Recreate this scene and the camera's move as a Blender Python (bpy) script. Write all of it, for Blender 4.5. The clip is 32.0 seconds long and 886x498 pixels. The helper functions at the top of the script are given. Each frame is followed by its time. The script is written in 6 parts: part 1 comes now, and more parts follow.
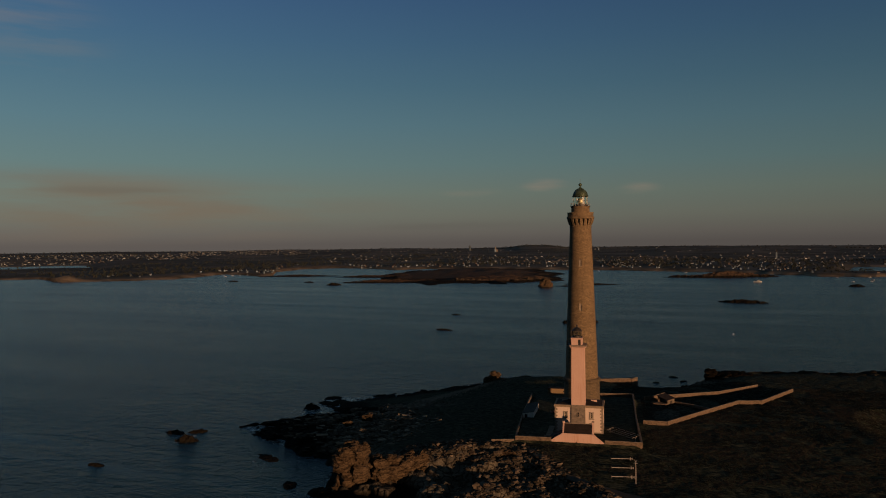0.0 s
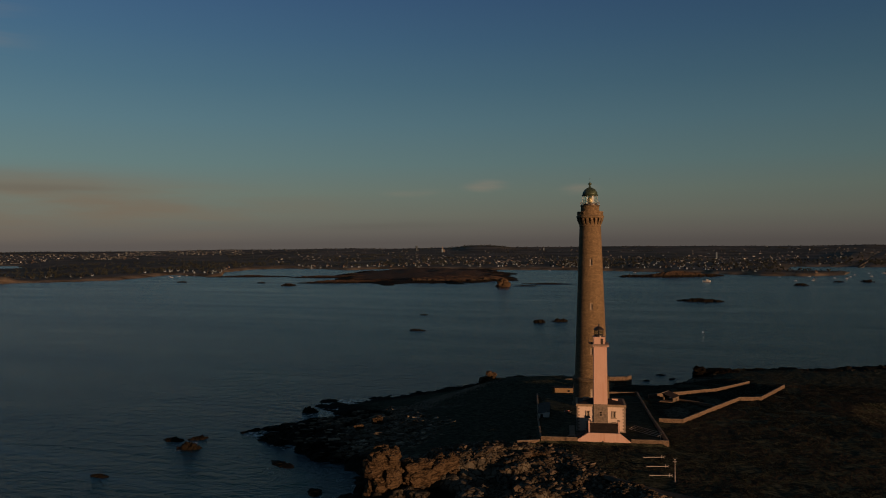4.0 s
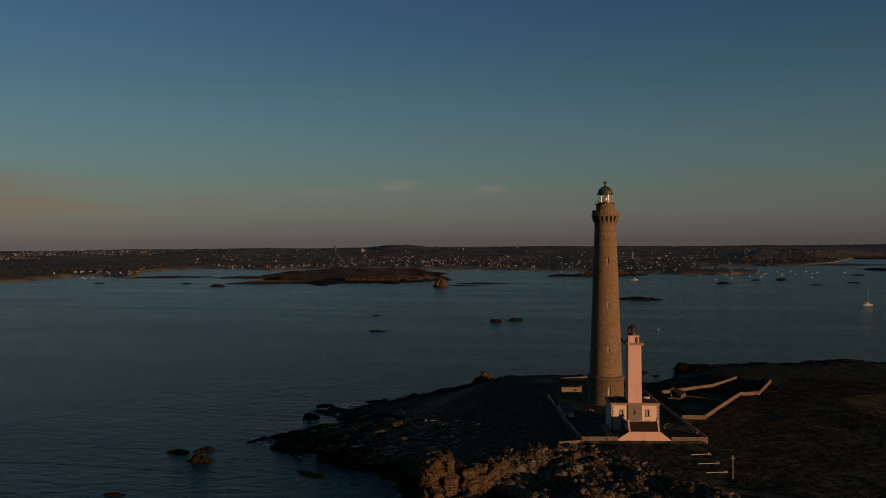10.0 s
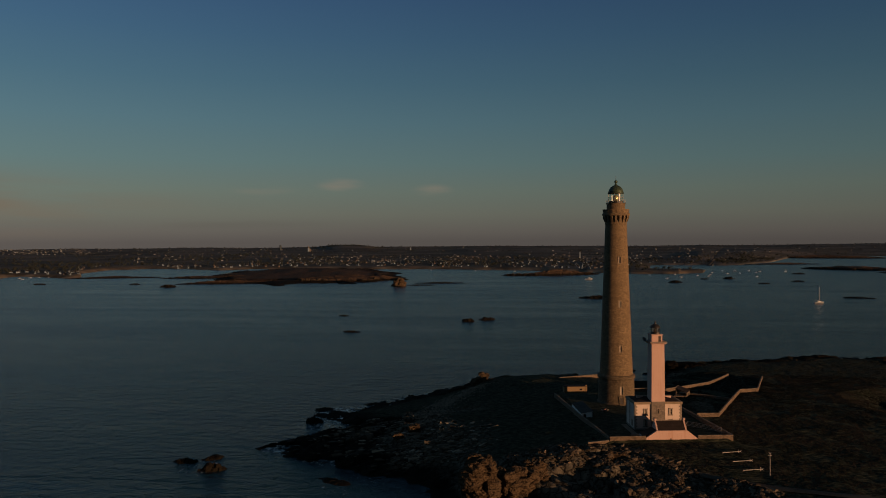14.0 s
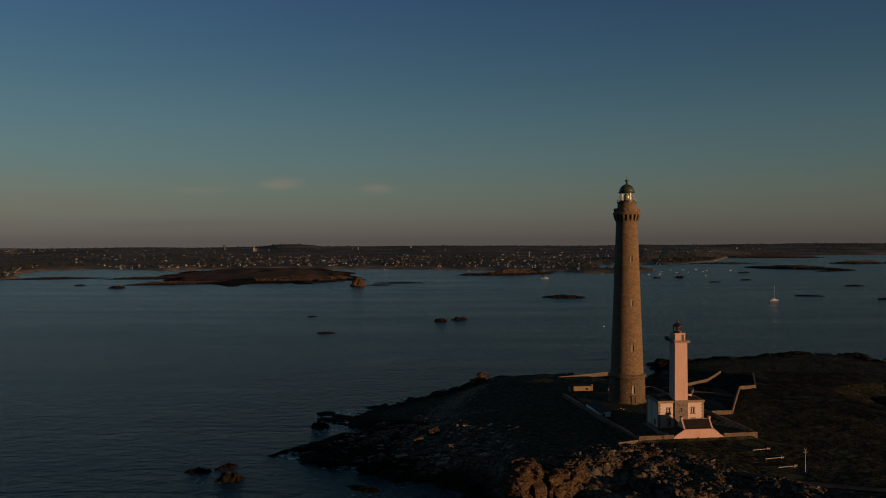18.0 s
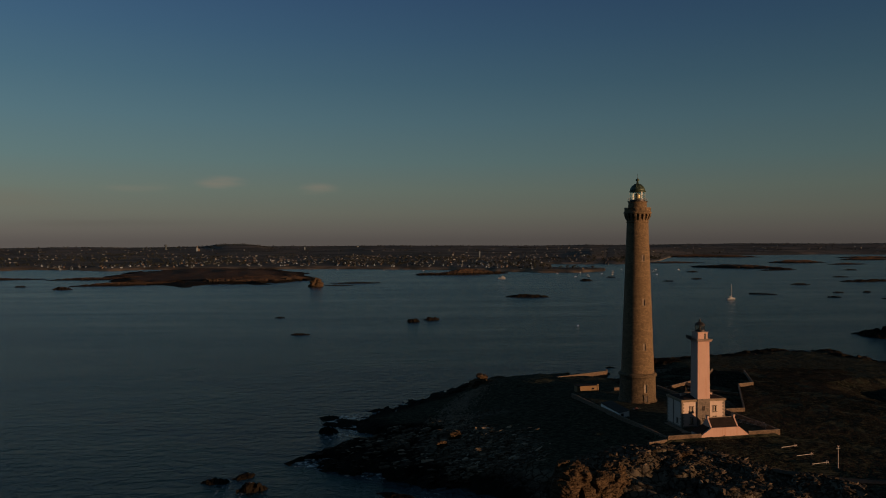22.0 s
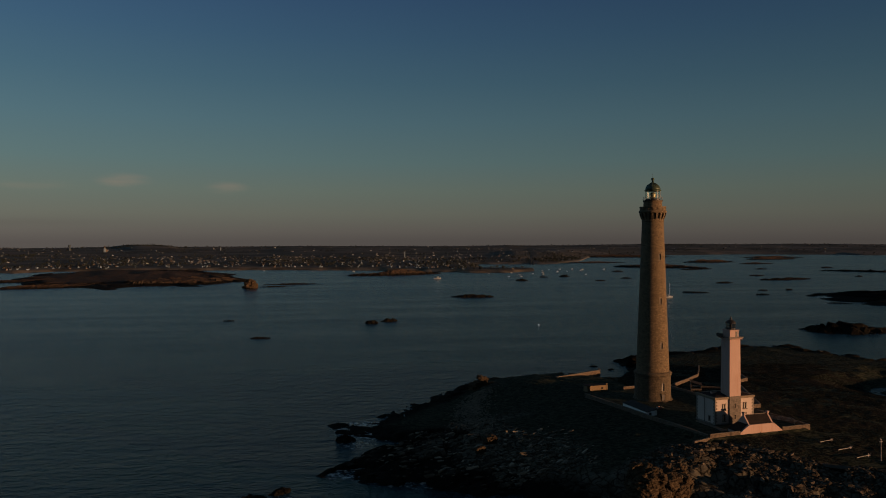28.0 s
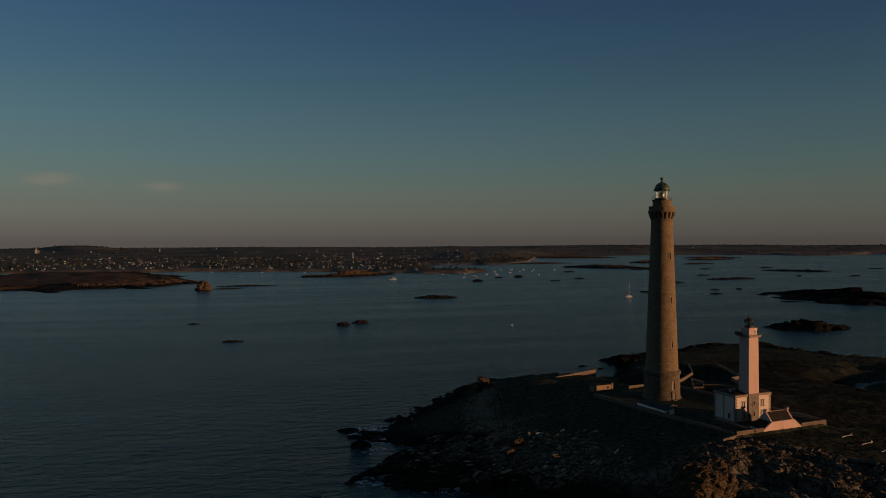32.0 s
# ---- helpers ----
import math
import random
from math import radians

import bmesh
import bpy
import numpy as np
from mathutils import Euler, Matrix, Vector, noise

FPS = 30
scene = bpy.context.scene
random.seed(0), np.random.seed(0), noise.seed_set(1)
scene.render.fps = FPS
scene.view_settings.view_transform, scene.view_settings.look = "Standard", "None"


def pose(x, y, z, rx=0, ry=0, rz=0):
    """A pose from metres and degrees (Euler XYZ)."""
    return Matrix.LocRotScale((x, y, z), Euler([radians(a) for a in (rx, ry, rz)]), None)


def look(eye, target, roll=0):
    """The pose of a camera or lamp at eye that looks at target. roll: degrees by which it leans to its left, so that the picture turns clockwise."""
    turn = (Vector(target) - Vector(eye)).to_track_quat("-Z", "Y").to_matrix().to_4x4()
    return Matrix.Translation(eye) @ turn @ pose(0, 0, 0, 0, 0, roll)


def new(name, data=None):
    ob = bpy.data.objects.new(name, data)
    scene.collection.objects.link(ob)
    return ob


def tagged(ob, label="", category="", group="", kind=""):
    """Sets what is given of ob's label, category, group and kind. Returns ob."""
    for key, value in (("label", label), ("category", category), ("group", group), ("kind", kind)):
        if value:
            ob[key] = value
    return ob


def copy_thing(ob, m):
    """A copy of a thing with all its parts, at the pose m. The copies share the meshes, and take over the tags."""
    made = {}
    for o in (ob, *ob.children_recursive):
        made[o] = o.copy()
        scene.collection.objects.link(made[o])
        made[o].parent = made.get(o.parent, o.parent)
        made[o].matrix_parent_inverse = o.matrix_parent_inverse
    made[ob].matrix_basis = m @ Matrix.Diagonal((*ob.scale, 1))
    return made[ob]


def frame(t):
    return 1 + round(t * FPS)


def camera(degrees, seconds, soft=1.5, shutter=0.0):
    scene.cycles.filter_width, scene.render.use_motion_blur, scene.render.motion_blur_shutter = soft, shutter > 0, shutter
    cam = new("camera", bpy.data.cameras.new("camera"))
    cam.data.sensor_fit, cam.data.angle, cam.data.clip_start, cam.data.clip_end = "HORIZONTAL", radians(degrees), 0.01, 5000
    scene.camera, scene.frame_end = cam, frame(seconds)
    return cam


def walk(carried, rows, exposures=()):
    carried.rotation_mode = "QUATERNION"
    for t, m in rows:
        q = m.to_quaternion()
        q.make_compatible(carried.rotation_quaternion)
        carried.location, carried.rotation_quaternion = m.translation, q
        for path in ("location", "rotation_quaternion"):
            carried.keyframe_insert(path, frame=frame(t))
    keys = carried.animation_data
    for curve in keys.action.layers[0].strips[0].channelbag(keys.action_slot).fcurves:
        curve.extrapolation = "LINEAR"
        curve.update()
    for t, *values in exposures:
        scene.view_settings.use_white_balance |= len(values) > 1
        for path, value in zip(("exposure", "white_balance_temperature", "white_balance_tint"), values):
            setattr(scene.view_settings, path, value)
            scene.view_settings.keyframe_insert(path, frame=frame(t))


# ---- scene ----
# ---------------------------------------------------------------- camera
cam = camera(62.98, 32.0, soft=1.0)
PATH = [
    (0, (56.09, -267.57, 69.86), (17.629, -175.261, 68.989), -0.57),
    (1, (49.94, -269.01, 69.79), (13.325, -175.961, 68.915), -0.55),
    (2, (43.72, -270.32, 69.73), (8.978, -176.554, 68.843), -0.52),
    (3, (37.45, -271.48, 69.66), (4.595, -177.039, 68.771), -0.50),
    (4, (31.13, -272.50, 69.61), (0.181, -177.418, 68.701), -0.48),
    (5, (24.77, -273.38, 69.55), (-4.258, -177.688, 68.633), -0.46),
    (6, (18.37, -274.11, 69.50), (-8.718, -177.851, 68.565), -0.43),
    (7, (11.96, -274.69, 69.45), (-13.192, -177.905, 68.498), -0.41),
    (8, (5.53, -275.12, 69.40), (-17.677, -177.851, 68.432), -0.39),
    (9, (-0.92, -275.40, 69.36), (-22.168, -177.688, 68.367), -0.38),
    (10, (-7.37, -275.53, 69.31), (-26.660, -177.417, 68.302), -0.36),
    (11, (-13.82, -275.52, 69.27), (-31.149, -177.036, 68.238), -0.34),
    (12, (-20.26, -275.35, 69.22), (-35.632, -176.547, 68.174), -0.32),
    (13, (-26.69, -275.04, 69.18), (-40.103, -175.950, 68.110), -0.31),
    (14, (-33.11, -274.58, 69.14), (-44.561, -175.245, 68.046), -0.29),
    (15, (-39.51, -273.98, 69.09), (-49.002, -174.434, 67.981), -0.28),
    (16, (-45.89, -273.23, 69.05), (-53.423, -173.517, 67.916), -0.26),
    (17, (-52.24, -272.33, 69.00), (-57.822, -172.495, 67.850), -0.25),
    (18, (-58.57, -271.30, 68.95), (-62.196, -171.371, 67.783), -0.24),
    (19, (-64.88, -270.13, 68.89), (-66.543, -170.147, 67.715), -0.22),
    (20, (-71.15, -268.82, 68.83), (-70.863, -168.825, 67.644), -0.21),
    (21, (-77.40, -267.37, 68.77), (-75.155, -167.407, 67.572), -0.20),
    (22, (-83.62, -265.80, 68.70), (-79.417, -165.896, 67.498), -0.19),
    (23, (-89.81, -264.10, 68.62), (-83.649, -164.296, 67.421), -0.18),
    (24, (-95.98, -262.27, 68.54), (-87.853, -162.611, 67.341), -0.17),
    (25, (-102.12, -260.33, 68.45), (-92.028, -160.844, 67.258), -0.16),
    (26, (-108.23, -258.26, 68.36), (-96.177, -159.001, 67.171), -0.16),
    (27, (-114.32, -256.09, 68.25), (-100.301, -157.084, 67.080), -0.15),
    (28, (-120.40, -253.81, 68.14), (-104.403, -155.101, 66.985), -0.14),
    (29, (-126.46, -251.42, 68.02), (-108.486, -153.055, 66.884), -0.14),
    (30, (-132.51, -248.94, 67.88), (-112.554, -150.953, 66.779), -0.13),
    (31, (-138.55, -246.36, 67.74), (-116.611, -148.800, 66.668), -0.13),
    (32, (-144.59, -243.69, 67.58), (-120.663, -146.604, 66.551), -0.13),
]
walk(cam, [(t, look(eye, target, roll)) for t, eye, target, roll in PATH],
     exposures=[(0, 0.0), (32, 0.0)])

# ---------------------------------------------------------------- sky and sun
SUN_TO = Vector((0.815, -0.58, 0.0)).normalized()
SUN_EL = radians(3.6)
SUN_DIR = Vector((SUN_TO.x * math.cos(SUN_EL), SUN_TO.y * math.cos(SUN_EL), math.sin(SUN_EL)))


def sky_world():
    w = bpy.data.worlds.new("dusk_sky")
    w.use_nodes = True
    nt = w.node_tree
    nt.nodes.clear()
    N, L = nt.nodes.new, nt.links.new
    out, bg = N("ShaderNodeOutputWorld"), N("ShaderNodeBackground")
    tc = N("ShaderNodeTexCoord")
    sky = N("ShaderNodeTexSky")
    sky.sky_type, sky.sun_disc = "NISHITA", False
    sky.sun_elevation = SUN_EL
    sky.sun_rotation = math.atan2(SUN_TO.x, SUN_TO.y)
    sky.altitude, sky.air_density, sky.dust_density, sky.ozone_density = 60, 1.2, 1.5, 2.0
    sep = N("ShaderNodeSeparateXYZ")
    L(tc.outputs["Generated"], sep.inputs[0])
    # the view of the sky starts a little under the level line, behind the far land
    up = N("ShaderNodeMath")
    up.operation = "MAXIMUM"
    L(sep.outputs["Z"], up.inputs[0])
    up.inputs[1].default_value = 0.004
    low = N("ShaderNodeCombineXYZ")
    L(sep.outputs["X"], low.inputs[0])
    L(sep.outputs["Y"], low.inputs[1])
    L(up.outputs[0], low.inputs[2])
    L(low.outputs[0], sky.inputs["Vector"])
    # dusk gradient from the horizon to the zenith
    ramp = N("ShaderNodeValToRGB")
    el = ramp.color_ramp.elements
    stops = ((0, (0.081, 0.071, 0.065)), (0.013, (0.100, 0.091, 0.080)), (0.037, (0.114, 0.120, 0.099)), (0.068, (0.108, 0.136, 0.117)), (0.107, (0.085, 0.138, 0.141)), (0.16, (0.064, 0.123, 0.150)), (0.211, (0.046, 0.101, 0.143)), (0.267, (0.034, 0.081, 0.138)), (0.32, (0.027, 0.065, 0.129)),
             (0.5, (0.023, 0.060, 0.112)), (0.8, (0.032, 0.055, 0.078)), (1.0, (0.054, 0.060, 0.058)))
    el[0].position, el[0].color = stops[0][0], (*stops[0][1], 1)
    el[1].position, el[1].color = stops[-1][0], (*stops[-1][1], 1)
    for p, c in stops[1:-1]:
        e = el.new(p)
        e.color = (*c, 1)
    L(sep.outputs["Z"], ramp.inputs[0])
    # lighter to the west, darker to the east, the more so the higher
    west = N("ShaderNodeMath")
    west.operation = "MULTIPLY_ADD"
    L(sep.outputs["X"], west.inputs[0])
    west.inputs[1].default_value, west.inputs[2].default_value = -1.0, -0.087
    lim = N("ShaderNodeClamp")
    lim.inputs["Min"].default_value, lim.inputs["Max"].default_value = -0.75, 0.75
    L(west.outputs[0], lim.inputs["Value"])
    steep = N("ShaderNodeMath")
    steep.operation = "MULTIPLY_ADD"
    L(sep.outputs["Z"], steep.inputs[0])
    steep.inputs[1].default_value, steep.inputs[2].default_value = 1.4, 0.5
    expo = N("ShaderNodeMath")
    expo.operation = "MULTIPLY"
    L(lim.outputs[0], expo.inputs[0])
    L(steep.outputs[0], expo.inputs[1])
    gain = N("ShaderNodeMath")
    gain.operation = "POWER"
    gain.inputs[0].default_value = 2.0
    L(expo.outputs[0], gain.inputs[1])
    tint = N("ShaderNodeVectorMath")
    tint.operation = "SCALE"
    L(ramp.outputs["Color"], tint.inputs[0])
    # dimmer behind, to the south
    south = N("ShaderNodeMapRange")
    south.interpolation_type = "SMOOTHSTEP"
    south.inputs["From Min"].default_value, south.inputs["From Max"].default_value = -0.5, 0.3
    south.inputs["To Min"].default_value, south.inputs["To Max"].default_value = 0.45, 1.0
    L(sep.outputs["Y"], south.inputs["Value"])
    dim = N("ShaderNodeMath")
    dim.operation = "MULTIPLY"
    L(gain.outputs[0], dim.inputs[0])
    L(south.outputs["Result"], dim.inputs[1])
    L(dim.outputs[0], tint.inputs["Scale"])
    base = tint.outputs[0]
    # thin cloud streaks
    mp = N("ShaderNodeMapping")
    mp.inputs["Scale"].default_value = (3.0, 3.0, 26.0)
    L(tc.outputs["Generated"], mp.inputs["Vector"])
    nz = N("ShaderNodeTexNoise")
    nz.inputs["Scale"].default_value, nz.inputs["Detail"].default_value = 1.6, 5.0
    L(mp.outputs[0], nz.inputs["Vector"])
    pale, warm, grey = (0.25, 0.19, 0.145, 1), (0.165, 0.121, 0.086, 1), (0.082, 0.073, 0.066, 1)
    for az, ele, wide, high, amount, hue in ((-14.6, 4.4, 2.6, 0.75, 1.0, pale), (-7.4, 4.0, 2.2, 0.7, 0.6, pale), (-20.5, 4.0, 3.4, 0.6, 0.45, pale), (-46.0, 2.6, 30.0, 3.6, 0.75, warm), (-50.0, 4.6, 16.0, 1.8, 0.35, warm),
                                             (-26.0, 1.4, 16.0, 0.55, 0.45, grey), (-47.0, 4.0, 9.0, 0.5, 0.22, grey), (-52, 14.6, 7.0, 4.0, 0.4, pale)):
        d = Vector((math.sin(radians(az)), math.cos(radians(az)), 0))
        across = N("ShaderNodeVectorMath")
        across.operation = "DOT_PRODUCT"
        across.inputs[1].default_value = (d.y, -d.x, 0)
        L(tc.outputs["Generated"], across.inputs[0])
        a = N("ShaderNodeMath")
        a.operation = "DIVIDE"
        L(across.outputs["Value"], a.inputs[0])
        a.inputs[1].default_value = math.sin(radians(wide))
        b = N("ShaderNodeMath")
        b.operation = "SUBTRACT"
        L(sep.outputs["Z"], b.inputs[0])
        b.inputs[1].default_value = math.sin(radians(ele))
        b2 = N("ShaderNodeMath")
        b2.operation = "DIVIDE"
        L(b.outputs[0], b2.inputs[0])
        b2.inputs[1].default_value = math.sin(radians(high))
        r2 = N("ShaderNodeVectorMath")
        r2.operation = "LENGTH"
        cb = N("ShaderNodeCombineXYZ")
        L(a.outputs[0], cb.inputs[0])
        L(b2.outputs[0], cb.inputs[1])
        L(cb.outputs[0], r2.inputs[0])
        m = N("ShaderNodeMapRange")
        m.interpolation_type = "SMOOTHERSTEP"
        m.inputs["From Min"].default_value, m.inputs["From Max"].default_value = 1.0, 0.0
        m.inputs["To Min"].default_value, m.inputs["To Max"].default_value = 0.0, amount
        L(r2.outputs["Value"], m.inputs["Value"])
        front = N("ShaderNodeVectorMath")
        front.operation = "DOT_PRODUCT"
        front.inputs[1].default_value = d
        L(tc.outputs["Generated"], front.inputs[0])
        f = N("ShaderNodeMath")
        f.operation = "GREATER_THAN"
        L(front.outputs["Value"], f.inputs[0])
        f.inputs[1].default_value = 0
        mul = N("ShaderNodeMath")
        mul.operation = "MULTIPLY"
        L(m.outputs["Result"], mul.inputs[0])
        L(f.outputs[0], mul.inputs[1])
        n2 = N("ShaderNodeMapRange")
        n2.inputs["From Min"].default_value, n2.inputs["From Max"].default_value = 0.38, 0.68
        L(nz.outputs["Fac"], n2.inputs["Value"])
        mul2 = N("ShaderNodeMath")
        mul2.operation = "MULTIPLY"
        L(mul.outputs[0], mul2.inputs[0])
        L(n2.outputs["Result"], mul2.inputs[1])
        mix = N("ShaderNodeMix")
        mix.data_type = "RGBA"
        L(mul2.outputs[0], mix.inputs["Factor"])
        L(base, mix.inputs[6])
        mix.inputs[7].default_value = hue
        base = mix.outputs[2]
    both = N("ShaderNodeMix")
    both.data_type, both.blend_type = "RGBA", "ADD"
    both.inputs["Factor"].default_value = 0.0045
    L(base, both.inputs[6])
    L(sky.outputs[0], both.inputs[7])
    L(both.outputs[2], bg.inputs["Color"])
    bg.inputs["Strength"].default_value = 1.05
    L(bg.outputs[0], out.inputs["Surface"])
    scene.world = w


sky_world()
sun = new("sun", bpy.data.lights.new("sun", "SUN"))
sun.data.energy, sun.data.angle, sun.data.color = 4.5, radians(0.6), (1.0, 0.525, 0.265)
sun.matrix_world = look(SUN_DIR * 900, (0, 0, 0))


# ---------------------------------------------------------------- materials
def nodes_of(name):
    m = bpy.data.materials.new(name)
    m.use_nodes = True
    nt = m.node_tree
    return m, nt, nt.nodes["Principled BSDF"], nt.nodes.new, nt.links.new


def ramp_node(nt, fac, stops):
    r = nt.nodes.new("ShaderNodeValToRGB")
    el = r.color_ramp.elements
    el[0].position, el[0].color = stops[0][0], (*stops[0][1], 1)
    el[1].position, el[1].color = stops[-1][0], (*stops[-1][1], 1)
    for p, c in stops[1:-1]:
        el.new(p).color = (*c, 1)
    nt.links.new(fac, r.inputs[0])
    return r.outputs["Color"]


def noise_node(nt, coord, scale, detail=4.0, rough=0.6):
    n = nt.nodes.new("ShaderNodeTexNoise")
    n.inputs["Scale"].default_value, n.inputs["Detail"].default_value, n.inputs["Roughness"].default_value = scale, detail, rough
    nt.links.new(coord, n.inputs["Vector"])
    return n.outputs["Fac"]


def mix_node(nt, fac, a, b, blend="MIX"):
    m = nt.nodes.new("ShaderNodeMix")
    m.data_type, m.blend_type = "RGBA", blend
    for sock, v in ((m.inputs["Factor"], fac), (m.inputs[6], a), (m.inputs[7], b)):
        if isinstance(v, (int, float)):
            sock.default_value = v
        elif isinstance(v, tuple):
            sock.default_value = (*v, 1)
        else:
            nt.links.new(v, sock)
    return m.outputs[2]


def bump_node(nt, height, strength, distance, bsdf, normal=None):
    b = nt.nodes.new("ShaderNodeBump")
    b.inputs["Strength"].default_value, b.inputs["Distance"].default_value = strength, distance
    nt.links.new(height, b.inputs["Height"])
    if normal:
        nt.links.new(normal, b.inputs["Normal"])
    nt.links.new(b.outputs[0], bsdf.inputs["Normal"])
    return b.outputs[0]


def world_coord(nt):
    g = nt.nodes.new("ShaderNodeNewGeometry")
    return g.outputs["Position"]


def surface(name, dark, light, big=0.3, fine=4.0, rough=0.85, bump=0.3, distance=0.05, metal=0.0, vary=0.25, deep=0.62):
    """Two-scale mottled surface in world metres with a small change from object to object."""
    m, nt, bsdf, N, L = nodes_of(name)
    pos = world_coord(nt)
    a = noise_node(nt, pos, big, 4)
    b = noise_node(nt, pos, fine, 6)
    c1 = ramp_node(nt, a, ((0.38, dark), (0.62, light)))
    c2 = ramp_node(nt, b, ((0.36, tuple(v * deep for v in dark)), (0.64, tuple(min(1, v * (1 + 0.3 * (1 - deep))) for v in light))))
    col = mix_node(nt, 0.45, c1, c2)
    if vary:
        oi = N("ShaderNodeObjectInfo")
        r = N("ShaderNodeMapRange")
        r.inputs["To Min"].default_value, r.inputs["To Max"].default_value = 1 - vary, 1 + vary
        L(oi.outputs["Random"], r.inputs["Value"])
        s = N("ShaderNodeVectorMath")
        s.operation = "SCALE"
        L(col, s.inputs[0])
        L(r.outputs[0], s.inputs["Scale"])
        col = s.outputs[0]
    L(col, bsdf.inputs["Base Color"])
    bsdf.inputs["Roughness"].default_value, bsdf.inputs["Metallic"].default_value = rough, metal
    if rough > 0.8:
        bsdf.inputs["Specular IOR Level"].default_value = 0.15
    bump_node(nt, b, bump, distance, bsdf)
    return m


def masonry(name, dark, light, joint, course, length, round_radius=0.0, contrast=1.0, relief=0.08):
    """Coursed stone: rows of blocks of uneven colour with sunk joints; round_radius wraps it about the thing's own axis."""
    m, nt, bsdf, N, L = nodes_of(name)
    tc = N("ShaderNodeTexCoord")
    sep = N("ShaderNodeSeparateXYZ")
    L(tc.outputs["Object"], sep.inputs[0])
    comb = N("ShaderNodeCombineXYZ")
    if round_radius:
        at = N("ShaderNodeMath")
        at.operation = "ARCTAN2"
        L(sep.outputs["Y"], at.inputs[0])
        L(sep.outputs["X"], at.inputs[1])
        mu = N("ShaderNodeMath")
        mu.operation = "MULTIPLY"
        L(at.outputs[0], mu.inputs[0])
        mu.inputs[1].default_value = round_radius
        L(mu.outputs[0], comb.inputs[0])
    else:
        ad = N("ShaderNodeMath")
        ad.operation = "ADD"
        L(sep.outputs["X"], ad.inputs[0])
        L(sep.outputs["Y"], ad.inputs[1])
        L(ad.outputs[0], comb.inputs[0])
    L(sep.outputs["Z"], comb.inputs[1])
    br = N("ShaderNodeTexBrick")
    br.inputs["Scale"].default_value = 1.0
    br.inputs["Brick Width"].default_value, br.inputs["Row Height"].default_value = length, course
    br.inputs["Mortar Size"].default_value, br.inputs["Mortar Smooth"].default_value = 0.05, 0.3
    br.inputs["Bias"].default_value = 0.0
    br.inputs["Color1"].default_value, br.inputs["Color2"].default_value = (*dark, 1), (*light, 1)
    br.inputs["Mortar"].default_value = (*joint, 1)
    L(comb.outputs[0], br.inputs["Vector"])
    pos = world_coord(nt)
    stain = noise_node(nt, pos, 0.16, 5, 0.65)
    grain = noise_node(nt, pos, 1.6, 5, 0.7)
    cell = N("ShaderNodeTexVoronoi")
    cell.inputs["Scale"].default_value = 2.4
    L(comb.outputs[0], cell.inputs["Vector"])
    sepc = N("ShaderNodeSeparateColor")
    L(cell.outputs["Color"], sepc.inputs[0])
    block = ramp_node(nt, sepc.outputs[0], ((0.0, tuple(v * 0.45 for v in dark)), (0.28, dark), (0.6, light), (1.0, tuple(min(1, v * 1.25) for v in light))))
    c = mix_node(nt, 0.55 * contrast, br.outputs["Color"], block)
    c = mix_node(nt, 0.3, c, ramp_node(nt, grain, ((0.38, tuple(v * 0.5 for v in dark)), (0.62, light))))
    c = mix_node(nt, 0.18, c, ramp_node(nt, stain, ((0.35, (0.35, 0.33, 0.30)), (0.65, (1.0, 1.0, 1.0)))), "MULTIPLY")
    L(c, bsdf.inputs["Base Color"])
    bsdf.inputs["Roughness"].default_value = 0.9
    h = N("ShaderNodeMath")
    h.operation = "SUBTRACT"
    L(grain, h.inputs[0])
    L(br.outputs["Fac"], h.inputs[1])
    bump_node(nt, h.outputs[0], 0.55, relief, bsdf)
    return m


def plain(name, colour, rough=0.5, metal=0.0, emit=0.0):
    m, nt, bsdf, N, L = nodes_of(name)
    pos = world_coord(nt)
    n = noise_node(nt, pos, 2.5, 5)
    L(ramp_node(nt, n, ((0.25, tuple(v * 0.8 for v in colour)), (0.75, colour))), bsdf.inputs["Base Color"])
    bsdf.inputs["Roughness"].default_value, bsdf.inputs["Metallic"].default_value = rough, metal
    if emit:
        bsdf.inputs["Emission Color"].default_value, bsdf.inputs["Emission Strength"].default_value = (*colour, 1), emit
    return m


def glass_material(name):
    """A clear thin pane: lets nearly all light through and keeps a little gloss."""
    m, nt, bsdf, N, L = nodes_of(name)
    clear, gloss, both = N("ShaderNodeBsdfTransparent"), N("ShaderNodeBsdfGlossy"), N("ShaderNodeMixShader")
    clear.inputs["Color"].default_value = (0.90, 0.97, 0.93, 1)
    gloss.inputs["Roughness"].default_value = 0.22
    both.inputs["Fac"].default_value = 0.012
    L(clear.outputs[0], both.inputs[1])
    L(gloss.outputs[0], both.inputs[2])
    L(both.outputs[0], nt.nodes["Material Output"].inputs["Surface"])
    return m


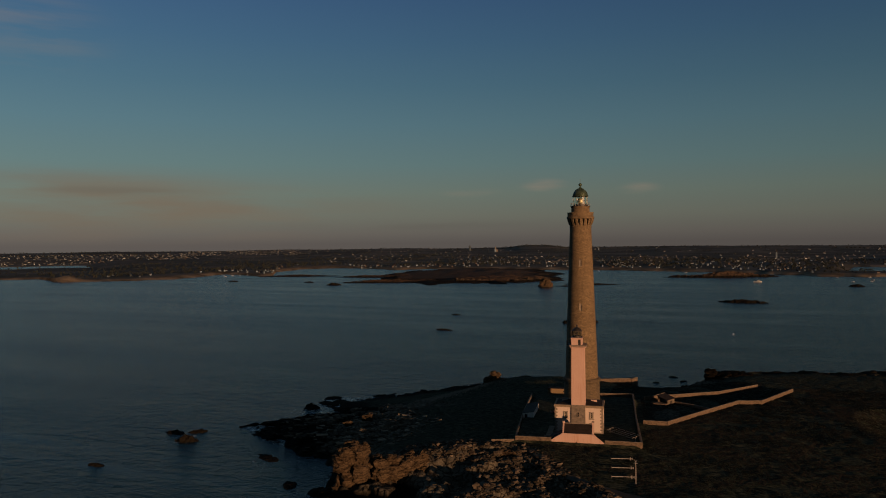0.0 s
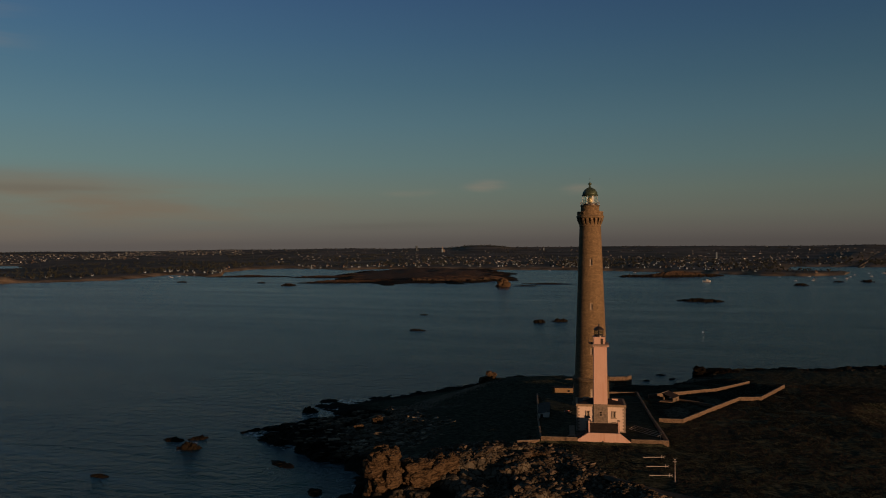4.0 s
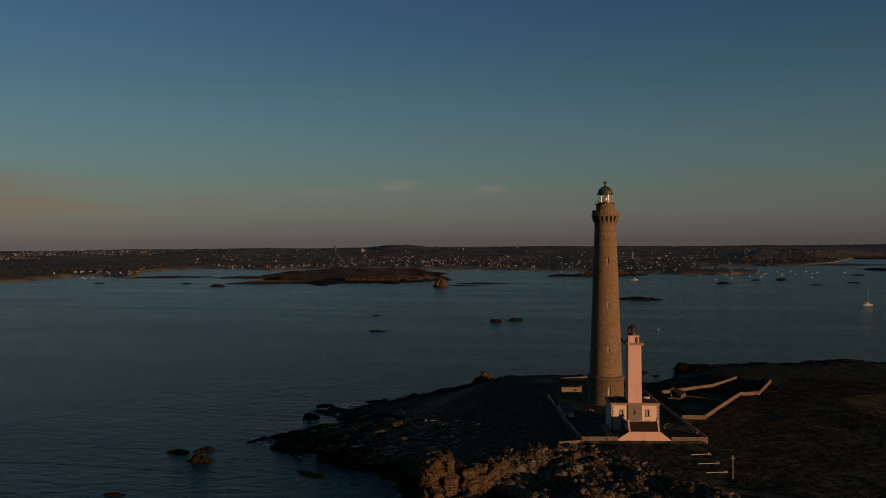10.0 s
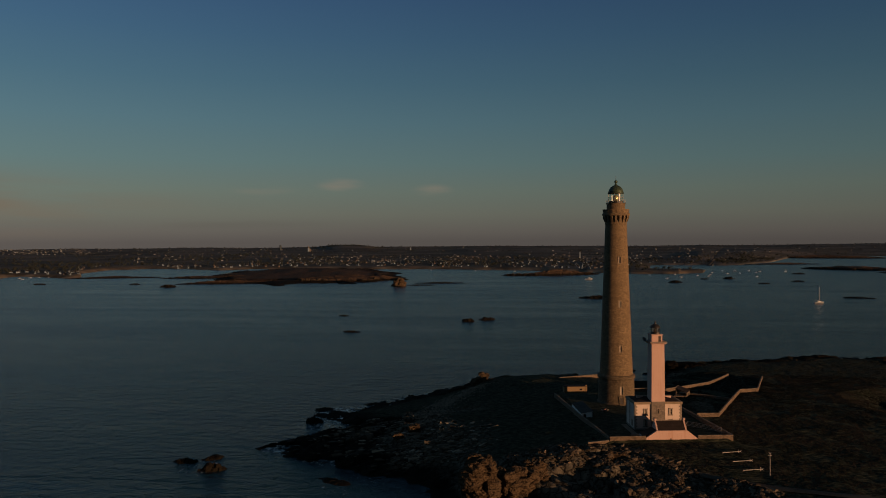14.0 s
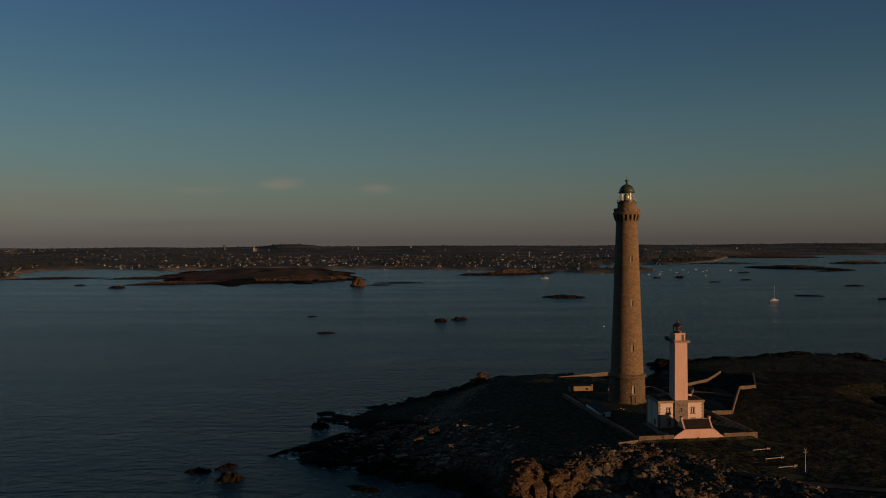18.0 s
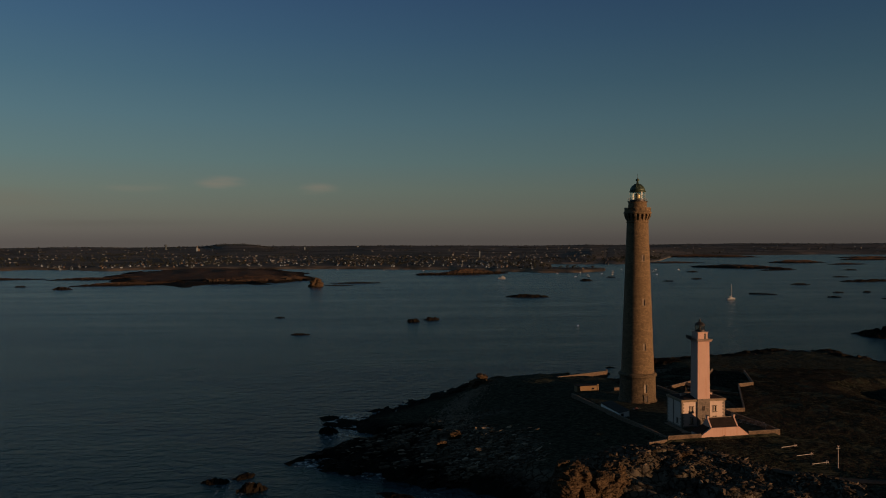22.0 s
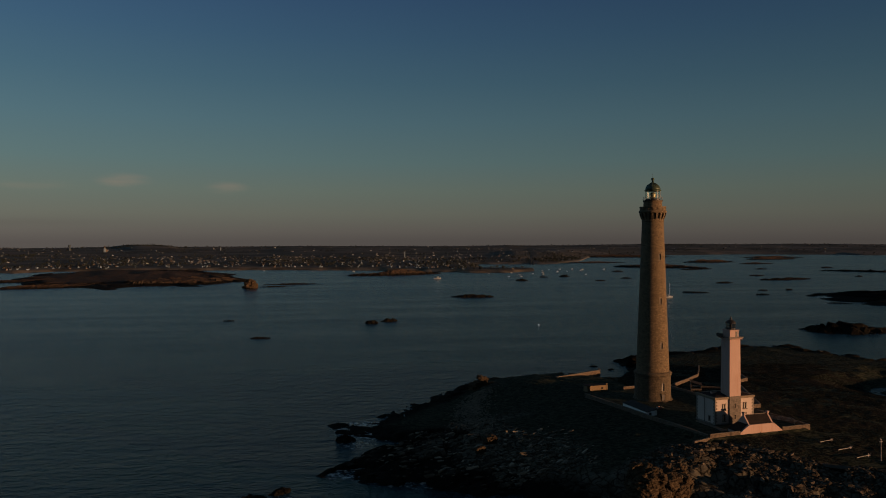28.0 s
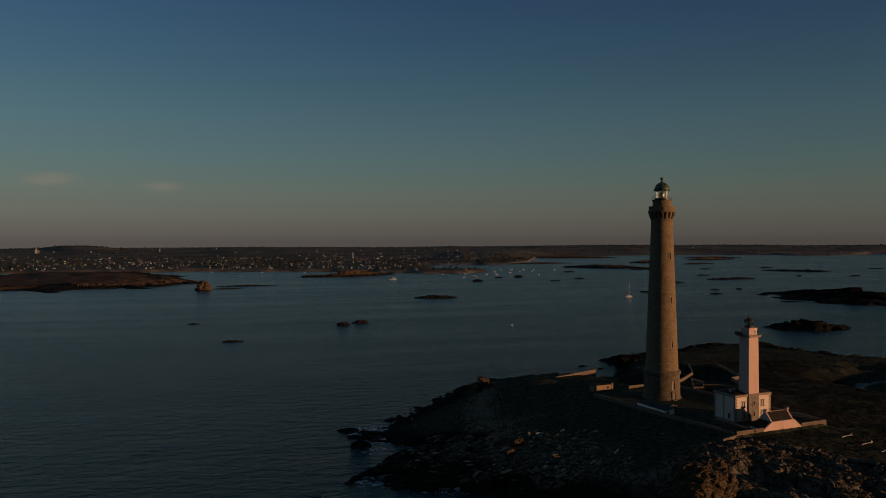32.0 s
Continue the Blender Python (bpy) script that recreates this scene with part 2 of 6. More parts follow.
def sea_material():
    m, nt, bsdf, N, L = nodes_of("sea_water")
    pos = world_coord(nt)

    def stretched(turn, along):
        mp = N("ShaderNodeMapping")
        mp.inputs["Rotation"].default_value = (0, 0, radians(turn))
        mp.inputs["Scale"].default_value = (along, 1.0, 1.0)
        L(pos, mp.inputs["Vector"])
        return mp.outputs[0]
    swell = noise_node(nt, stretched(18, 0.45), 0.06, 2, 0.5)
    chop = noise_node(nt, stretched(24, 0.42), 0.27, 3, 0.6)
    ripple = noise_node(nt, stretched(-12, 0.8), 1.15, 2, 0.6)
    slick = noise_node(nt, stretched(10, 0.11), 0.02, 5, 0.62)
    streak = noise_node(nt, stretched(14, 0.05), 0.045, 3, 0.6)
    col = ramp_node(nt, slick, ((0.35, (0.001, 0.015, 0.022)), (0.7, (0.001, 0.025, 0.034))))
    # broken white water round the rocks
    at = N("ShaderNodeAttribute")
    at.attribute_name = "surf"
    fn = noise_node(nt, pos, 0.55, 6, 0.7)
    th = N("ShaderNodeMath")
    th.operation = "MULTIPLY"
    L(at.outputs["Fac"], th.inputs[0])
    L(fn, th.inputs[1])
    foam = N("ShaderNodeMapRange")
    foam.inputs["From Min"].default_value, foam.inputs["From Max"].default_value = 0.55, 0.70
    L(th.outputs[0], foam.inputs["Value"])
    L(mix_node(nt, foam.outputs["Result"], col, (0.62, 0.66, 0.68)), bsdf.inputs["Base Color"])
    rr = N("ShaderNodeMapRange")
    rr.inputs["From Min"].default_value, rr.inputs["From Max"].default_value = 0.35, 0.7
    rr.inputs["To Min"].default_value, rr.inputs["To Max"].default_value = 0.25, 0.16
    L(slick, rr.inputs["Value"])
    L(rr.outputs["Result"], bsdf.inputs["Roughness"])
    bsdf.inputs["IOR"].default_value = 1.255
    bsdf.inputs["Specular Tint"].default_value = (0.62, 0.94, 1.05, 1)
    # the bay towards the mainland lies sheltered, with smooth current lines
    sep = N("ShaderNodeSeparateXYZ")
    L(pos, sep.inputs[0])
    calm = N("ShaderNodeMapRange")
    calm.interpolation_type = "SMOOTHSTEP"
    calm.inputs["From Min"].default_value, calm.inputs["From Max"].default_value = 0, 700
    calm.inputs["To Min"].default_value, calm.inputs["To Max"].default_value = 1.0, 0.7
    L(sep.outputs["Y"], calm.inputs["Value"])
    line = N("ShaderNodeMapRange")
    line.inputs["From Min"].default_value, line.inputs["From Max"].default_value = 0.56, 0.70
    line.inputs["To Min"].default_value, line.inputs["To Max"].default_value = 1.0, 0.45
    L(streak, line.inputs["Value"])
    # the eastern channel is rougher than the western bay
    channel = N("ShaderNodeMapRange")
    channel.inputs["From Min"].default_value, channel.inputs["From Max"].default_value = -450, 350
    channel.inputs["To Min"].default_value, channel.inputs["To Max"].default_value = 0.74, 1.2
    L(sep.outputs["X"], channel.inputs["Value"])

    def product(a, b):
        n = N("ShaderNodeMath")
        n.operation = "MULTIPLY"
        L(a, n.inputs[0])
        L(b, n.inputs[1])
        return n.outputs[0]
    power = product(product(calm.outputs["Result"], line.outputs["Result"]), channel.outputs["Result"])
    normal = None
    for height, distance in ((swell, 1.3), (chop, 1.5), (ripple, 0.46)):
        b = N("ShaderNodeBump")
        b.inputs["Distance"].default_value = distance
        L(power, b.inputs["Strength"])
        L(height, b.inputs["Height"])
        if normal:
            L(normal, b.inputs["Normal"])
        normal = b.outputs[0]
    L(normal, bsdf.inputs["Normal"])
    return m


def ground_material(name, rock_dark, rock_light, grass_dark, grass_light):
    """Bare granite where the 'rock' attribute is high, short salt-burnt turf elsewhere."""
    m, nt, bsdf, N, L = nodes_of(name)
    pos = world_coord(nt)
    at = N("ShaderNodeAttribute")
    at.attribute_name = "rock"
    big, mid, fine = noise_node(nt, pos, 0.045, 4), noise_node(nt, pos, 0.35, 5, 0.65), noise_node(nt, pos, 2.6, 6, 0.7)
    g = mix_node(nt, 0.5, ramp_node(nt, big, ((0.35, grass_dark), (0.65, grass_light))),
                 ramp_node(nt, mid, ((0.32, tuple(v * 0.7 for v in grass_dark)), (0.6, grass_light), (0.8, tuple(v * 1.4 for v in grass_light)))))
    g = mix_node(nt, 0.4, g, ramp_node(nt, fine, ((0.3, tuple(v * 0.35 for v in grass_dark)), (0.75, tuple(v * 1.3 for v in grass_light)))))
    mpw = N("ShaderNodeMapping")
    mpw.inputs["Rotation"].default_value = (0, 0, radians(-28))
    mpw.inputs["Scale"].default_value = (0.34, 1.0, 1.0)
    L(pos, mpw.inputs["Vector"])
    laid = noise_node(nt, mpw.outputs[0], 1.5, 6, 0.75)
    g = mix_node(nt, 0.7, g, ramp_node(nt, laid, ((0.44, tuple(v * 0.35 for v in grass_dark)), (0.51, grass_light), (0.60, tuple(v * k for v, k in zip(grass_light, (3.0, 2.3, 2.0)))))))
    r = mix_node(nt, 0.5, ramp_node(nt, mid, ((0.38, rock_dark), (0.62, rock_light))),
                 ramp_node(nt, fine, ((0.3, tuple(v * 0.5 for v in rock_dark)), (0.72, rock_light))))
    # open joints between the slabs, the shade inside them painted into the colour
    joint = N("ShaderNodeTexVoronoi")
    joint.feature = "DISTANCE_TO_EDGE"
    joint.inputs["Scale"].default_value = 0.42
    warp = N("ShaderNodeVectorMath")
    warp.operation = "MULTIPLY_ADD"
    tn = N("ShaderNodeTexNoise")
    tn.inputs["Scale"].default_value = 0.5
    L(pos, tn.inputs["Vector"])
    L(tn.outputs["Color"], warp.inputs[0])
    warp.inputs[1].default_value = (1.6, 1.6, 1.6)
    L(pos, warp.inputs[2])
    L(warp.outputs[0], joint.inputs["Vector"])
    r = mix_node(nt, 1.0, r, ramp_node(nt, joint.outputs["Distance"], ((0.0, (0.12, 0.12, 0.12)), (0.05, (0.5, 0.5, 0.5)), (0.12, (1.0, 1.0, 1.0)))), "MULTIPLY")
    # weed-black rock between the tide marks
    sep = N("ShaderNodeSeparateXYZ")
    L(pos, sep.inputs[0])
    jig = N("ShaderNodeMath")
    jig.operation = "MULTIPLY_ADD"
    L(mid, jig.inputs[0])
    jig.inputs[1].default_value = -3.0
    L(sep.outputs["Z"], jig.inputs[2])
    wet = N("ShaderNodeMapRange")
    wet.inputs["From Min"].default_value, wet.inputs["From Max"].default_value = 1.2, 3.0
    L(jig.outputs[0], wet.inputs["Value"])
    r = mix_node(nt, wet.outputs["Result"], (0.012, 0.011, 0.009), r)
    L(mix_node(nt, at.outputs["Fac"], g, r), bsdf.inputs["Base Color"])
    bsdf.inputs["Roughness"].default_value = 0.95
    bsdf.inputs["Specular IOR Level"].default_value = 0.03
    ad = N("ShaderNodeMath")
    ad.operation = "ADD"
    L(mid, ad.inputs[0])
    L(fine, ad.inputs[1])
    ad2 = N("ShaderNodeMath")
    ad2.operation = "ADD"
    L(ad.outputs[0], ad2.inputs[0])
    L(laid, ad2.inputs[1])
    bump_node(nt, ad2.outputs[0], 0.4, 0.26, bsdf)
    return m


def limewash(name, dark, light, stain):
    """White-washed stone with rain streaks running down it."""
    m, nt, bsdf, N, L = nodes_of(name)
    pos = world_coord(nt)
    mp = N("ShaderNodeMapping")
    mp.inputs["Scale"].default_value = (1.4, 1.4, 0.10)
    L(pos, mp.inputs["Vector"])
    streak, patch, grain = noise_node(nt, mp.outputs[0], 0.9, 5, 0.65), noise_node(nt, pos, 0.22, 4), noise_node(nt, pos, 3.0, 5)
    c = mix_node(nt, 0.5, ramp_node(nt, patch, ((0.3, dark), (0.7, light))), ramp_node(nt, grain, ((0.3, tuple(v * 0.93 for v in dark)), (0.7, light))))
    w = N("ShaderNodeMapRange")
    w.inputs["From Min"].default_value, w.inputs["From Max"].default_value = 0.52, 0.74
    w.inputs["To Max"].default_value = 0.8
    L(streak, w.inputs["Value"])
    L(mix_node(nt, w.outputs["Result"], c, stain), bsdf.inputs["Base Color"])
    bsdf.inputs["Roughness"].default_value = 0.9
    bump_node(nt, grain, 0.15, 0.02, bsdf)
    return m


def bedded_rock(name, dark, mid, light):
    """Bare rock with sloping beds: long thin clefts along the thing's own dip, and a fine weathered grain."""
    m, nt, bsdf, N, L = nodes_of(name)
    tc, mp = N("ShaderNodeTexCoord"), N("ShaderNodeMapping")
    mp.inputs["Rotation"].default_value = (radians(8), radians(24), 0)
    mp.inputs["Scale"].default_value = (0.22, 0.5, 1.9)
    L(tc.outputs["Object"], mp.inputs["Vector"])
    bed, grain = noise_node(nt, mp.outputs[0], 0.8, 6, 0.72), noise_node(nt, tc.outputs["Object"], 1.6, 6, 0.75)
    c = ramp_node(nt, bed, ((0.42, dark), (0.5, mid), (0.6, light)))
    c = mix_node(nt, 0.42, c, ramp_node(nt, grain, ((0.4, dark), (0.6, light))))
    crack = N("ShaderNodeTexVoronoi")
    crack.feature = "DISTANCE_TO_EDGE"
    crack.inputs["Scale"].default_value = 0.3
    wob = N("ShaderNodeVectorMath")
    wob.operation = "MULTIPLY_ADD"
    tn = N("ShaderNodeTexNoise")
    tn.inputs["Scale"].default_value = 1.2
    L(mp.outputs[0], tn.inputs["Vector"])
    L(tn.outputs["Color"], wob.inputs[0])
    wob.inputs[1].default_value = (0.5, 0.5, 0.5)
    L(mp.outputs[0], wob.inputs[2])
    L(wob.outputs[0], crack.inputs["Vector"])
    c = mix_node(nt, 1.0, c, ramp_node(nt, crack.outputs["Distance"], ((0.0, (0.35, 0.32, 0.3)), (0.05, (1.0, 1.0, 1.0)))), "MULTIPLY")
    L(c, bsdf.inputs["Base Color"])
    bsdf.inputs["Roughness"].default_value = 0.93
    bsdf.inputs["Specular IOR Level"].default_value = 0.15
    ad = N("ShaderNodeMath")
    ad.operation = "MULTIPLY_ADD"
    L(bed, ad.inputs[0])
    ad.inputs[1].default_value = 2.2
    L(grain, ad.inputs[2])
    bump_node(nt, ad.outputs[0], 0.8, 0.45, bsdf)
    return m


MAT_SEA = sea_material()
MAT_ISLAND = ground_material("island_ground", (0.062, 0.058, 0.047), (0.165, 0.155, 0.125), (0.0140, 0.0215, 0.0150), (0.0315, 0.0410, 0.0300))
MAT_COAST = ground_material("far_ground", (0.042, 0.035, 0.028), (0.105, 0.086, 0.066), (0.028, 0.024, 0.019), (0.078, 0.061, 0.046))
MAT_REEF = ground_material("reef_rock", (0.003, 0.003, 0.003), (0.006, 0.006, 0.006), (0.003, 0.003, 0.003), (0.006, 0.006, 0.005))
MAT_ROCK = surface("granite", (0.034, 0.028, 0.022), (0.104, 0.086, 0.066), 0.35, 2.2, 0.92, 1.0, 0.3, vary=0.5)
MAT_CLIFF = bedded_rock("cliff_granite", (0.021, 0.015, 0.009), (0.070, 0.051, 0.031), (0.116, 0.085, 0.053))
MAT_TOWER = masonry("tower_granite", (0.100, 0.073, 0.040), (0.220, 0.162, 0.092), (0.050, 0.037, 0.022), 0.42, 1.0, 5.2, contrast=0.42, relief=0.14)
MAT_TOWER_BASE = masonry("tower_base_granite", (0.058, 0.044, 0.027), (0.140, 0.108, 0.064), (0.026, 0.020, 0.013), 0.6, 1.1, 6.5, contrast=0.5, relief=0.3)
MAT_RUBBLE = masonry("rubble_wall", (0.082, 0.059, 0.040), (0.160, 0.119, 0.083), (0.092, 0.070, 0.049), 0.3, 0.55)
MAT_ASHLAR = masonry("ashlar_granite", (0.120, 0.105, 0.090), (0.216, 0.185, 0.154), (0.120, 0.105, 0.090), 0.4, 0.8, contrast=0.6)
MAT_COPING = surface("stone_coping", (0.125, 0.102, 0.078), (0.183, 0.155, 0.122), 0.6, 4, 0.9, 0.3, 0.03)
MAT_PALEJAMB = surface("dressed_jamb", (0.17, 0.14, 0.10), (0.24, 0.20, 0.15), 0.6, 4, 0.9, 0.3, 0.03)
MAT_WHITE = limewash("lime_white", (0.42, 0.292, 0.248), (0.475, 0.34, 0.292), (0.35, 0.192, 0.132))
MAT_CREAM = limewash("house_limewash", (0.46, 0.385, 0.335), (0.53, 0.45, 0.395), (0.40, 0.31, 0.24))
MAT_TRIM = surface("dressed_stone", (0.156, 0.135, 0.115), (0.228, 0.197, 0.166), 0.8, 5, 0.9, 0.3, 0.02, vary=0.12)
MAT_SLATE = surface("slate", (0.012, 0.010, 0.010), (0.026, 0.021, 0.021), 0.5, 4, 0.85, 0.3, 0.03, vary=0.15)
MAT_COPPER = surface("verdigris_copper", (0.036, 0.060, 0.040), (0.068, 0.104, 0.068), 0.7, 3, 0.5, 0.2, 0.02, metal=0.4, vary=0.05)
MAT_IRON = surface("black_iron", (0.018, 0.018, 0.018), (0.045, 0.04, 0.038), 1.5, 6, 0.5, 0.2, 0.01, metal=0.5, vary=0.1)
MAT_PALE = surface("pale_paint", (0.372, 0.348, 0.312), (0.468, 0.444, 0.408), 0.8, 5, 0.6, 0.15, 0.01, vary=0.08)
MAT_DARKGLASS = plain("window_glass", (0.012, 0.014, 0.016), 0.08)
MAT_GLASS = glass_material("lantern_glass")
MAT_LENS = plain("lens_glass", (0.52, 0.48, 0.29), 0.42, 0.6)
MAT_GREYPAINT = surface("grey_paint", (0.20, 0.21, 0.20), (0.30, 0.31, 0.30), 1.0, 5, 0.5, 0.1, 0.01, vary=0.05)
MAT_PATH = surface("worn_track", (0.050, 0.046, 0.037), (0.088, 0.078, 0.063), 0.3, 3, 0.95, 0.3, 0.04)
MAT_WOOD = surface("far_wood", (0.015, 0.021, 0.019), (0.032, 0.039, 0.034), 0.01, 0.2, 1.0, 0.2, 0.3)
MAT_HULL = surface("boat_hull", (0.24, 0.275, 0.30), (0.28, 0.315, 0.34), 0.5, 4, 0.4, 0.1, 0.01, vary=0.1)
# white far walls dulled and blued, the haze put into their colour
MAT_FARWALL = surface("hazed_render", (0.082, 0.116, 0.150), (0.165, 0.232, 0.296), 0.01, 0.4, 0.9, 0.1, 0.02, vary=0.75)
MAT_GREYWALL = surface("far_stone", (0.112, 0.096, 0.084), (0.192, 0.168, 0.144), 0.02, 0.4, 0.9, 0.1, 0.02, vary=0.25)
MAT_MAST = surface("mast_paint", (0.261, 0.248, 0.230), (0.330, 0.318, 0.300), 1.0, 6, 0.6, 0.1, 0.01, vary=0.08)

MAT_SHED = limewash("ochre_render", (0.163, 0.112, 0.058), (0.218, 0.153, 0.082), (0.136, 0.088, 0.048))
MAT_SHUTTER = surface("shutter_paint", (0.240, 0.208, 0.168), (0.336, 0.296, 0.240), 1.0, 5, 0.6, 0.1, 0.01, vary=0.1)
MAT_DARKROOF = surface("tarred_roof", (0.034, 0.036, 0.036), (0.060, 0.063, 0.062), 0.5, 4, 0.95, 0.3, 0.03)
MAT_CORNICE = surface("cream_stone", (0.15, 0.12, 0.085), (0.205, 0.165, 0.12), 0.8, 5, 0.9, 0.3, 0.02)
# limewash raised in colour to brighten the lean-to's shaded walls
MAT_SHADEWHITE = limewash("shade_white", (0.70, 0.69, 0.66), (0.78, 0.77, 0.74), (0.55, 0.52, 0.47))


# ---------------------------------------------------------------- mesh helpers
def mesh_ob(name, verts, faces, material, parent=None, label="", smooth=False):
    me = bpy.data.meshes.new(name)
    me.from_pydata([tuple(v) for v in verts], [], [tuple(int(i) for i in f) for f in faces])
    me.update()
    if material:
        me.materials.append(material)
    if smooth:
        me.shade_smooth()
    ob = new(name, me)
    if parent:
        ob.parent = parent
    if label:
        ob["label"] = label
    return ob


def part(name, bm, material, parent, label="", smooth=False):
    me = bpy.data.meshes.new(name)
    bmesh.ops.recalc_face_normals(bm, faces=bm.faces)
    bm.to_mesh(me)
    bm.free()
    me.materials.append(material)
    if smooth:
        me.shade_smooth()
    ob = new(name, me)
    ob.parent = parent
    if label:
        ob["label"] = label
    return ob


def thing(name, m, label, category, group="", kind=""):
    e = new(name)
    e.empty_display_size = 0.5
    e.matrix_world = m
    return tagged(e, label, category, group, kind)


def box(x0, x1, y0, y1, z0, z1, bevel=0.0, taper=0.0):
    """A block; taper draws its top in by that much on each side."""
    bm = bmesh.new()
    v = [bm.verts.new(p) for p in ((x0, y0, z0), (x1, y0, z0), (x1, y1, z0), (x0, y1, z0), (x0 + taper, y0 + taper, z1),
                                   (x1 - taper, y0 + taper, z1), (x1 - taper, y1 - taper, z1), (x0 + taper, y1 - taper, z1))]
    for f in ((3, 2, 1, 0), (4, 5, 6, 7), (0, 1, 5, 4), (1, 2, 6, 5), (2, 3, 7, 6), (3, 0, 4, 7)):
        bm.faces.new([v[i] for i in f])
    if bevel:
        bmesh.ops.bevel(bm, geom=bm.edges[:], offset=bevel, segments=1, affect="EDGES")
    return bm


def prism(outline, y0, y1):
    """An outline in x and z pushed along y."""
    bm = bmesh.new()
    a = [bm.verts.new((x, y0, z)) for x, z in outline]
    b = [bm.verts.new((x, y1, z)) for x, z in outline]
    bm.faces.new(a)
    bm.faces.new(b[::-1])
    for i in range(len(a)):
        j = (i + 1) % len(a)
        bm.faces.new((a[i], b[i], b[j], a[j]))
    return bm


def lathe(profile, segments=48, caps=True):
    """A profile of (radius, height) turned about z."""
    bm = bmesh.new()
    rings = []
    for r, z in profile:
        if r < 1e-4:
            rings.append([bm.verts.new((0, 0, z))])
        else:
            rings.append([bm.verts.new((r * math.cos(2 * math.pi * k / segments), r * math.sin(2 * math.pi * k / segments), z)) for k in range(segments)])
    for a, b in zip(rings, rings[1:]):
        for k in range(segments):
            j = (k + 1) % segments
            q = [a[k % len(a)], a[j % len(a)], b[j % len(b)], b[k % len(b)]]
            q = [v for n, v in enumerate(q) if v not in q[:n]]
            if len(q) > 2:
                bm.faces.new(q)
    if caps:
        for ring in (rings[0], rings[-1]):
            if len(ring) > 2:
                bm.faces.new(ring)
    return bm


def tube(a, b, r, segments=8):
    bm = bmesh.new()
    a, b = Vector(a), Vector(b)
    d = b - a
    m = Matrix.Translation((a + b) / 2) @ d.to_track_quat("Z", "Y").to_matrix().to_4x4()
    bmesh.ops.create_cone(bm, cap_ends=True, segments=segments, radius1=r, radius2=r, depth=d.length, matrix=m)
    return bm


def ring_tube(radius, z, r, segments=40):
    """A thin round rail lying level."""
    bm = bmesh.new()
    rows = []
    for k in range(segments):
        a = 2 * math.pi * k / segments
        rows.append([bm.verts.new(((radius + r * math.cos(q)) * math.cos(a), (radius + r * math.cos(q)) * math.sin(a), z + r * math.sin(q))) for q in (0, 1.571, 3.142, 4.712)])
    for k in range(segments):
        a, b = rows[k], rows[(k + 1) % segments]
        for q in range(4):
            bm.faces.new((a[q], b[q], b[(q + 1) % 4], a[(q + 1) % 4]))
    return bm


# ---------------------------------------------------------------- noise over arrays
def hash2(i, j, seed=0):
    h = np.sin(i * 127.1 + j * 311.7 + seed * 74.7) * 43758.5453
    return h - np.floor(h)


def vnoise(x, y, seed=0):
    i, j = np.floor(x), np.floor(y)
    u, v = x - i, y - j
    u, v = u * u * (3 - 2 * u), v * v * (3 - 2 * v)
    a, b, c, d = hash2(i, j, seed), hash2(i + 1, j, seed), hash2(i, j + 1, seed), hash2(i + 1, j + 1, seed)
    return a + (b - a) * u + (c - a) * v + (a - b - c + d) * u * v


def fbm(x, y, octaves=4, seed=0):
    s, amp, tot = 0.0, 1.0, 0.0
    for o in range(octaves):
        s = s + amp * vnoise(x * 2 ** o, y * 2 ** o, seed + o * 13)
        tot += amp
        amp *= 0.5
    return s / tot


def blocks(x, y, size, seed=0):
    """Broken rock: each cell of a jittered grid has its own height and tilt; the second value is low along the cracks."""
    gx, gy = x / size, y / size
    i, j = np.floor(gx), np.floor(gy)
    best = np.full(np.shape(x), 9.0)
    second = best.copy()
    height = np.zeros(np.shape(x))
    for a in (-1, 0, 1):
        for b in (-1, 0, 1):
            ci, cj = i + a, j + b
            px, py = ci + 0.15 + 0.7 * hash2(ci, cj, seed), cj + 0.15 + 0.7 * hash2(ci, cj, seed + 5)
            d = np.hypot(gx - px, gy - py)
            h = hash2(ci, cj, seed + 9) + (gx - px) * (hash2(ci, cj, seed + 3) - 0.5) * 0.9 + (gy - py) * (hash2(ci, cj, seed + 4) - 0.5) * 0.9
            near = d < best
            second = np.where(near, best, np.minimum(second, d))
            height = np.where(near, h, height)
            best = np.where(near, d, best)
    return height, np.clip((second - best) * 4, 0, 1)


def smooth(a, b, v):
    t = np.clip((v - a) / (b - a), 0, 1)
    return t * t * (3 - 2 * t)


# ---------------------------------------------------------------- the island
SHORE = [(-123, -42), (-106, -53), (-91, -60), (-78, -68), (-62, -73), (-58, -84), (-56, -95), (-54, -108), (-40, -126), (0, -142), (60, -150),
         (130, -120), (168, -50), (196, 30), (206, 95), (188, 112), (182, 132), (172, 148), (176, 168), (150, 172), (134, 176), (100, 153), (84, 156),
         (62, 140), (40, 132), (38, 110), (29, 92), (22, 78), (4, 84), (-14, 88), (-34, 88), (-54, 82), (-70, 64), (-82, 48), (-95, 33),
         (-107, 20), (-120, 17), (-117, 4), (-104, -3), (-97, -12), (-110, -25)]


CREEK = [[(121.1, 16.0), (121.3, 19.2), (119.8, 28.0), (121.4, 33.3), (129.4, 39.0), (144.1, 41.4), (147.2, 41.5)], [(159.3, 65.0), (162.7, 59.7)]]


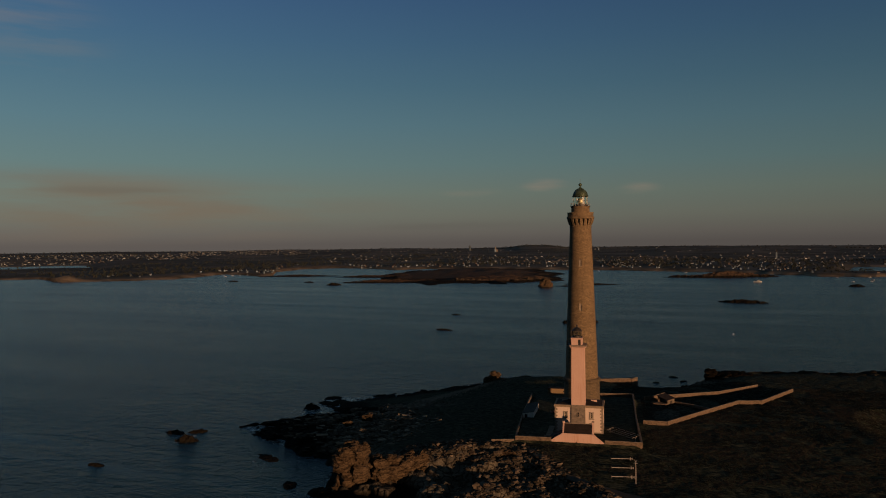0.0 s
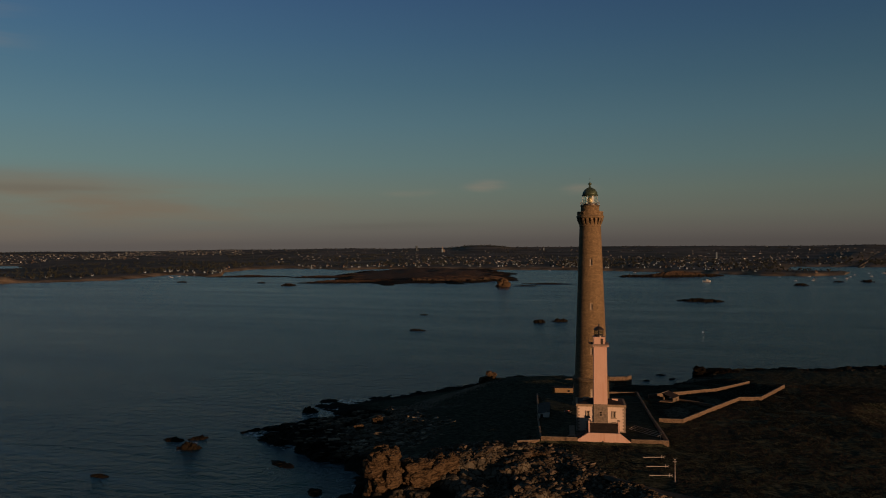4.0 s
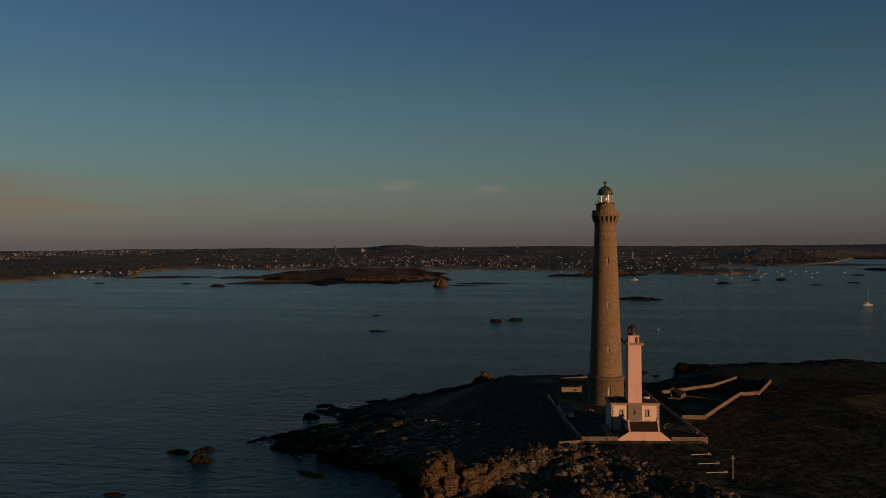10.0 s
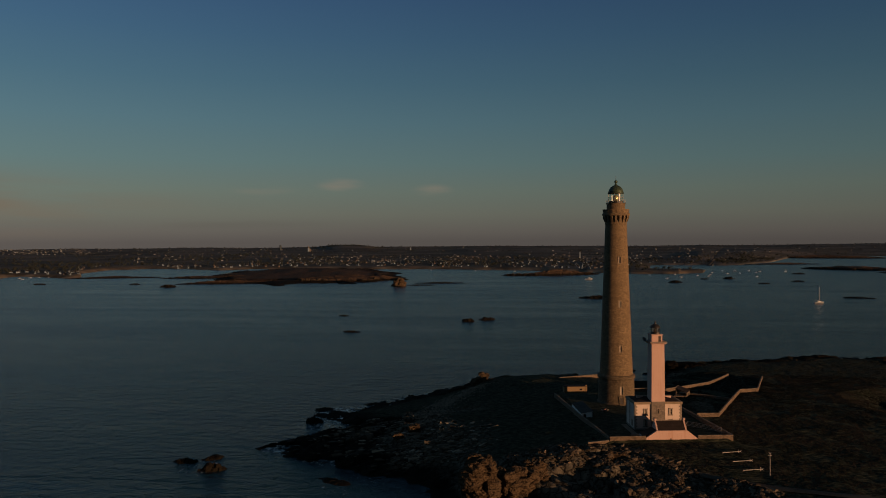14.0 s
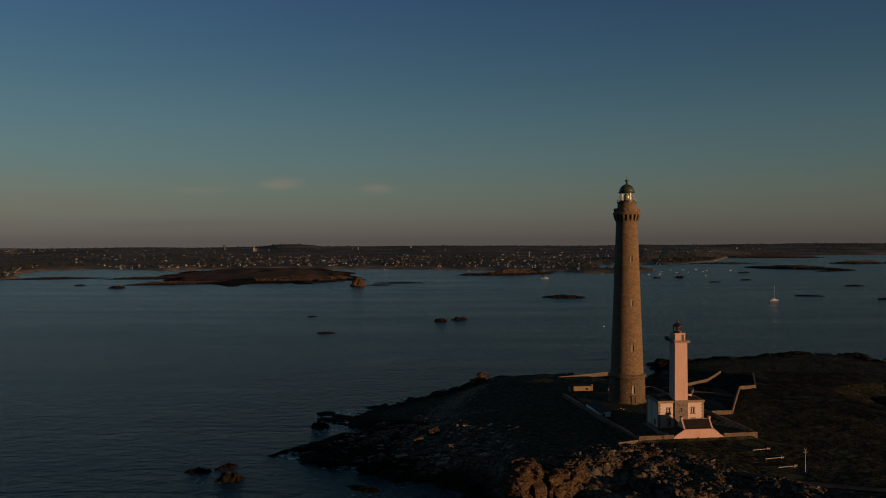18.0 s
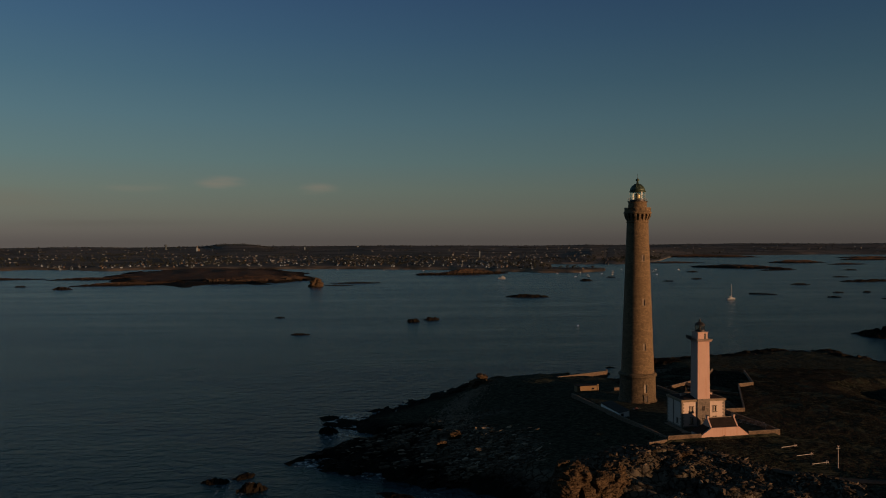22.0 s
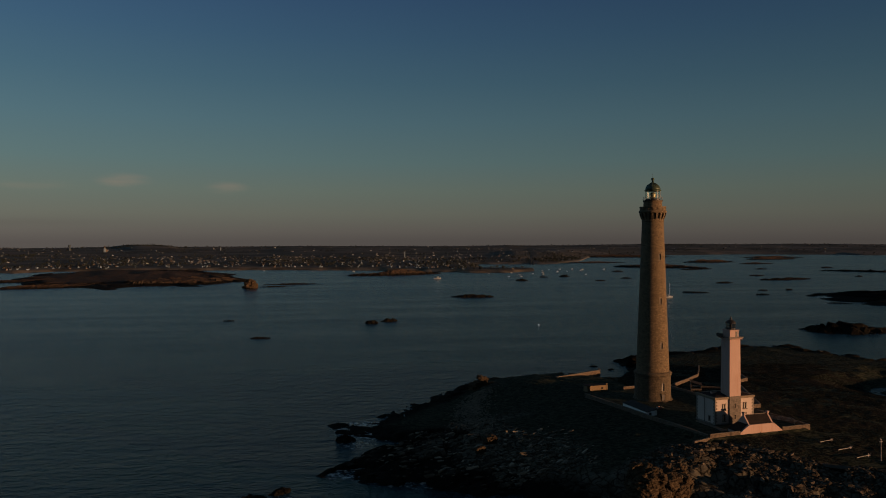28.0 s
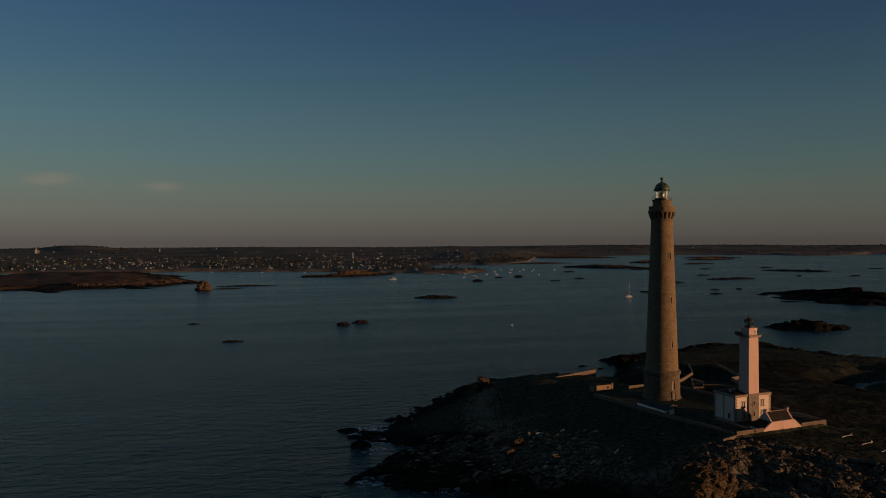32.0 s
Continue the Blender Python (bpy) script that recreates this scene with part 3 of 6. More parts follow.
def shore_distance(x, y):
    """Metres to the shore line, above nought on the island."""
    px, py = np.ravel(x), np.ravel(y)
    best = np.full(px.shape, 1e9)
    inside = np.zeros(px.shape, bool)
    for (ax, ay), (bx, by) in zip(SHORE, SHORE[1:] + SHORE[:1]):
        dx, dy = bx - ax, by - ay
        t = np.clip(((px - ax) * dx + (py - ay) * dy) / (dx * dx + dy * dy), 0, 1)
        best = np.minimum(best, np.hypot(px - ax - t * dx, py - ay - t * dy))
        cross = (ay > py) != (by > py)
        inside ^= cross & (px < (bx - ax) * (py - ay) / (by - ay + 1e-12) + ax)
    return np.where(inside, best, -best).reshape(np.shape(x))


def rock_mask(x, y, d):
    wob = fbm(x / 14, y / 14, 3, 21)
    shore = 1 - smooth(3 + 10 * wob, 10 + 14 * wob, d)
    west = (1 - smooth(-74 + 26 * wob, -62 + 26 * wob, x)) * (1 - smooth(-8, 6, y))
    edge = -56.5 + 5 * (wob - 0.5) - 0.9 * np.clip(x + 6, 0, 60) - 0.6 * np.clip(-22 - x, 0, 30)
    south = (1 - smooth(edge - 4, edge + 1.5, y)) * (1 - smooth(30, 46, x + 12 * (wob - 0.5)))
    slope = (1 - smooth(-58, -38, x)) * (1 - smooth(-44, -22, y + 16 * (wob - 0.5))) * 0.85
    lane = 0.6 * np.exp(-(((x - 31) / 5) ** 2 + ((y + 2) / 15) ** 2)) * (0.4 + wob)
    back = np.exp(-(((x + 52) / 7) ** 2 + ((y - 56) / 6) ** 2))
    return np.clip(np.maximum.reduce([shore, west, south, lane, slope, back]), 0, 1)


def island_height(x, y, rough=True):
    x, y = np.asarray(x, float), np.asarray(y, float)
    d = shore_distance(x, y)
    h = 8.6 - 0.030 * np.clip(y + 15, 0, None) - 0.022 * np.clip(x - 25, 0, None) - 0.075 * np.clip(-26 - x, 0, None)
    h = h - 0.11 * np.clip(-64 - y, 0, 60) * (1 - smooth(15, 48, x)) - 0.02 * np.clip(-64 - y, 0, 60)
    h = h + 1.0 * np.exp(-(((x - 8) / 20) ** 2 + ((y + 46) / 14) ** 2))
    h = h + 1.2 * np.exp(-(((x + 38) / 16) ** 2 + ((y - 48) / 22) ** 2))
    h = h + 3.0 * np.exp(-(((x - 46) / 9) ** 2 + ((y - 124) / 9) ** 2))
    h = h + 1.9 * np.exp(-(((x + 25) / 11) ** 2 + ((y + 72) / 8) ** 2))
    h = h - 3.2 * np.exp(-(((x + 20) / 6) ** 2 + ((y + 80) / 5) ** 2))
    h = h - 1.1 * np.exp(-(((x + 81) / 9) ** 2 + ((y + 50) / 9) ** 2))
    h = h - 1.0 * np.exp(-(((x + 72) / 7) ** 2 + ((y + 18) / 13) ** 2))
    h = h - 0.8 * np.exp(-(((x + 52) / 9) ** 2 + ((y + 38) / 6) ** 2)) - 3.0 * np.exp(-(((x + 29) / 6) ** 2 + ((y + 92) / 6) ** 2))
    h = np.maximum(h, 1.4)
    h = h - 6.0 * np.exp(-(((x - 10) / 8) ** 2 + ((y - 71) / 8) ** 2))
    w = 7 + 6 * vnoise(x / 30, y / 30, 3) + 22 * smooth(-50, -72, x) * smooth(-8, 4, y)
    s = 1 - np.exp(-(np.clip(d, 0, None) / w) ** 1.15)
    z = h * s
    z = np.where(d < 0, np.clip(d * 0.35, -6, 0), z)
    # a bent tidal creek and a pool on the east side
    creek = np.full(np.shape(x), 99.0)
    for line in CREEK:
        for (ax, ay), (bx, by) in zip(line, line[1:]):
            dx, dy = bx - ax, by - ay
            t = np.clip(((x - ax) * dx + (y - ay) * dy) / (dx * dx + dy * dy), 0, 1)
            creek = np.minimum(creek, np.hypot(x - ax - t * dx, y - ay - t * dy))
    creek = creek + 3 * (vnoise(x / 5, y / 5, 9) - 0.5)
    low = 1 - smooth(2, 18, creek)
    z = np.minimum(z, -0.35 + 0.2 * np.clip(creek - 0.4, 0, None) + 0.05 * np.clip(creek - 14, 0, None))
    if rough:
        m = rock_mask(x, y, d)
        land = smooth(-6, 3, d)
        big, c1 = blocks(x + 3 * fbm(x / 6, y / 6, 2, 2), y, 7.5, 31)
        mid, c2 = blocks(x, y + 1.5 * fbm(x / 3, y / 3, 2, 7), 2.6, 47)
        amp = (1 - 0.6 * smooth(-50, -72, x) * smooth(-8, 4, y)) * (0.55 + 0.15 * smooth(-60, -75, x) + 0.3 * smooth(-64, -76, y))
        m, land = m * (1 - low), land * (1 - low)
        z = z + m * land * amp * ((big - 0.45) * 3.2 + (mid - 0.5) * 1.3 - 0.5 * (1 - c1) - 0.25 * (1 - c2))
        z = z + (1 - m) * land * ((fbm(x / 11, y / 11, 2, 5) - 0.5) * 0.5 + (fbm(x / 1.8, y / 1.8, 2, 6) - 0.5) * 0.34)
    return z


def ground_at(x, y):
    return float(island_height(np.array([x]), np.array([y]), False)[0])


def build_island():
    step = 0.62
    xs, ys = np.arange(-142, 216, step), np.arange(-128, 186, step)
    gx, gy = np.meshgrid(xs, ys)
    gz = island_height(gx, gy)
    d = shore_distance(gx, gy)
    # the flat floor of the walled yard
    u, w = (gx - 0.41) * 0.9888 + (gy + 43.21) * 0.149, -(gx - 0.41) * 0.149 + (gy + 43.21) * 0.9888
    yard = smooth(-13, -11.5, u) * (1 - smooth(24.5, 26, u)) * smooth(-12.5, -11.5, w) * (1 - smooth(60, 63, w))
    flat = 9.75 - 0.017 * np.clip(w, 0, None)
    gz = gz + (flat - gz) * yard
    keep = (d > -14).ravel()
    idx = np.full(gx.size, -1)
    idx[keep] = np.arange(keep.sum())
    ny, nx = gx.shape
    a = (np.arange(ny - 1)[:, None] * nx + np.arange(nx - 1)[None, :]).ravel()
    q = np.stack([a, a + 1, a + nx + 1, a + nx], 1)
    q = q[keep[q].all(1)]
    co = np.stack([gx.ravel(), gy.ravel(), gz.ravel()], 1)[keep]
    me = bpy.data.meshes.new("ground")
    me.vertices.add(len(co))
    me.vertices.foreach_set("co", co.ravel())
    me.loops.add(q.size)
    me.loops.foreach_set("vertex_index", idx[q].ravel())
    me.polygons.add(len(q))
    me.polygons.foreach_set("loop_start", np.arange(0, q.size, 4))
    me.update(calc_edges=True)
    at = me.attributes.new("rock", "FLOAT", "POINT")
    at.data.foreach_set("value", (rock_mask(gx, gy, d) * (1 - yard) + 0.12 * yard).ravel()[keep])
    me.materials.append(MAT_ISLAND)
    ob = new("ground", me)
    tagged(ob, "low granite island with dark burnt turf and broken rocky edges", "island", kind="structure")


build_island()


def build_sea():
    def axis(lo, hi, fine0, fine1, step):
        a = list(np.arange(fine0, fine1 + 0.1, step))
        v, s = fine1, step
        while v < hi:
            s *= 1.35
            v += s
            a.append(min(v, hi))
        v, s = fine0, step
        while v > lo:
            s *= 1.35
            v -= s
            a.insert(0, max(v, lo))
        return np.array(a)
    xs, ys = axis(-4800, 4800, -170, 660, 3.2), axis(-4800, 4800, -170, 560, 3.2)
    gx, gy = np.meshgrid(xs, ys)
    d = shore_distance(gx, gy)
    surf = np.where(d < 0, np.exp(d / 5.0), 1.0) * (0.75 + 0.5 * fbm(gx / 22, gy / 22, 2, 77))
    surf = np.clip(surf, 0, 1.2) * smooth(60, 10, gy) + 0.7 * np.clip(surf, 0, 1) * smooth(10, 60, gy)
    for cx, cy, ra, rb, turn in ((264, 232, 33, 22, -10), (548, 444, 142, 100, -58), (422, 440, 14, 4, -20), (-128, -65, 4.2, 2.6, 20), (-114, -6, 3.6, 3, 0), (-80, -76, 14, 4, -32), (-66, -92, 6, 3, -60)):
        c, k = math.cos(radians(turn)), math.sin(radians(turn))
        u, v = ((gx - cx) * c + (gy - cy) * k) / (ra + 5), (-(gx - cx) * k + (gy - cy) * c) / (rb + 5)
        surf = np.maximum(surf, 1.05 * np.exp(-(np.clip(np.hypot(u, v) - 0.85, 0, None) * min(ra, 40) / 6) ** 2) * (0.6 + 0.6 * fbm(gx / 22, gy / 22, 2, 78)))
    ny, nx = gx.shape
    a = (np.arange(ny - 1)[:, None] * nx + np.arange(nx - 1)[None, :]).ravel()
    q = np.stack([a, a + 1, a + nx + 1, a + nx], 1)
    co = np.stack([gx.ravel(), gy.ravel(), np.zeros(gx.size)], 1)
    me = bpy.data.meshes.new("water")
    me.from_pydata(co.tolist(), [], q.tolist())
    at = me.attributes.new("surf", "FLOAT", "POINT")
    at.data.foreach_set("value", surf.ravel())
    me.materials.append(MAT_SEA)
    tagged(new("water", me), "dark rippled sea at dusk with smooth streaks", "sea", kind="structure")


build_sea()


# ---------------------------------------------------------------- islets and rocks in the sea
def islet(name, cx, cy, a, b, high, turn, seed, label, category, steps=(40, 24), grassy=0.0, lean=0.0, group=""):
    """A mound of broken rock a by b metres about its middle; grassy: how much of its top is turf."""
    nu, nv = steps
    u, v = np.meshgrid(np.linspace(-1.25, 1.25, nu), np.linspace(-1.25, 1.25, nv))
    x, y = u * a, v * b
    high = high if grassy else high * (0.5 if a > 20 else 0.62)
    rr = np.hypot(u + 0.25 * (fbm(u * 3, v * 3, 2, seed) - 0.5), v + 0.5 * (fbm(u * 4, v * 2, 3, seed + 1) - 0.5))
    body = np.clip(1 - rr ** 1.6, -0.4, 1)
    scale = max(1.2, min(a, b) * (0.4 if not grassy else 0.25))
    h1, c1 = blocks(x + seed * 17.3, y, scale, seed)
    h2, c2 = blocks(x, y + seed * 9.1, scale * 0.4, seed + 2)
    ridge = 0.35 + 0.9 * fbm(u * 2.5 + seed, v * 1.5, 3, seed + 4) + lean * u
    stone = (h1 - 0.4) * 0.75 + (h2 - 0.5) * 0.3 - 0.12 * (1 - c1)
    m = 1 - grassy * smooth(0.25, 0.5, body)
    z = high * (np.clip(body, -0.4, None) * ridge + np.where(body > -0.1, stone * m * np.clip(body * 2 + 0.4, 0, 1) * (0.9 if not grassy else 0.5), 0))
    z = np.where(body <= -0.05, np.minimum(z, -0.3), z)
    ny, nx = z.shape
    q0 = (np.arange(ny - 1)[:, None] * nx + np.arange(nx - 1)[None, :]).ravel()
    q = np.stack([q0, q0 + 1, q0 + nx + 1, q0 + nx], 1)
    zf = z.ravel()
    q = q[(zf[q] > -0.25).any(1)]
    co = np.stack([x.ravel(), y.ravel(), zf], 1)
    used = np.unique(q)
    remap = np.full(len(co), -1)
    remap[used] = np.arange(len(used))
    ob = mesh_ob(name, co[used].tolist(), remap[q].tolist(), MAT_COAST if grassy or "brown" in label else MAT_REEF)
    at = ob.data.attributes.new("rock", "FLOAT", "POINT")
    at.data.foreach_set("value", (m.ravel()[used]).astype(np.float32))
    ob.matrix_world = pose(cx, cy, 0, 0, 0, turn)
    return tagged(ob, label, category, group)


BIG = "long low island of brown turf with a dark rocky shore"
islet("island", -492, 1205, 185, 370, 10, 17, 3, BIG, "island", (120, 150), 0.9)
islet("island", -352, 985, 110, 62, 15, 30, 23, "low turf point with sloping rocky edges", "island", (110, 60), 0.8)
islet("island", -625, 1066, 105, 26, 6, 10, 4, "low turf spit with a rocky edge", "island", (120, 30), 0.6)
islet("island", -530, 892, 85, 18, 5, 24, 5, "narrow bare spit of brown rock", "island", (110, 26), 0.5)
islet("island", -834, 1062, 92, 20, 3.4, 19, 24, "flat reef of brown rock bared by the tide", "island", (110, 26), 0.3)
islet("island", 18, 1195, 104, 24, 10, 21, 6, "low island with pale brown slopes and tailing reefs", "island", (110, 40), 0.6, 0.35)
islet("sea_rock", 548, 444, 142, 100, 15, -58, 7, "broad bare reef island of black rock", "rock", (130, 100))
islet("island", 700, 1450, 120, 40, 10, -38, 8, "low turf island with rocky ends", "island", (90, 36), 0.7)
islet("island", 670, 1830, 120, 22, 4, 4, 25, "sandy brown spit off the wooded point", "island", (90, 24), 0.7)
islet("island", 1036, 1797, 84, 26, 10, 6, 9, "low dark turf island in the bay", "island", (70, 30), 0.9)
islet("island", 1090, 1640, 60, 12, 4, 6, 26, "low dark reef in the bay", "island", (60, 20), 0.3)
islet("island", 1420, 2060, 110, 26, 9, 8, 10, "flat dark island in the bay", "island", (70, 24), 0.8)
islet("island", 1060, 2500, 190, 40, 13, -14, 11, "flat dark island off the far shore", "island", (80, 24), 0.8)
islet("island", 1580, 2300, 120, 24, 8, -8, 12, "flat dark island in the bay", "island", (70, 20), 0.8)
ROCKS = [(-172, 905, 46, 7, 4.0, 5, "low reef trailing from a rock stump"), (-196, 846, 24, 4, 2.6, 8, "low reef beside a rock stump"),
         (-584, 789, 15, 7, 6, 0, "brown humped skerry in the bay"), (-840, 846, 12, 5, 3, 0, "small dark skerry in the bay"), (-675, 851, 10, 4, 3, 0, "small dark skerry in the bay"),
         (54, 602, 26, 9, 6.5, -8, "low humped skerry of black rock"), (-83, 345, 5.5, 4, 4, 0, "small pair of dark rocks"), (-68, 358, 8, 4, 4.2, 20, "small dark rock awash"),
         (-166, 266, 7, 3, 1.6, 0, "dark rock just awash at low water"), (-202, 383, 5, 2.5, 1.4, 0, "dark rock just awash at low water"), (207, 935, 11, 6, 5, 0, "small dark skerry in the bay"),
         (321, 1048, 10, 7, 7, 0, "small humped skerry of dark rock"), (277, 1036, 8, 4, 3.5, 0, "small dark skerry in the bay"), (337, 908, 10, 4, 2.5, 0, "flat dark skerry in the bay"),
         (408, 967, 11, 4, 3, 0, "flat dark skerry in the bay"), (504, 1235, 14, 6, 4, 0, "flat dark skerry in the bay"), (730, 1310, 62, 13, 6, 25, "long dark reef above the water"),
         (352, 620, 18, 4, 2.4, -25, "low dark reef just awash"), (503, 806, 18, 5, 3, 0, "low dark reef above water"), (655, 877, 56, 11, 7, 8, "long dark reef above the water"),
         (414, 567, 10, 4, 2.6, 0, "small dark rock just awash"), (1000, 1135, 74, 14, 8, -50, "long dark reef above the water"), (264, 232, 33, 22, 10, -10, "craggy black rock reef in the sea"),
         (422, 440, 14, 4, 1.6, -20, "dark rock just awash at low water"), (947, 906, 14, 5, 3.5, 0, "small dark skerry in the bay"), (1279, 1192, 24, 6, 3.5, 0, "small dark skerry in the bay"),
         (-128, -65, 4.2, 2.6, 3.0, 20, "brown rock breaking the surface"), (-140, -58, 4, 2.4, 1.5, 0, "brown rock awash off the point"), (-133, -54, 3.5, 2.2, 1.6, 40, "brown rock awash off the point"),
         (-114, -6, 3.6, 3, 3.4, 0, "dark rock off the point"), (-135, -98, 3.5, 1.4, 1.0, 0, "dark rock just awash at low water"), (-88, -72, 6, 2.4, 0.5, -30, "dark rock ledge awash"),
         (-66, -92, 4, 2, 0.6, -60, "dark rock awash near the cliff"),
         (690, 1010, 16, 5, 3, 0, "small dark reef in the bay"), (462, 640, 7, 3, 2.4, 0, "small dark rock in the bay"), (500, 640, 6, 3, 2.4, 0, "small dark rock in the bay"), (1080, 1330, 18, 5, 4, 0, "small dark reef in the bay"), (880, 1290, 18, 5, 4, 0, "small dark reef in the bay"), (850, 940, 8, 4, 3, 0, "small dark rock in the bay"),
         (22, 118, 2.5, 1.5, 0.8, 20, "dark weed-covered rocks awash"), (16, 100, 2, 1.2, 0.7, 0, "dark weed-covered rocks awash"), (28, 108, 2.4, 1.4, 0.8, 50, "dark weed-covered rocks awash")]
for n, (x, y, a, b, h, turn, label) in enumerate(ROCKS):
    near = math.hypot(x, y) < 420
    islet("sea_rock", x, y, a, b, h, turn, 40 + n, label, "rock", (64, 36) if near and a > 20 else (36, 22) if near else (30, 14), group="rocks in the sea")


# ---------------------------------------------------------------- the mainland
COAST = ((-80, 1750), (-65, 1625), (-60.7, 1610), (-58.1, 1590), (-57.7, 1395), (-53.8, 1365), (-49.4, 1362), (-47, 1439), (-44.2, 1559), (-43, 1500), (-41.4, 1385), (-40.3, 1420), (-39.5, 1620), (-37, 1800),
         (-33.6, 1848), (-31, 1760), (-28.8, 1620), (-26, 1683), (-18.6, 1591), (-16.6, 1555), (-9, 1515), (-0.4, 1399), (7.2, 1298), (8.8, 1262), (12.5, 1275), (14.6, 1340),
         (15, 1780), (17, 1860), (19.3, 2150), (20.2, 2700), (25, 3050), (30.8, 3361), (35.9, 3434), (39.2, 3480), (40.3, 3370), (43, 3420), (45.3, 3816), (60, 4150), (80, 4200))
COAST_B, COAST_R = np.array([c[0] for c in COAST]), np.array([c[1] for c in COAST])


def coast_range(bearing):
    return np.interp(bearing, COAST_B, COAST_R) + 16 * (fbm(bearing * 0.9, bearing * 0 + 3, 3, 8) - 0.5) * 2


def land_height(bearing, r):
    s = np.clip(r - coast_range(bearing), -200, None)
    # the hills inland follow the general line of the coast, not each inlet
    inland = np.clip(r - np.mean([np.interp(bearing + d, COAST_B, COAST_R) for d in (-4, -3, -2, -1, 0, 1, 2, 3, 4)], axis=0), 0, None)
    z = 5.5 * (1 - np.exp(-np.clip(s, 0, None) / 16)) * (1 - 0.7 * smooth(13.5, 15, bearing)) + 27 * np.clip(inland / np.maximum(4650 - r + inland, 300), 0, 1) ** 1.1 * smooth(0, 90, s)
    z = z + 9 * (fbm(bearing * 0.22, r / 700, 3, 15) - 0.5) * smooth(50, 500, inland) * smooth(0, 90, s)
    z = z + 15 * np.exp(-((bearing + 15.4) / 2.0) ** 4) * smooth(3300, 3900, r) + 7 * np.exp(-((bearing - 16) / 3.0) ** 2) * smooth(1700, 2300, r) * (1 - smooth(2600, 3300, r))
    z = z + 14 * smooth(8, 28, bearing) * smooth(200, 1200, inland + 500 * smooth(20, 30, bearing)) * smooth(0, 90, s)
    # the flat heath of the western point, the lagoon behind it, and the low point in the east
    west = 1 - smooth(-52.5, -49.5, bearing)
    plain_z = np.minimum(z, 3.2 + 3.0 * np.exp(-((bearing + 57.2) / 0.8) ** 2) * (1 - smooth(60, 130, s)))
    flat = plain_z + (z - plain_z) * smooth(2760, 3300, r)
    flat = flat - 7 * smooth(2300, 2350, r - 60 * fbm(bearing * 0.8, bearing * 0, 2, 51)) * (1 - smooth(2690, 2740, r)) * (1 - smooth(-53.5, -51.5, bearing))
    z = z + (flat - z) * west + 6.5 * np.exp(-((bearing + 56.9) / 0.75) ** 2) * smooth(2, 18, s) * (1 - smooth(40, 120, s))
    east = smooth(8.4, 10.4, bearing) * (1 - smooth(14.6, 17.0, bearing))
    z = z - east * np.clip(z - 4.5, 0, None) * (1 - smooth(1800, 2100, r))
    z = z - smooth(8.4, 10.4, bearing) * (1 - smooth(15.0, 15.3, bearing)) * 6 * smooth(1440, 1480, r) * (1 - smooth(1790, 1830, r))
    return np.where(s < 0, np.maximum(s * 0.05, -3), z)


def build_mainland():
    bs = np.arange(-80, 80.01, 0.25)
    ts = np.concatenate([np.linspace(-0.02, 0.05, 10), np.linspace(0.06, 1.0, 110)])
    gb, gt = np.meshgrid(bs, ts)
    c = coast_range(gb)
    far = 4680.0
    r = c + gt * (far - c)
    z = land_height(gb, r)
    x, y = r * np.sin(np.radians(gb)), r * np.cos(np.radians(gb))
    ny, nx = z.shape
    q0 = (np.arange(ny - 1)[:, None] * nx + np.arange(nx - 1)[None, :]).ravel()
    q = np.stack([q0, q0 + 1, q0 + nx + 1, q0 + nx], 1)
    ob = mesh_ob("backdrop", np.stack([x.ravel(), y.ravel(), z.ravel()], 1).tolist(), q.tolist(), MAT_LAND)
    at = ob.data.attributes.new("shore", "FLOAT", "POINT")
    at.data.foreach_set("value", (1 - smooth(18, 55, (r - c) + 30 * (fbm(gb * 2, gb * 0, 2, 4) - 0.5))).ravel() * (1 - smooth(13.0, 14.2, gb)).ravel().astype(np.float32))
    tagged(ob, "distant low mainland of fields and hedges with a pale shore", "mainland", kind="structure")


def land_material():
    m, nt, bsdf, N, L = nodes_of("fields")
    pos = world_coord(nt)
    v = N("ShaderNodeTexVoronoi")
    v.inputs["Scale"].default_value = 0.0075
    L(pos, v.inputs["Vector"])
    sep = N("ShaderNodeSeparateColor")
    L(v.outputs["Color"], sep.inputs[0])
    # field colours lifted and greyed, with the haze over the land painted in
    field = ramp_node(nt, sep.outputs[0], ((0.0, (0.056, 0.062, 0.060)), (0.4, (0.092, 0.098, 0.092)), (0.7, (0.138, 0.136, 0.128)), (1.0, (0.215, 0.195, 0.17))))
    n = noise_node(nt, pos, 0.03, 5, 0.7)
    c = mix_node(nt, 0.5, field, ramp_node(nt, n, ((0.35, (0.044, 0.047, 0.047)), (0.7, (0.124, 0.126, 0.120)))))
    at = N("ShaderNodeAttribute")
    at.attribute_name = "shore"
    c = mix_node(nt, at.outputs["Fac"], c, ramp_node(nt, noise_node(nt, pos, 0.02, 4), ((0.4, (0.08, 0.068, 0.048)), (0.62, (0.24, 0.20, 0.145)))))
    L(c, bsdf.inputs["Base Color"])
    bsdf.inputs["Roughness"].default_value = 1.0
    bsdf.inputs["Specular IOR Level"].default_value = 0.03
    bump_node(nt, n, 0.4, 1.6, bsdf)
    return m


MAT_LAND = land_material()
build_mainland()


# ---------------------------------------------------------------- the tall lighthouse
TOWER_Z = 8.8
WINDOW_TURN = -80.5  # the side of the tower that carries the windows, from +x


def tower_radius(z):
    return 5.98 - 2.08 * min(1, max(0, (z - 19.5) / 55.5))


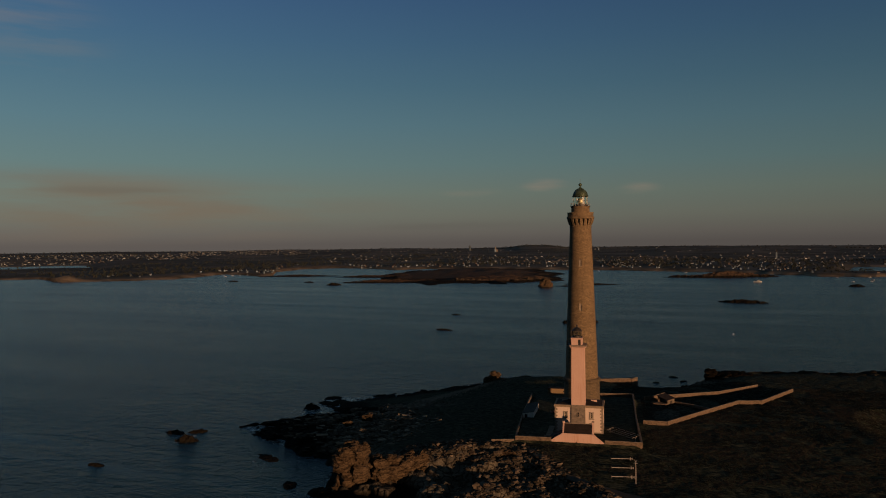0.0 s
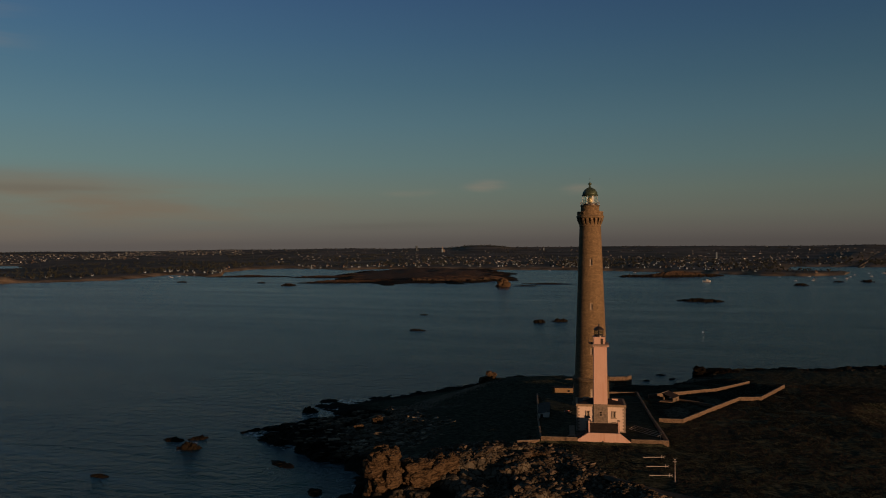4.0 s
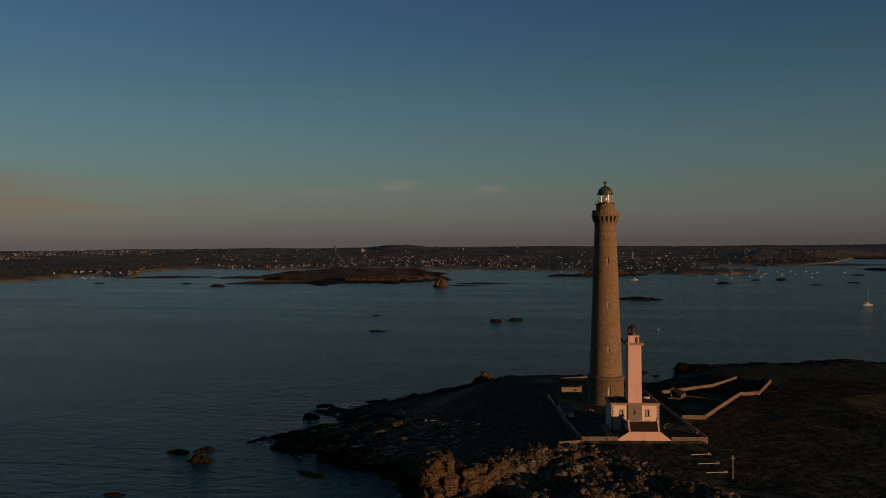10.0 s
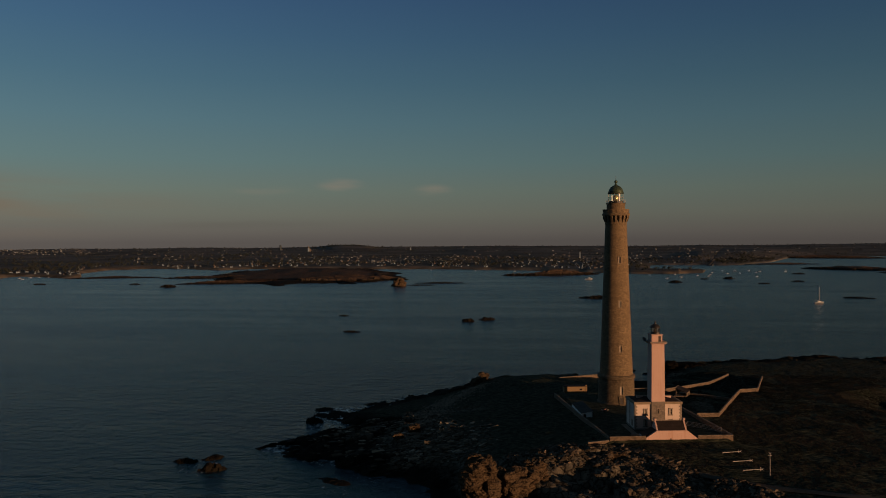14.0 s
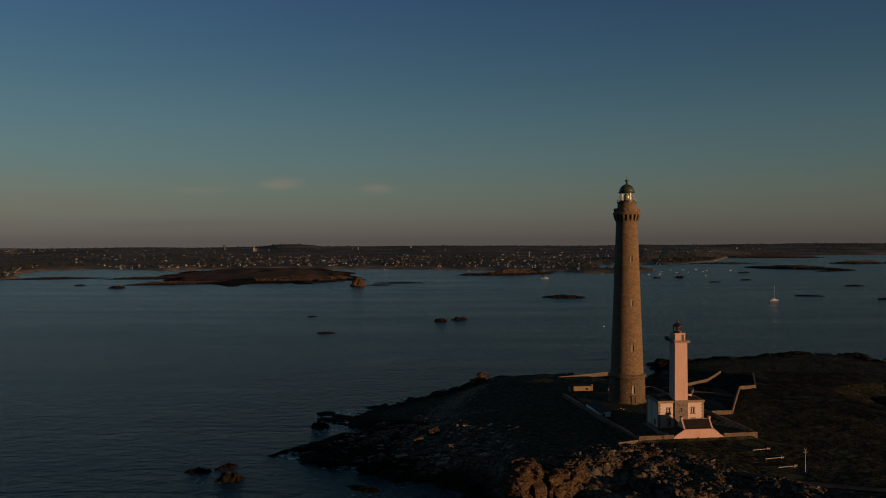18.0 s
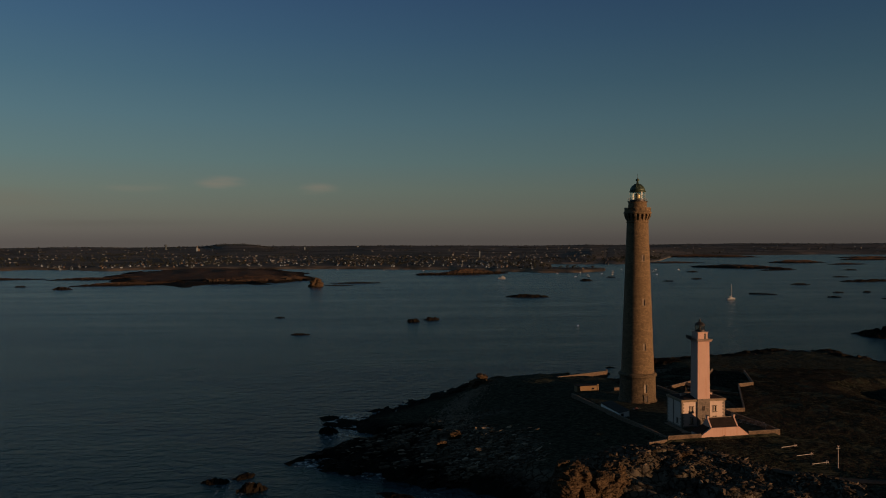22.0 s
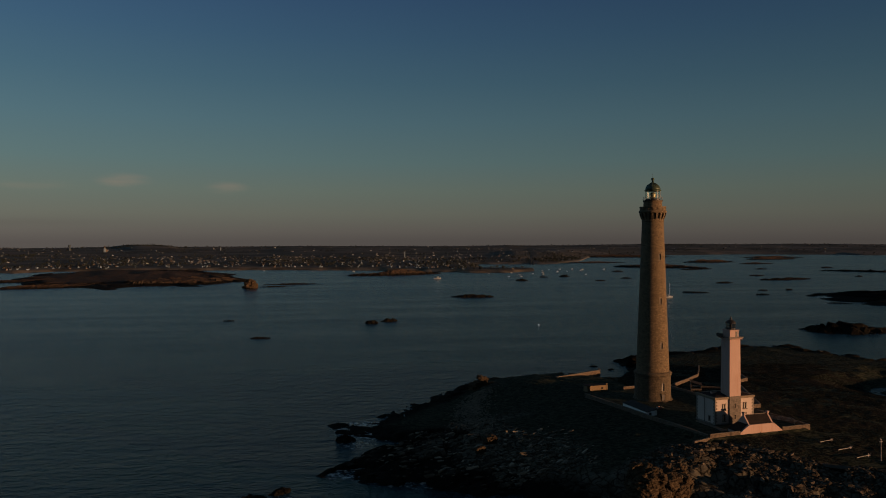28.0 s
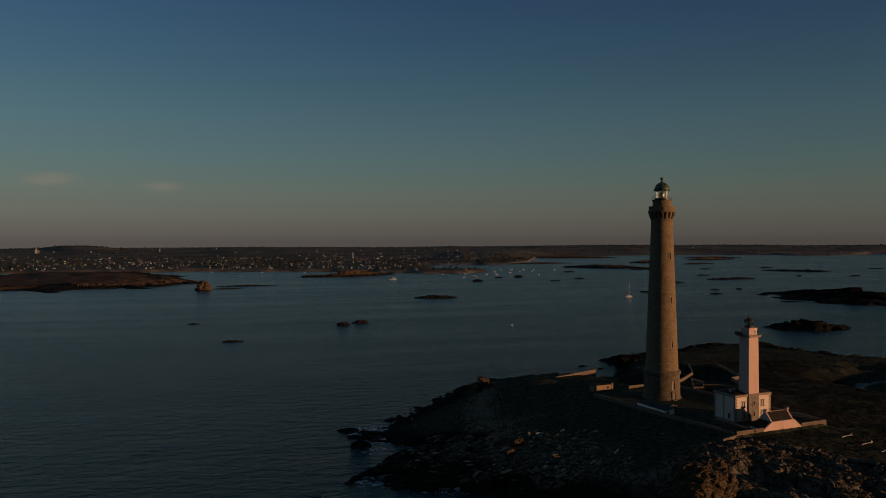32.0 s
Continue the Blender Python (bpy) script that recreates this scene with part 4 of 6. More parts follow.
TOWER_WINDOWS = ((14.3, 1.1, 2.9), (29.4, 0.85, 2.3), (45.7, 0.85, 2.3), (61.9, 0.85, 2.3), (77.0, 0.8, 1.7))  # height of the middle, width, height


def pierced(profile, openings):
    """A turned wall with 64 sides, left open two sides wide about WINDOW_TURN between each (low, high)."""
    rows = sorted(set(z for _, z in profile) | set(z for o in openings for z in o))
    rows = [(float(np.interp(z, [q[1] for q in profile], [q[0] for q in profile])), z) for z in rows]
    bm = lathe(rows, 64)
    bmesh.ops.rotate(bm, verts=bm.verts[:], matrix=Matrix.Rotation(radians(WINDOW_TURN), 3, "Z"))
    way = Vector((math.cos(radians(WINDOW_TURN)), math.sin(radians(WINDOW_TURN)), 0))
    gone = []
    for f in bm.faces:
        c = f.calc_center_median()
        flat = Vector((c.x, c.y, 0))
        if flat.length > 1 and flat.normalized().dot(way) > math.cos(radians(5.0)) and any(lo < c.z < hi for lo, hi in openings):
            gone.append(f)
    bmesh.ops.delete(bm, geom=gone, context="FACES")
    return bm


def build_lighthouse():
    t = thing("lighthouse", pose(0, 0, TOWER_Z), "very tall round tapering granite lighthouse with a green copper dome", "lighthouse")
    part("foundation", lathe([(7.15, -1.0), (7.15, 0.5), (6.95, 0.7)], 64), MAT_TOWER_BASE, t)
    gaps = [(z - TOWER_Z - high / 2 - 0.1, z - TOWER_Z + high / 2 + 0.1) for z, _, high in TOWER_WINDOWS]
    part("base", pierced([(6.9, 0.4), (6.62, 1.3), (6.45, 9.4)], gaps[:1]), MAT_TOWER_BASE, t, "darker granite base drum")
    part("string_course", lathe([(6.4, 9.2), (6.85, 9.5), (6.9, 10.2), (6.55, 10.6), (6.0, 10.75)], 64), MAT_TOWER_BASE, t, "projecting ring of dressed granite")
    part("shaft", pierced([(5.98, 10.5)] + [(tower_radius(z), z - TOWER_Z) for z in np.linspace(20, 75, 24)] + [(3.9, 67.0)], gaps[1:4]), MAT_TOWER, t, smooth=False)
    part("neck", lathe([(3.88, 66.6), (3.88, 69.4)], 64), MAT_TOWER, t)
    part("neck_ring", lathe([(3.9, 66.2), (4.06, 66.3), (4.06, 66.6), (3.9, 66.7)], 64, caps=False), MAT_TOWER, t)
    # corbels carry the gallery
    count = 18
    for k in range(count):
        a = 360 / count * k + 4
        c = part("corbel", prism([(3.7, 66.9), (4.15, 67.1), (4.75, 68.6), (4.85, 69.5), (3.7, 69.5)], -0.36, 0.36), MAT_TOWER, t)
        c.matrix_local = pose(0, 0, 0, 0, 0, a)
    part("gallery_floor", lathe([(3.8, 69.35), (4.85, 69.4), (5.05, 69.7), (5.05, 70.15), (4.75, 70.25), (3.6, 70.25)], 64), MAT_TOWER, t)
    part("parapet", lathe([(4.72, 70.2), (4.68, 71.35), (4.82, 71.4), (4.82, 71.75), (4.45, 71.75), (4.45, 70.2)], 64, caps=False), MAT_TOWER, t)
    for k in range(16):
        b = part("parapet_pier", box(4.5, 4.745, -0.3, 0.3, 70.26, 71.36, 0.02), MAT_TOWER, t)
        b.matrix_local = pose(0, 0, 0, 0, 0, 22.5 * k)
    part("watch_room", lathe([(3.42, 70.2), (3.34, 73.6), (3.5, 73.7), (3.5, 74.0), (3.0, 74.0)], 48), MAT_TOWER, t)
    part("lantern_deck", lathe([(2.4, 73.9), (3.6, 73.95), (3.62, 74.15), (2.4, 74.2)], 48), MAT_IRON, t)
    for z in (74.75, 75.25):
        part("rail", ring_tube(3.52, z, 0.03), MAT_GREYPAINT, t)
    for k in range(20):
        a = 2 * math.pi * k / 20
        part("rail_post", tube((3.52 * math.cos(a), 3.52 * math.sin(a), 74.1), (3.52 * math.cos(a), 3.52 * math.sin(a), 75.3), 0.03, 5), MAT_GREYPAINT, t)
    part("murette", lathe([(2.72, 74.1), (2.72, 74.7), (2.6, 74.72)], 48), MAT_IRON, t)
    pane = part("lantern_glass", lathe([(2.66, 74.7), (2.66, 77.6)], 48, caps=False), MAT_GLASS, t, "clear storm panes", True)
    pane.visible_shadow = False
    for k in range(12):
        a = 2 * math.pi * (k + 0.5) / 12
        part("mullion", tube((2.7 * math.cos(a), 2.7 * math.sin(a), 74.6), (2.7 * math.cos(a), 2.7 * math.sin(a), 77.7), 0.045, 6), MAT_PALE, t)
    part("transom", ring_tube(2.7, 76.1, 0.035), MAT_GREYPAINT, t)
    lens = part("lens", lathe([(0.35, 74.3), (0.4, 74.75), (0.8, 75.0), (1.05, 75.5), (1.1, 75.95), (1.05, 76.4), (0.8, 76.9), (0.3, 77.2)], 24), MAT_LENS, t, "ribbed brass and glass optic")
    for z in (75.1, 75.4, 75.7, 75.95, 76.2, 76.5, 76.8):
        part("lens_ring", ring_tube(1.1 - 0.26 * abs(z - 75.95), z, 0.035, 24), MAT_COPPER, lens)
    part("cornice", lathe([(2.6, 77.5), (2.95, 77.6), (3.02, 77.9), (2.75, 78.05), (2.4, 78.05)], 48), MAT_COPPER, t)
    part("dome", lathe([(2.78, 78.0), (2.7, 78.55), (2.42, 79.25), (1.95, 79.85), (1.35, 80.3), (0.75, 80.62), (0.5, 80.8), (0.42, 81.15), (0.3, 81.25)], 48), MAT_COPPER, t, "green copper dome", True)
    for k in range(12):
        a = 2 * math.pi * k / 12
        bm = bmesh.new()
        pts = [(2.8, 78.0), (2.72, 78.55), (2.44, 79.27), (1.97, 79.87), (1.37, 80.32), (0.77, 80.64)]
        rows = []
        for r, z in pts:
            n = (-math.sin(a) * 0.05, math.cos(a) * 0.05)
            rows.append([bm.verts.new((r * math.cos(a) + s * n[0], r * math.sin(a) + s * n[1], z + o)) for s, o in ((-1, 0), (0, 0.06), (1, 0))])
        for p, q in zip(rows, rows[1:]):
            bm.faces.new((p[0], p[1], q[1], q[0]))
            bm.faces.new((p[1], p[2], q[2], q[1]))
        part("dome_rib", bm, MAT_COPPER, t)
    part("finial", lathe([(0.3, 81.2), (0.22, 81.5), (0.55, 81.75), (0.66, 82.1), (0.5, 82.45), (0.12, 82.6), (0.1, 82.7)], 24), MAT_COPPER, t, "copper ball finial", True)
    part("lightning_rod", tube((0, 0, 82.6), (0, 0, 84.3), 0.045, 6), MAT_IRON, t)
    # windows up the shaft, all on one side
    for z, wide, high in TOWER_WINDOWS:
        r = 6.5 if z < 19 else tower_radius(z) if z < 75 else 3.86
        w = new("window")
        w.parent = t
        w.matrix_local = pose(0, 0, z - TOWER_Z, 0, 0, WINDOW_TURN)
        deep = 0.38 if z < 75 else 0.1
        part("back", box(r - deep - 0.06, r - deep, -wide / 2, wide / 2, -high / 2, high / 2), MAT_IRON, w)
        for y0, y1 in ((-wide / 2 + 0.02, -0.012), (0.012, wide / 2 - 0.02)):
            leaf = part("shutter", box(r - deep + 0.004, r - deep + 0.05, y0, y1, -high / 2 + 0.02, high / 2 - 0.02, 0.01), MAT_SHUTTER, w, "closed pale wooden shutter")
            for k in (0.22, 0.78):
                part("batten", box(r - deep + 0.05, r - deep + 0.075, y0 + 0.03, y1 - 0.03, -high / 2 + k * high - 0.05, -high / 2 + k * high + 0.05), MAT_SHUTTER, leaf)
        for s in (-1, 1):
            y0, y1 = sorted((s * wide / 2, s * (wide / 2 + 0.196)))
            part("jamb", box(r - deep, r + 0.05, y0, y1, -high / 2, high / 2), MAT_PALEJAMB, w, "pale dressed window jamb")
        part("lintel", box(r - deep, r + 0.07, -wide / 2 - 0.196, wide / 2 + 0.196, high / 2, high / 2 + 0.246), MAT_PALEJAMB, w)
        part("sill", box(r - deep, r + 0.14, -wide / 2 - 0.196, wide / 2 + 0.196, -high / 2 - 0.196, -high / 2), MAT_PALEJAMB, w)
    d = new("door")
    d.parent = t
    d.matrix_local = pose(0, 0, 0, 0, 0, WINDOW_TURN)
    part("door_leaf", box(6.55, 6.75, -0.6, 0.6, 0.6, 2.9), MAT_IRON, d)
    for s in (-1, 1):
        y0, y1 = sorted((s * 0.6, s * 0.85))
        part("door_jamb", box(6.4, 6.85, y0, y1, 0.5, 2.95), MAT_TOWER_BASE, d)
    part("door_lintel", box(6.4, 6.88, -0.95, 0.95, 2.92, 3.3), MAT_TOWER_BASE, d)
    part("door_step", box(6.6, 7.7, -1.0, 1.0, -0.2, 0.55), MAT_TOWER_BASE, d)


build_lighthouse()

# ---------------------------------------------------------------- the old white lighthouse
HOUSE = pose(0.41, -43.21, 0, 0, 0, 8.57)  # x along the front, y back from it
FLOOR_Z = 9.6


def window_at(parent, x, y, z, wide, high, turn=0.0, shutters=True):
    """A window in a wall facing -y at x, with its sill at z."""
    w = new("window")
    w.parent = parent
    w.matrix_local = pose(x, y, z, 0, 0, turn)
    part("pane", box(-wide / 2, wide / 2, -0.02, 0.05, 0, high), MAT_DARKGLASS, w)
    part("glazing_bar", box(-0.03, 0.03, -0.05, -0.01, 0.05, high - 0.05), MAT_TRIM, w)
    part("glazing_bar", box(-wide / 2, wide / 2, -0.045, -0.01, high * 0.55, high * 0.55 + 0.05), MAT_TRIM, w)
    for s in (-1, 1):
        x0, x1 = sorted((s * wide / 2, s * (wide / 2 + 0.16)))
        part("surround", box(x0, x1, -0.10, 0.05, -0.05, high + 0.02), MAT_TRIM, w)
        if shutters and high > 1.3:
            x0, x1 = sorted((s * wide * (0.12 if s < 0 else 0.28), s * (wide / 2 + 0.14)))
            leaf = part("shutter", box(x0, x1, -0.17, -0.12, 0.0, high, 0.01), MAT_SHUTTER, w, "pale grey louvred shutter")
            for n in range(7):
                part("slat", box(x0 + 0.05, x1 - 0.05, -0.19, -0.165, 0.1 + n * high / 7.4, 0.1 + n * high / 7.4 + 0.12), MAT_SHUTTER, leaf)
    part("lintel", box(-wide / 2 - 0.24, wide / 2 + 0.24, -0.11, 0.05, high + 0.02, high + 0.24), MAT_TRIM, w)
    part("sill", box(-wide / 2 - 0.36, wide / 2 + 0.36, -0.18, 0.05, -0.26, -0.05), MAT_TRIM, w)
    return w


def build_old_lighthouse():
    t = thing("old_lighthouse", HOUSE @ pose(0, 0, FLOOR_Z), "white square lighthouse tower rising from a two-storey keepers' house", "lighthouse")
    W, D, H = 14.9, 9.2, 8.05
    part("plinth", box(-0.12, W + 0.12, -0.12, D + 0.12, -0.8, 0.5, 0.03), MAT_TRIM, t)
    part("wall", box(0, W, 0, D, 0.4, H), MAT_CREAM, t, "lime-washed walls")
    part("drain_pipe", tube((-0.1, 4.9, 0.3), (-0.1, 4.9, H), 0.07, 8), MAT_IRON, t, "dark iron drain pipe")
    part("cornice", box(-0.25, W + 0.25, -0.25, D + 0.25, H, H + 0.75, 0.06), MAT_CORNICE, t, "cream granite cornice")
    # low slate hip behind the cornice
    bm = bmesh.new()
    lo = [bm.verts.new(p) for p in ((0.1, 0.1, H + 0.7), (W - 0.1, 0.1, H + 0.7), (W - 0.1, D - 0.1, H + 0.7), (0.1, D - 0.1, H + 0.7))]
    hi = [bm.verts.new(p) for p in ((4.4, D / 2, H + 1.6), (W - 4.4, D / 2, H + 1.6))]
    for f in ((lo[0], lo[1], hi[1], hi[0]), (lo[1], lo[2], hi[1]), (lo[2], lo[3], hi[0], hi[1]), (lo[3], lo[0], hi[0]), (lo[3], lo[2], lo[1], lo[0])):
        bm.faces.new(f)
    part("roof", bm, MAT_SLATE, t, "low dark slate roof")
    for x in (2.9, 12.0):
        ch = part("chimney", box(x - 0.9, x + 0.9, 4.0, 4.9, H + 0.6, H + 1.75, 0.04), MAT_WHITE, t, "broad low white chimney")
        part("chimney_cap", box(x - 1.0, x + 1.0, 3.9, 5.0, H + 1.75, H + 1.88), MAT_TRIM, ch)
    # long and short quoins at the four corners
    for cx, cy, sx, sy in ((0, 0, 1, 1), (W, 0, -1, 1), (0, D, 1, -1), (W, D, -1, -1)):
        for k in range(15):
            a, b = (0.85, 0.5) if k % 2 else (0.5, 0.85)
            x0, x1 = sorted((cx - 0.05 * sx, cx + a * sx))
            y0, y1 = sorted((cy - 0.05 * sy, cy + b * sy))
            z = 0.5 + k * 0.503
            part("quoin", box(x0, x1, y0, y1, z, z + 0.48, 0.02), MAT_TRIM, t)
    # windows on the front and the west side
    for x in (3.4, 11.4):
        window_at(t, x, -0.04, 4.75, 0.95, 1.75)
        window_at(t, x, -0.04, 1.2, 0.95, 1.9)
    for y, z in ((2.6, 1.2),):
        window_at(t, -0.04, y, z, 0.6, 1.3, -90)
        window_at(t, W + 0.04, y, z, 0.6, 1.3, 90)
    # the square tower, bare stone up to the roof and white above
    x0, x1, y0, y1 = 5.15, 9.55, -0.45, 3.95
    top = 27.0
    part("tower_foot", box(x0, x1, y0, y1, -0.6, H + 0.9, 0.03, 0.05), MAT_ASHLAR, t, "bare granite foot of the tower")
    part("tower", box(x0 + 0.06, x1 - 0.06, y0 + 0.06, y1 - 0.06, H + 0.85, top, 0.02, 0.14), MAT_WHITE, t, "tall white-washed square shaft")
    for z in (1.7, 5.3):
        w = window_at(t, (x0 + x1) / 2, y0 + 0.02, z, 0.55, 1.3)
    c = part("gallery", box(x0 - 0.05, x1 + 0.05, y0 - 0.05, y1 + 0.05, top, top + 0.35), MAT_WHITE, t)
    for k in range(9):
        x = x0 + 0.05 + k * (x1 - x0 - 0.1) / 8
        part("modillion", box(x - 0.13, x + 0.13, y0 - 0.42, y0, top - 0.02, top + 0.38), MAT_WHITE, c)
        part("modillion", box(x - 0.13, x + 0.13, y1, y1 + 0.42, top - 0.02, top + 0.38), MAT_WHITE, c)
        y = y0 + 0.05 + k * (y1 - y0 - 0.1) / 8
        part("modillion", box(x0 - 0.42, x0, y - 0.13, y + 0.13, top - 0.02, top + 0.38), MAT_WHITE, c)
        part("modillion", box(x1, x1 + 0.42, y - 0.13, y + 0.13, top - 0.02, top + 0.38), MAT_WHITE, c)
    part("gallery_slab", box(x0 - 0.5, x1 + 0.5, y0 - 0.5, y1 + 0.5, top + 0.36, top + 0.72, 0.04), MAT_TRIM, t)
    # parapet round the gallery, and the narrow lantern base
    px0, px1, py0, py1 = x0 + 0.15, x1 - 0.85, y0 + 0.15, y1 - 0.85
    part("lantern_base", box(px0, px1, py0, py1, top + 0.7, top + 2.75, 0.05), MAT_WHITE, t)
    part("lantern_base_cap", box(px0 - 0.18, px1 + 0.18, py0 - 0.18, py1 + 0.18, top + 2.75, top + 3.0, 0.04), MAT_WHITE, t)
    part("doorway", box(px1 - 1.25, px1 - 0.45, py0 - 0.03, py0 + 0.05, top + 0.75, top + 2.5), MAT_IRON, t)
    rail = part("balcony", box(x0 - 1.25, x0 - 0.1, y0 + 1.6, y1 + 0.4, top + 0.55, top + 0.72), MAT_IRON, t, "small iron balcony")
    for k in range(8):
        y = y0 + 1.65 + k * (y1 - y0 - 1.3) / 7
        part("baluster", tube((x0 - 1.2, y, top + 0.7), (x0 - 1.2, y, top + 1.75), 0.04, 5), MAT_IRON, rail)
    for z in (1.15, 1.75):
        part("handrail", tube((x0 - 1.2, y0 + 1.6, top + z), (x0 - 1.2, y1 + 0.4, top + z), 0.05, 5), MAT_IRON, rail)
    part("screen", box(x0 - 1.2, x0 - 1.14, y0 + 1.65, y1 + 0.35, top + 0.72, top + 1.6), MAT_IRON, rail)
    # iron lantern
    lx, ly, lz = (px0 + px1) / 2, (py0 + py1) / 2, top + 3.0
    lan = new("lantern")
    lan.parent = t
    lan.matrix_local = pose(lx, ly, lz)
    lan["label"] = "small black iron lantern"
    part("murette", lathe([(1.45, 0), (1.45, 0.55), (1.3, 0.6)], 12), MAT_IRON, lan)
    g = part("lantern_glass", lathe([(1.34, 0.55), (1.34, 1.95)], 12, caps=False), MAT_GLASS, lan)
    g.visible_shadow = False
    for k in range(12):
        a = 2 * math.pi * k / 12
        part("mullion", tube((1.38 * math.cos(a), 1.38 * math.sin(a), 0.5), (1.38 * math.cos(a), 1.38 * math.sin(a), 2.0), 0.06, 5), MAT_IRON, lan)
    part("transom", ring_tube(1.38, 1.25, 0.05, 12), MAT_IRON, lan)
    part("pedestal", lathe([(0.5, 0), (0.3, 0.7), (0.42, 0.9), (0.42, 1.5), (0.2, 1.7)], 12), MAT_IRON, lan)
    part("dome", lathe([(1.6, 1.95), (1.62, 2.1), (1.3, 2.6), (0.75, 3.0), (0.3, 3.15), (0.25, 3.5), (0.36, 3.55), (0.3, 3.8), (0.05, 3.95), (0.04, 4.4)], 16), MAT_IRON, lan)


build_old_lighthouse()


def build_annex():
    """The low store in front, set in the yard's front wall."""
    t = thing("store_house", HOUSE @ pose(0, -11.3, FLOOR_Z - 0.1), "low white-gabled store with a dark slate roof", "outbuilding")
    x0, x1, d = 3.3, 12.3, 5.0
    part("front_wall", prism([(0.0, -0.9), (15.6, -1.0), (15.55, 0.25), (12.35, 2.75), (3.3, 2.75), (0.0, 0.7)], -0.25, 0.25), MAT_WHITE, t, "white front wall with sloping shoulders")
    part("wall_coping", prism([(0.0, 0.7), (3.3, 2.75), (12.35, 2.75), (15.55, 0.25), (15.55, 0.37), (12.4, 2.87), (3.25, 2.87), (0.0, 0.82)], -0.3, 0.3), MAT_WHITE, t)
    part("back_wall", box(x0, x1, d - 0.3, d, -0.4, 2.7), MAT_WHITE, t)
    for x in (x0, x1 - 0.3):
        ob = part("gable", prism([(0.26, -0.4), (d - 0.01, -0.4), (d - 0.01, 2.75), (d / 2, 5.55), (0.26, 2.95)], 0, 0.45), MAT_WHITE, t, "white gable with raised coping")
        ob.matrix_local = Matrix(((0, 1, 0, x - 0.05), (1, 0, 0, 0), (0, 0, 1, 0), (0, 0, 0, 1)))
        ch = part("chimney", box(x - 0.12, x + 0.5, d / 2 - 0.5, d / 2 + 0.5, 5.3, 5.95, 0.04), MAT_WHITE, t)
        part("chimney_cap", box(x - 0.2, x + 0.58, d / 2 - 0.58, d / 2 + 0.58, 5.95, 6.05), MAT_TRIM, ch)
    slope = math.hypot(d / 2, 2.55)
    for side in (0, 1):
        roof = part("roof_slope", box(x0 + 0.42, x1 - 0.34, 0, slope, -0.1, 0.0), MAT_SLATE, t)
        tilt = math.degrees(math.atan2(2.55, d / 2))
        roof.matrix_local = pose(0, 0.02, 2.72, tilt, 0, 0) if side == 0 else pose(x0 + x1, d + 0.02, 2.72, tilt, 0, 180)
        for k in range(12):
            y0 = slope / 12 * k
            part("slate_course", box(x0 + 0.44, x1 - 0.36, y0, y0 + slope / 12 - 0.012, 0.004, 0.03), MAT_SLATE, roof)
    part("ridge", tube((x0 + 0.4, d / 2, 5.3), (x1 - 0.35, d / 2, 5.3), 0.12, 6), MAT_TRIM, t)
    part("vent", box(7.2, 7.6, -0.29, -0.24, 0.1, 0.5), MAT_IRON, t)
    # a low leaning roof between the gable and the yard wall
    part("lean_roof", prism([(-0.6, 0.95), (3.2, 2.75), (3.2, 2.88), (-0.6, 1.08)], 0.45, d - 0.2), MAT_SLATE, t, "low dark slate lean-to roof")
    part("lean_wall", box(-0.5, -0.2, 0.5, d - 0.25, -0.4, 1.0), MAT_WHITE, t)
    part("lean_wall", prism([(-0.2, -0.4), (3.2, -0.4), (3.2, 2.7), (-0.2, 1.08)], d - 0.5, d - 0.25), MAT_WHITE, t)


build_annex()


# ---------------------------------------------------------------- walls of the yard and the gardens
def house_xy(u, w):
    p = HOUSE @ Vector((u, w, 0))
    return p.x, p.y


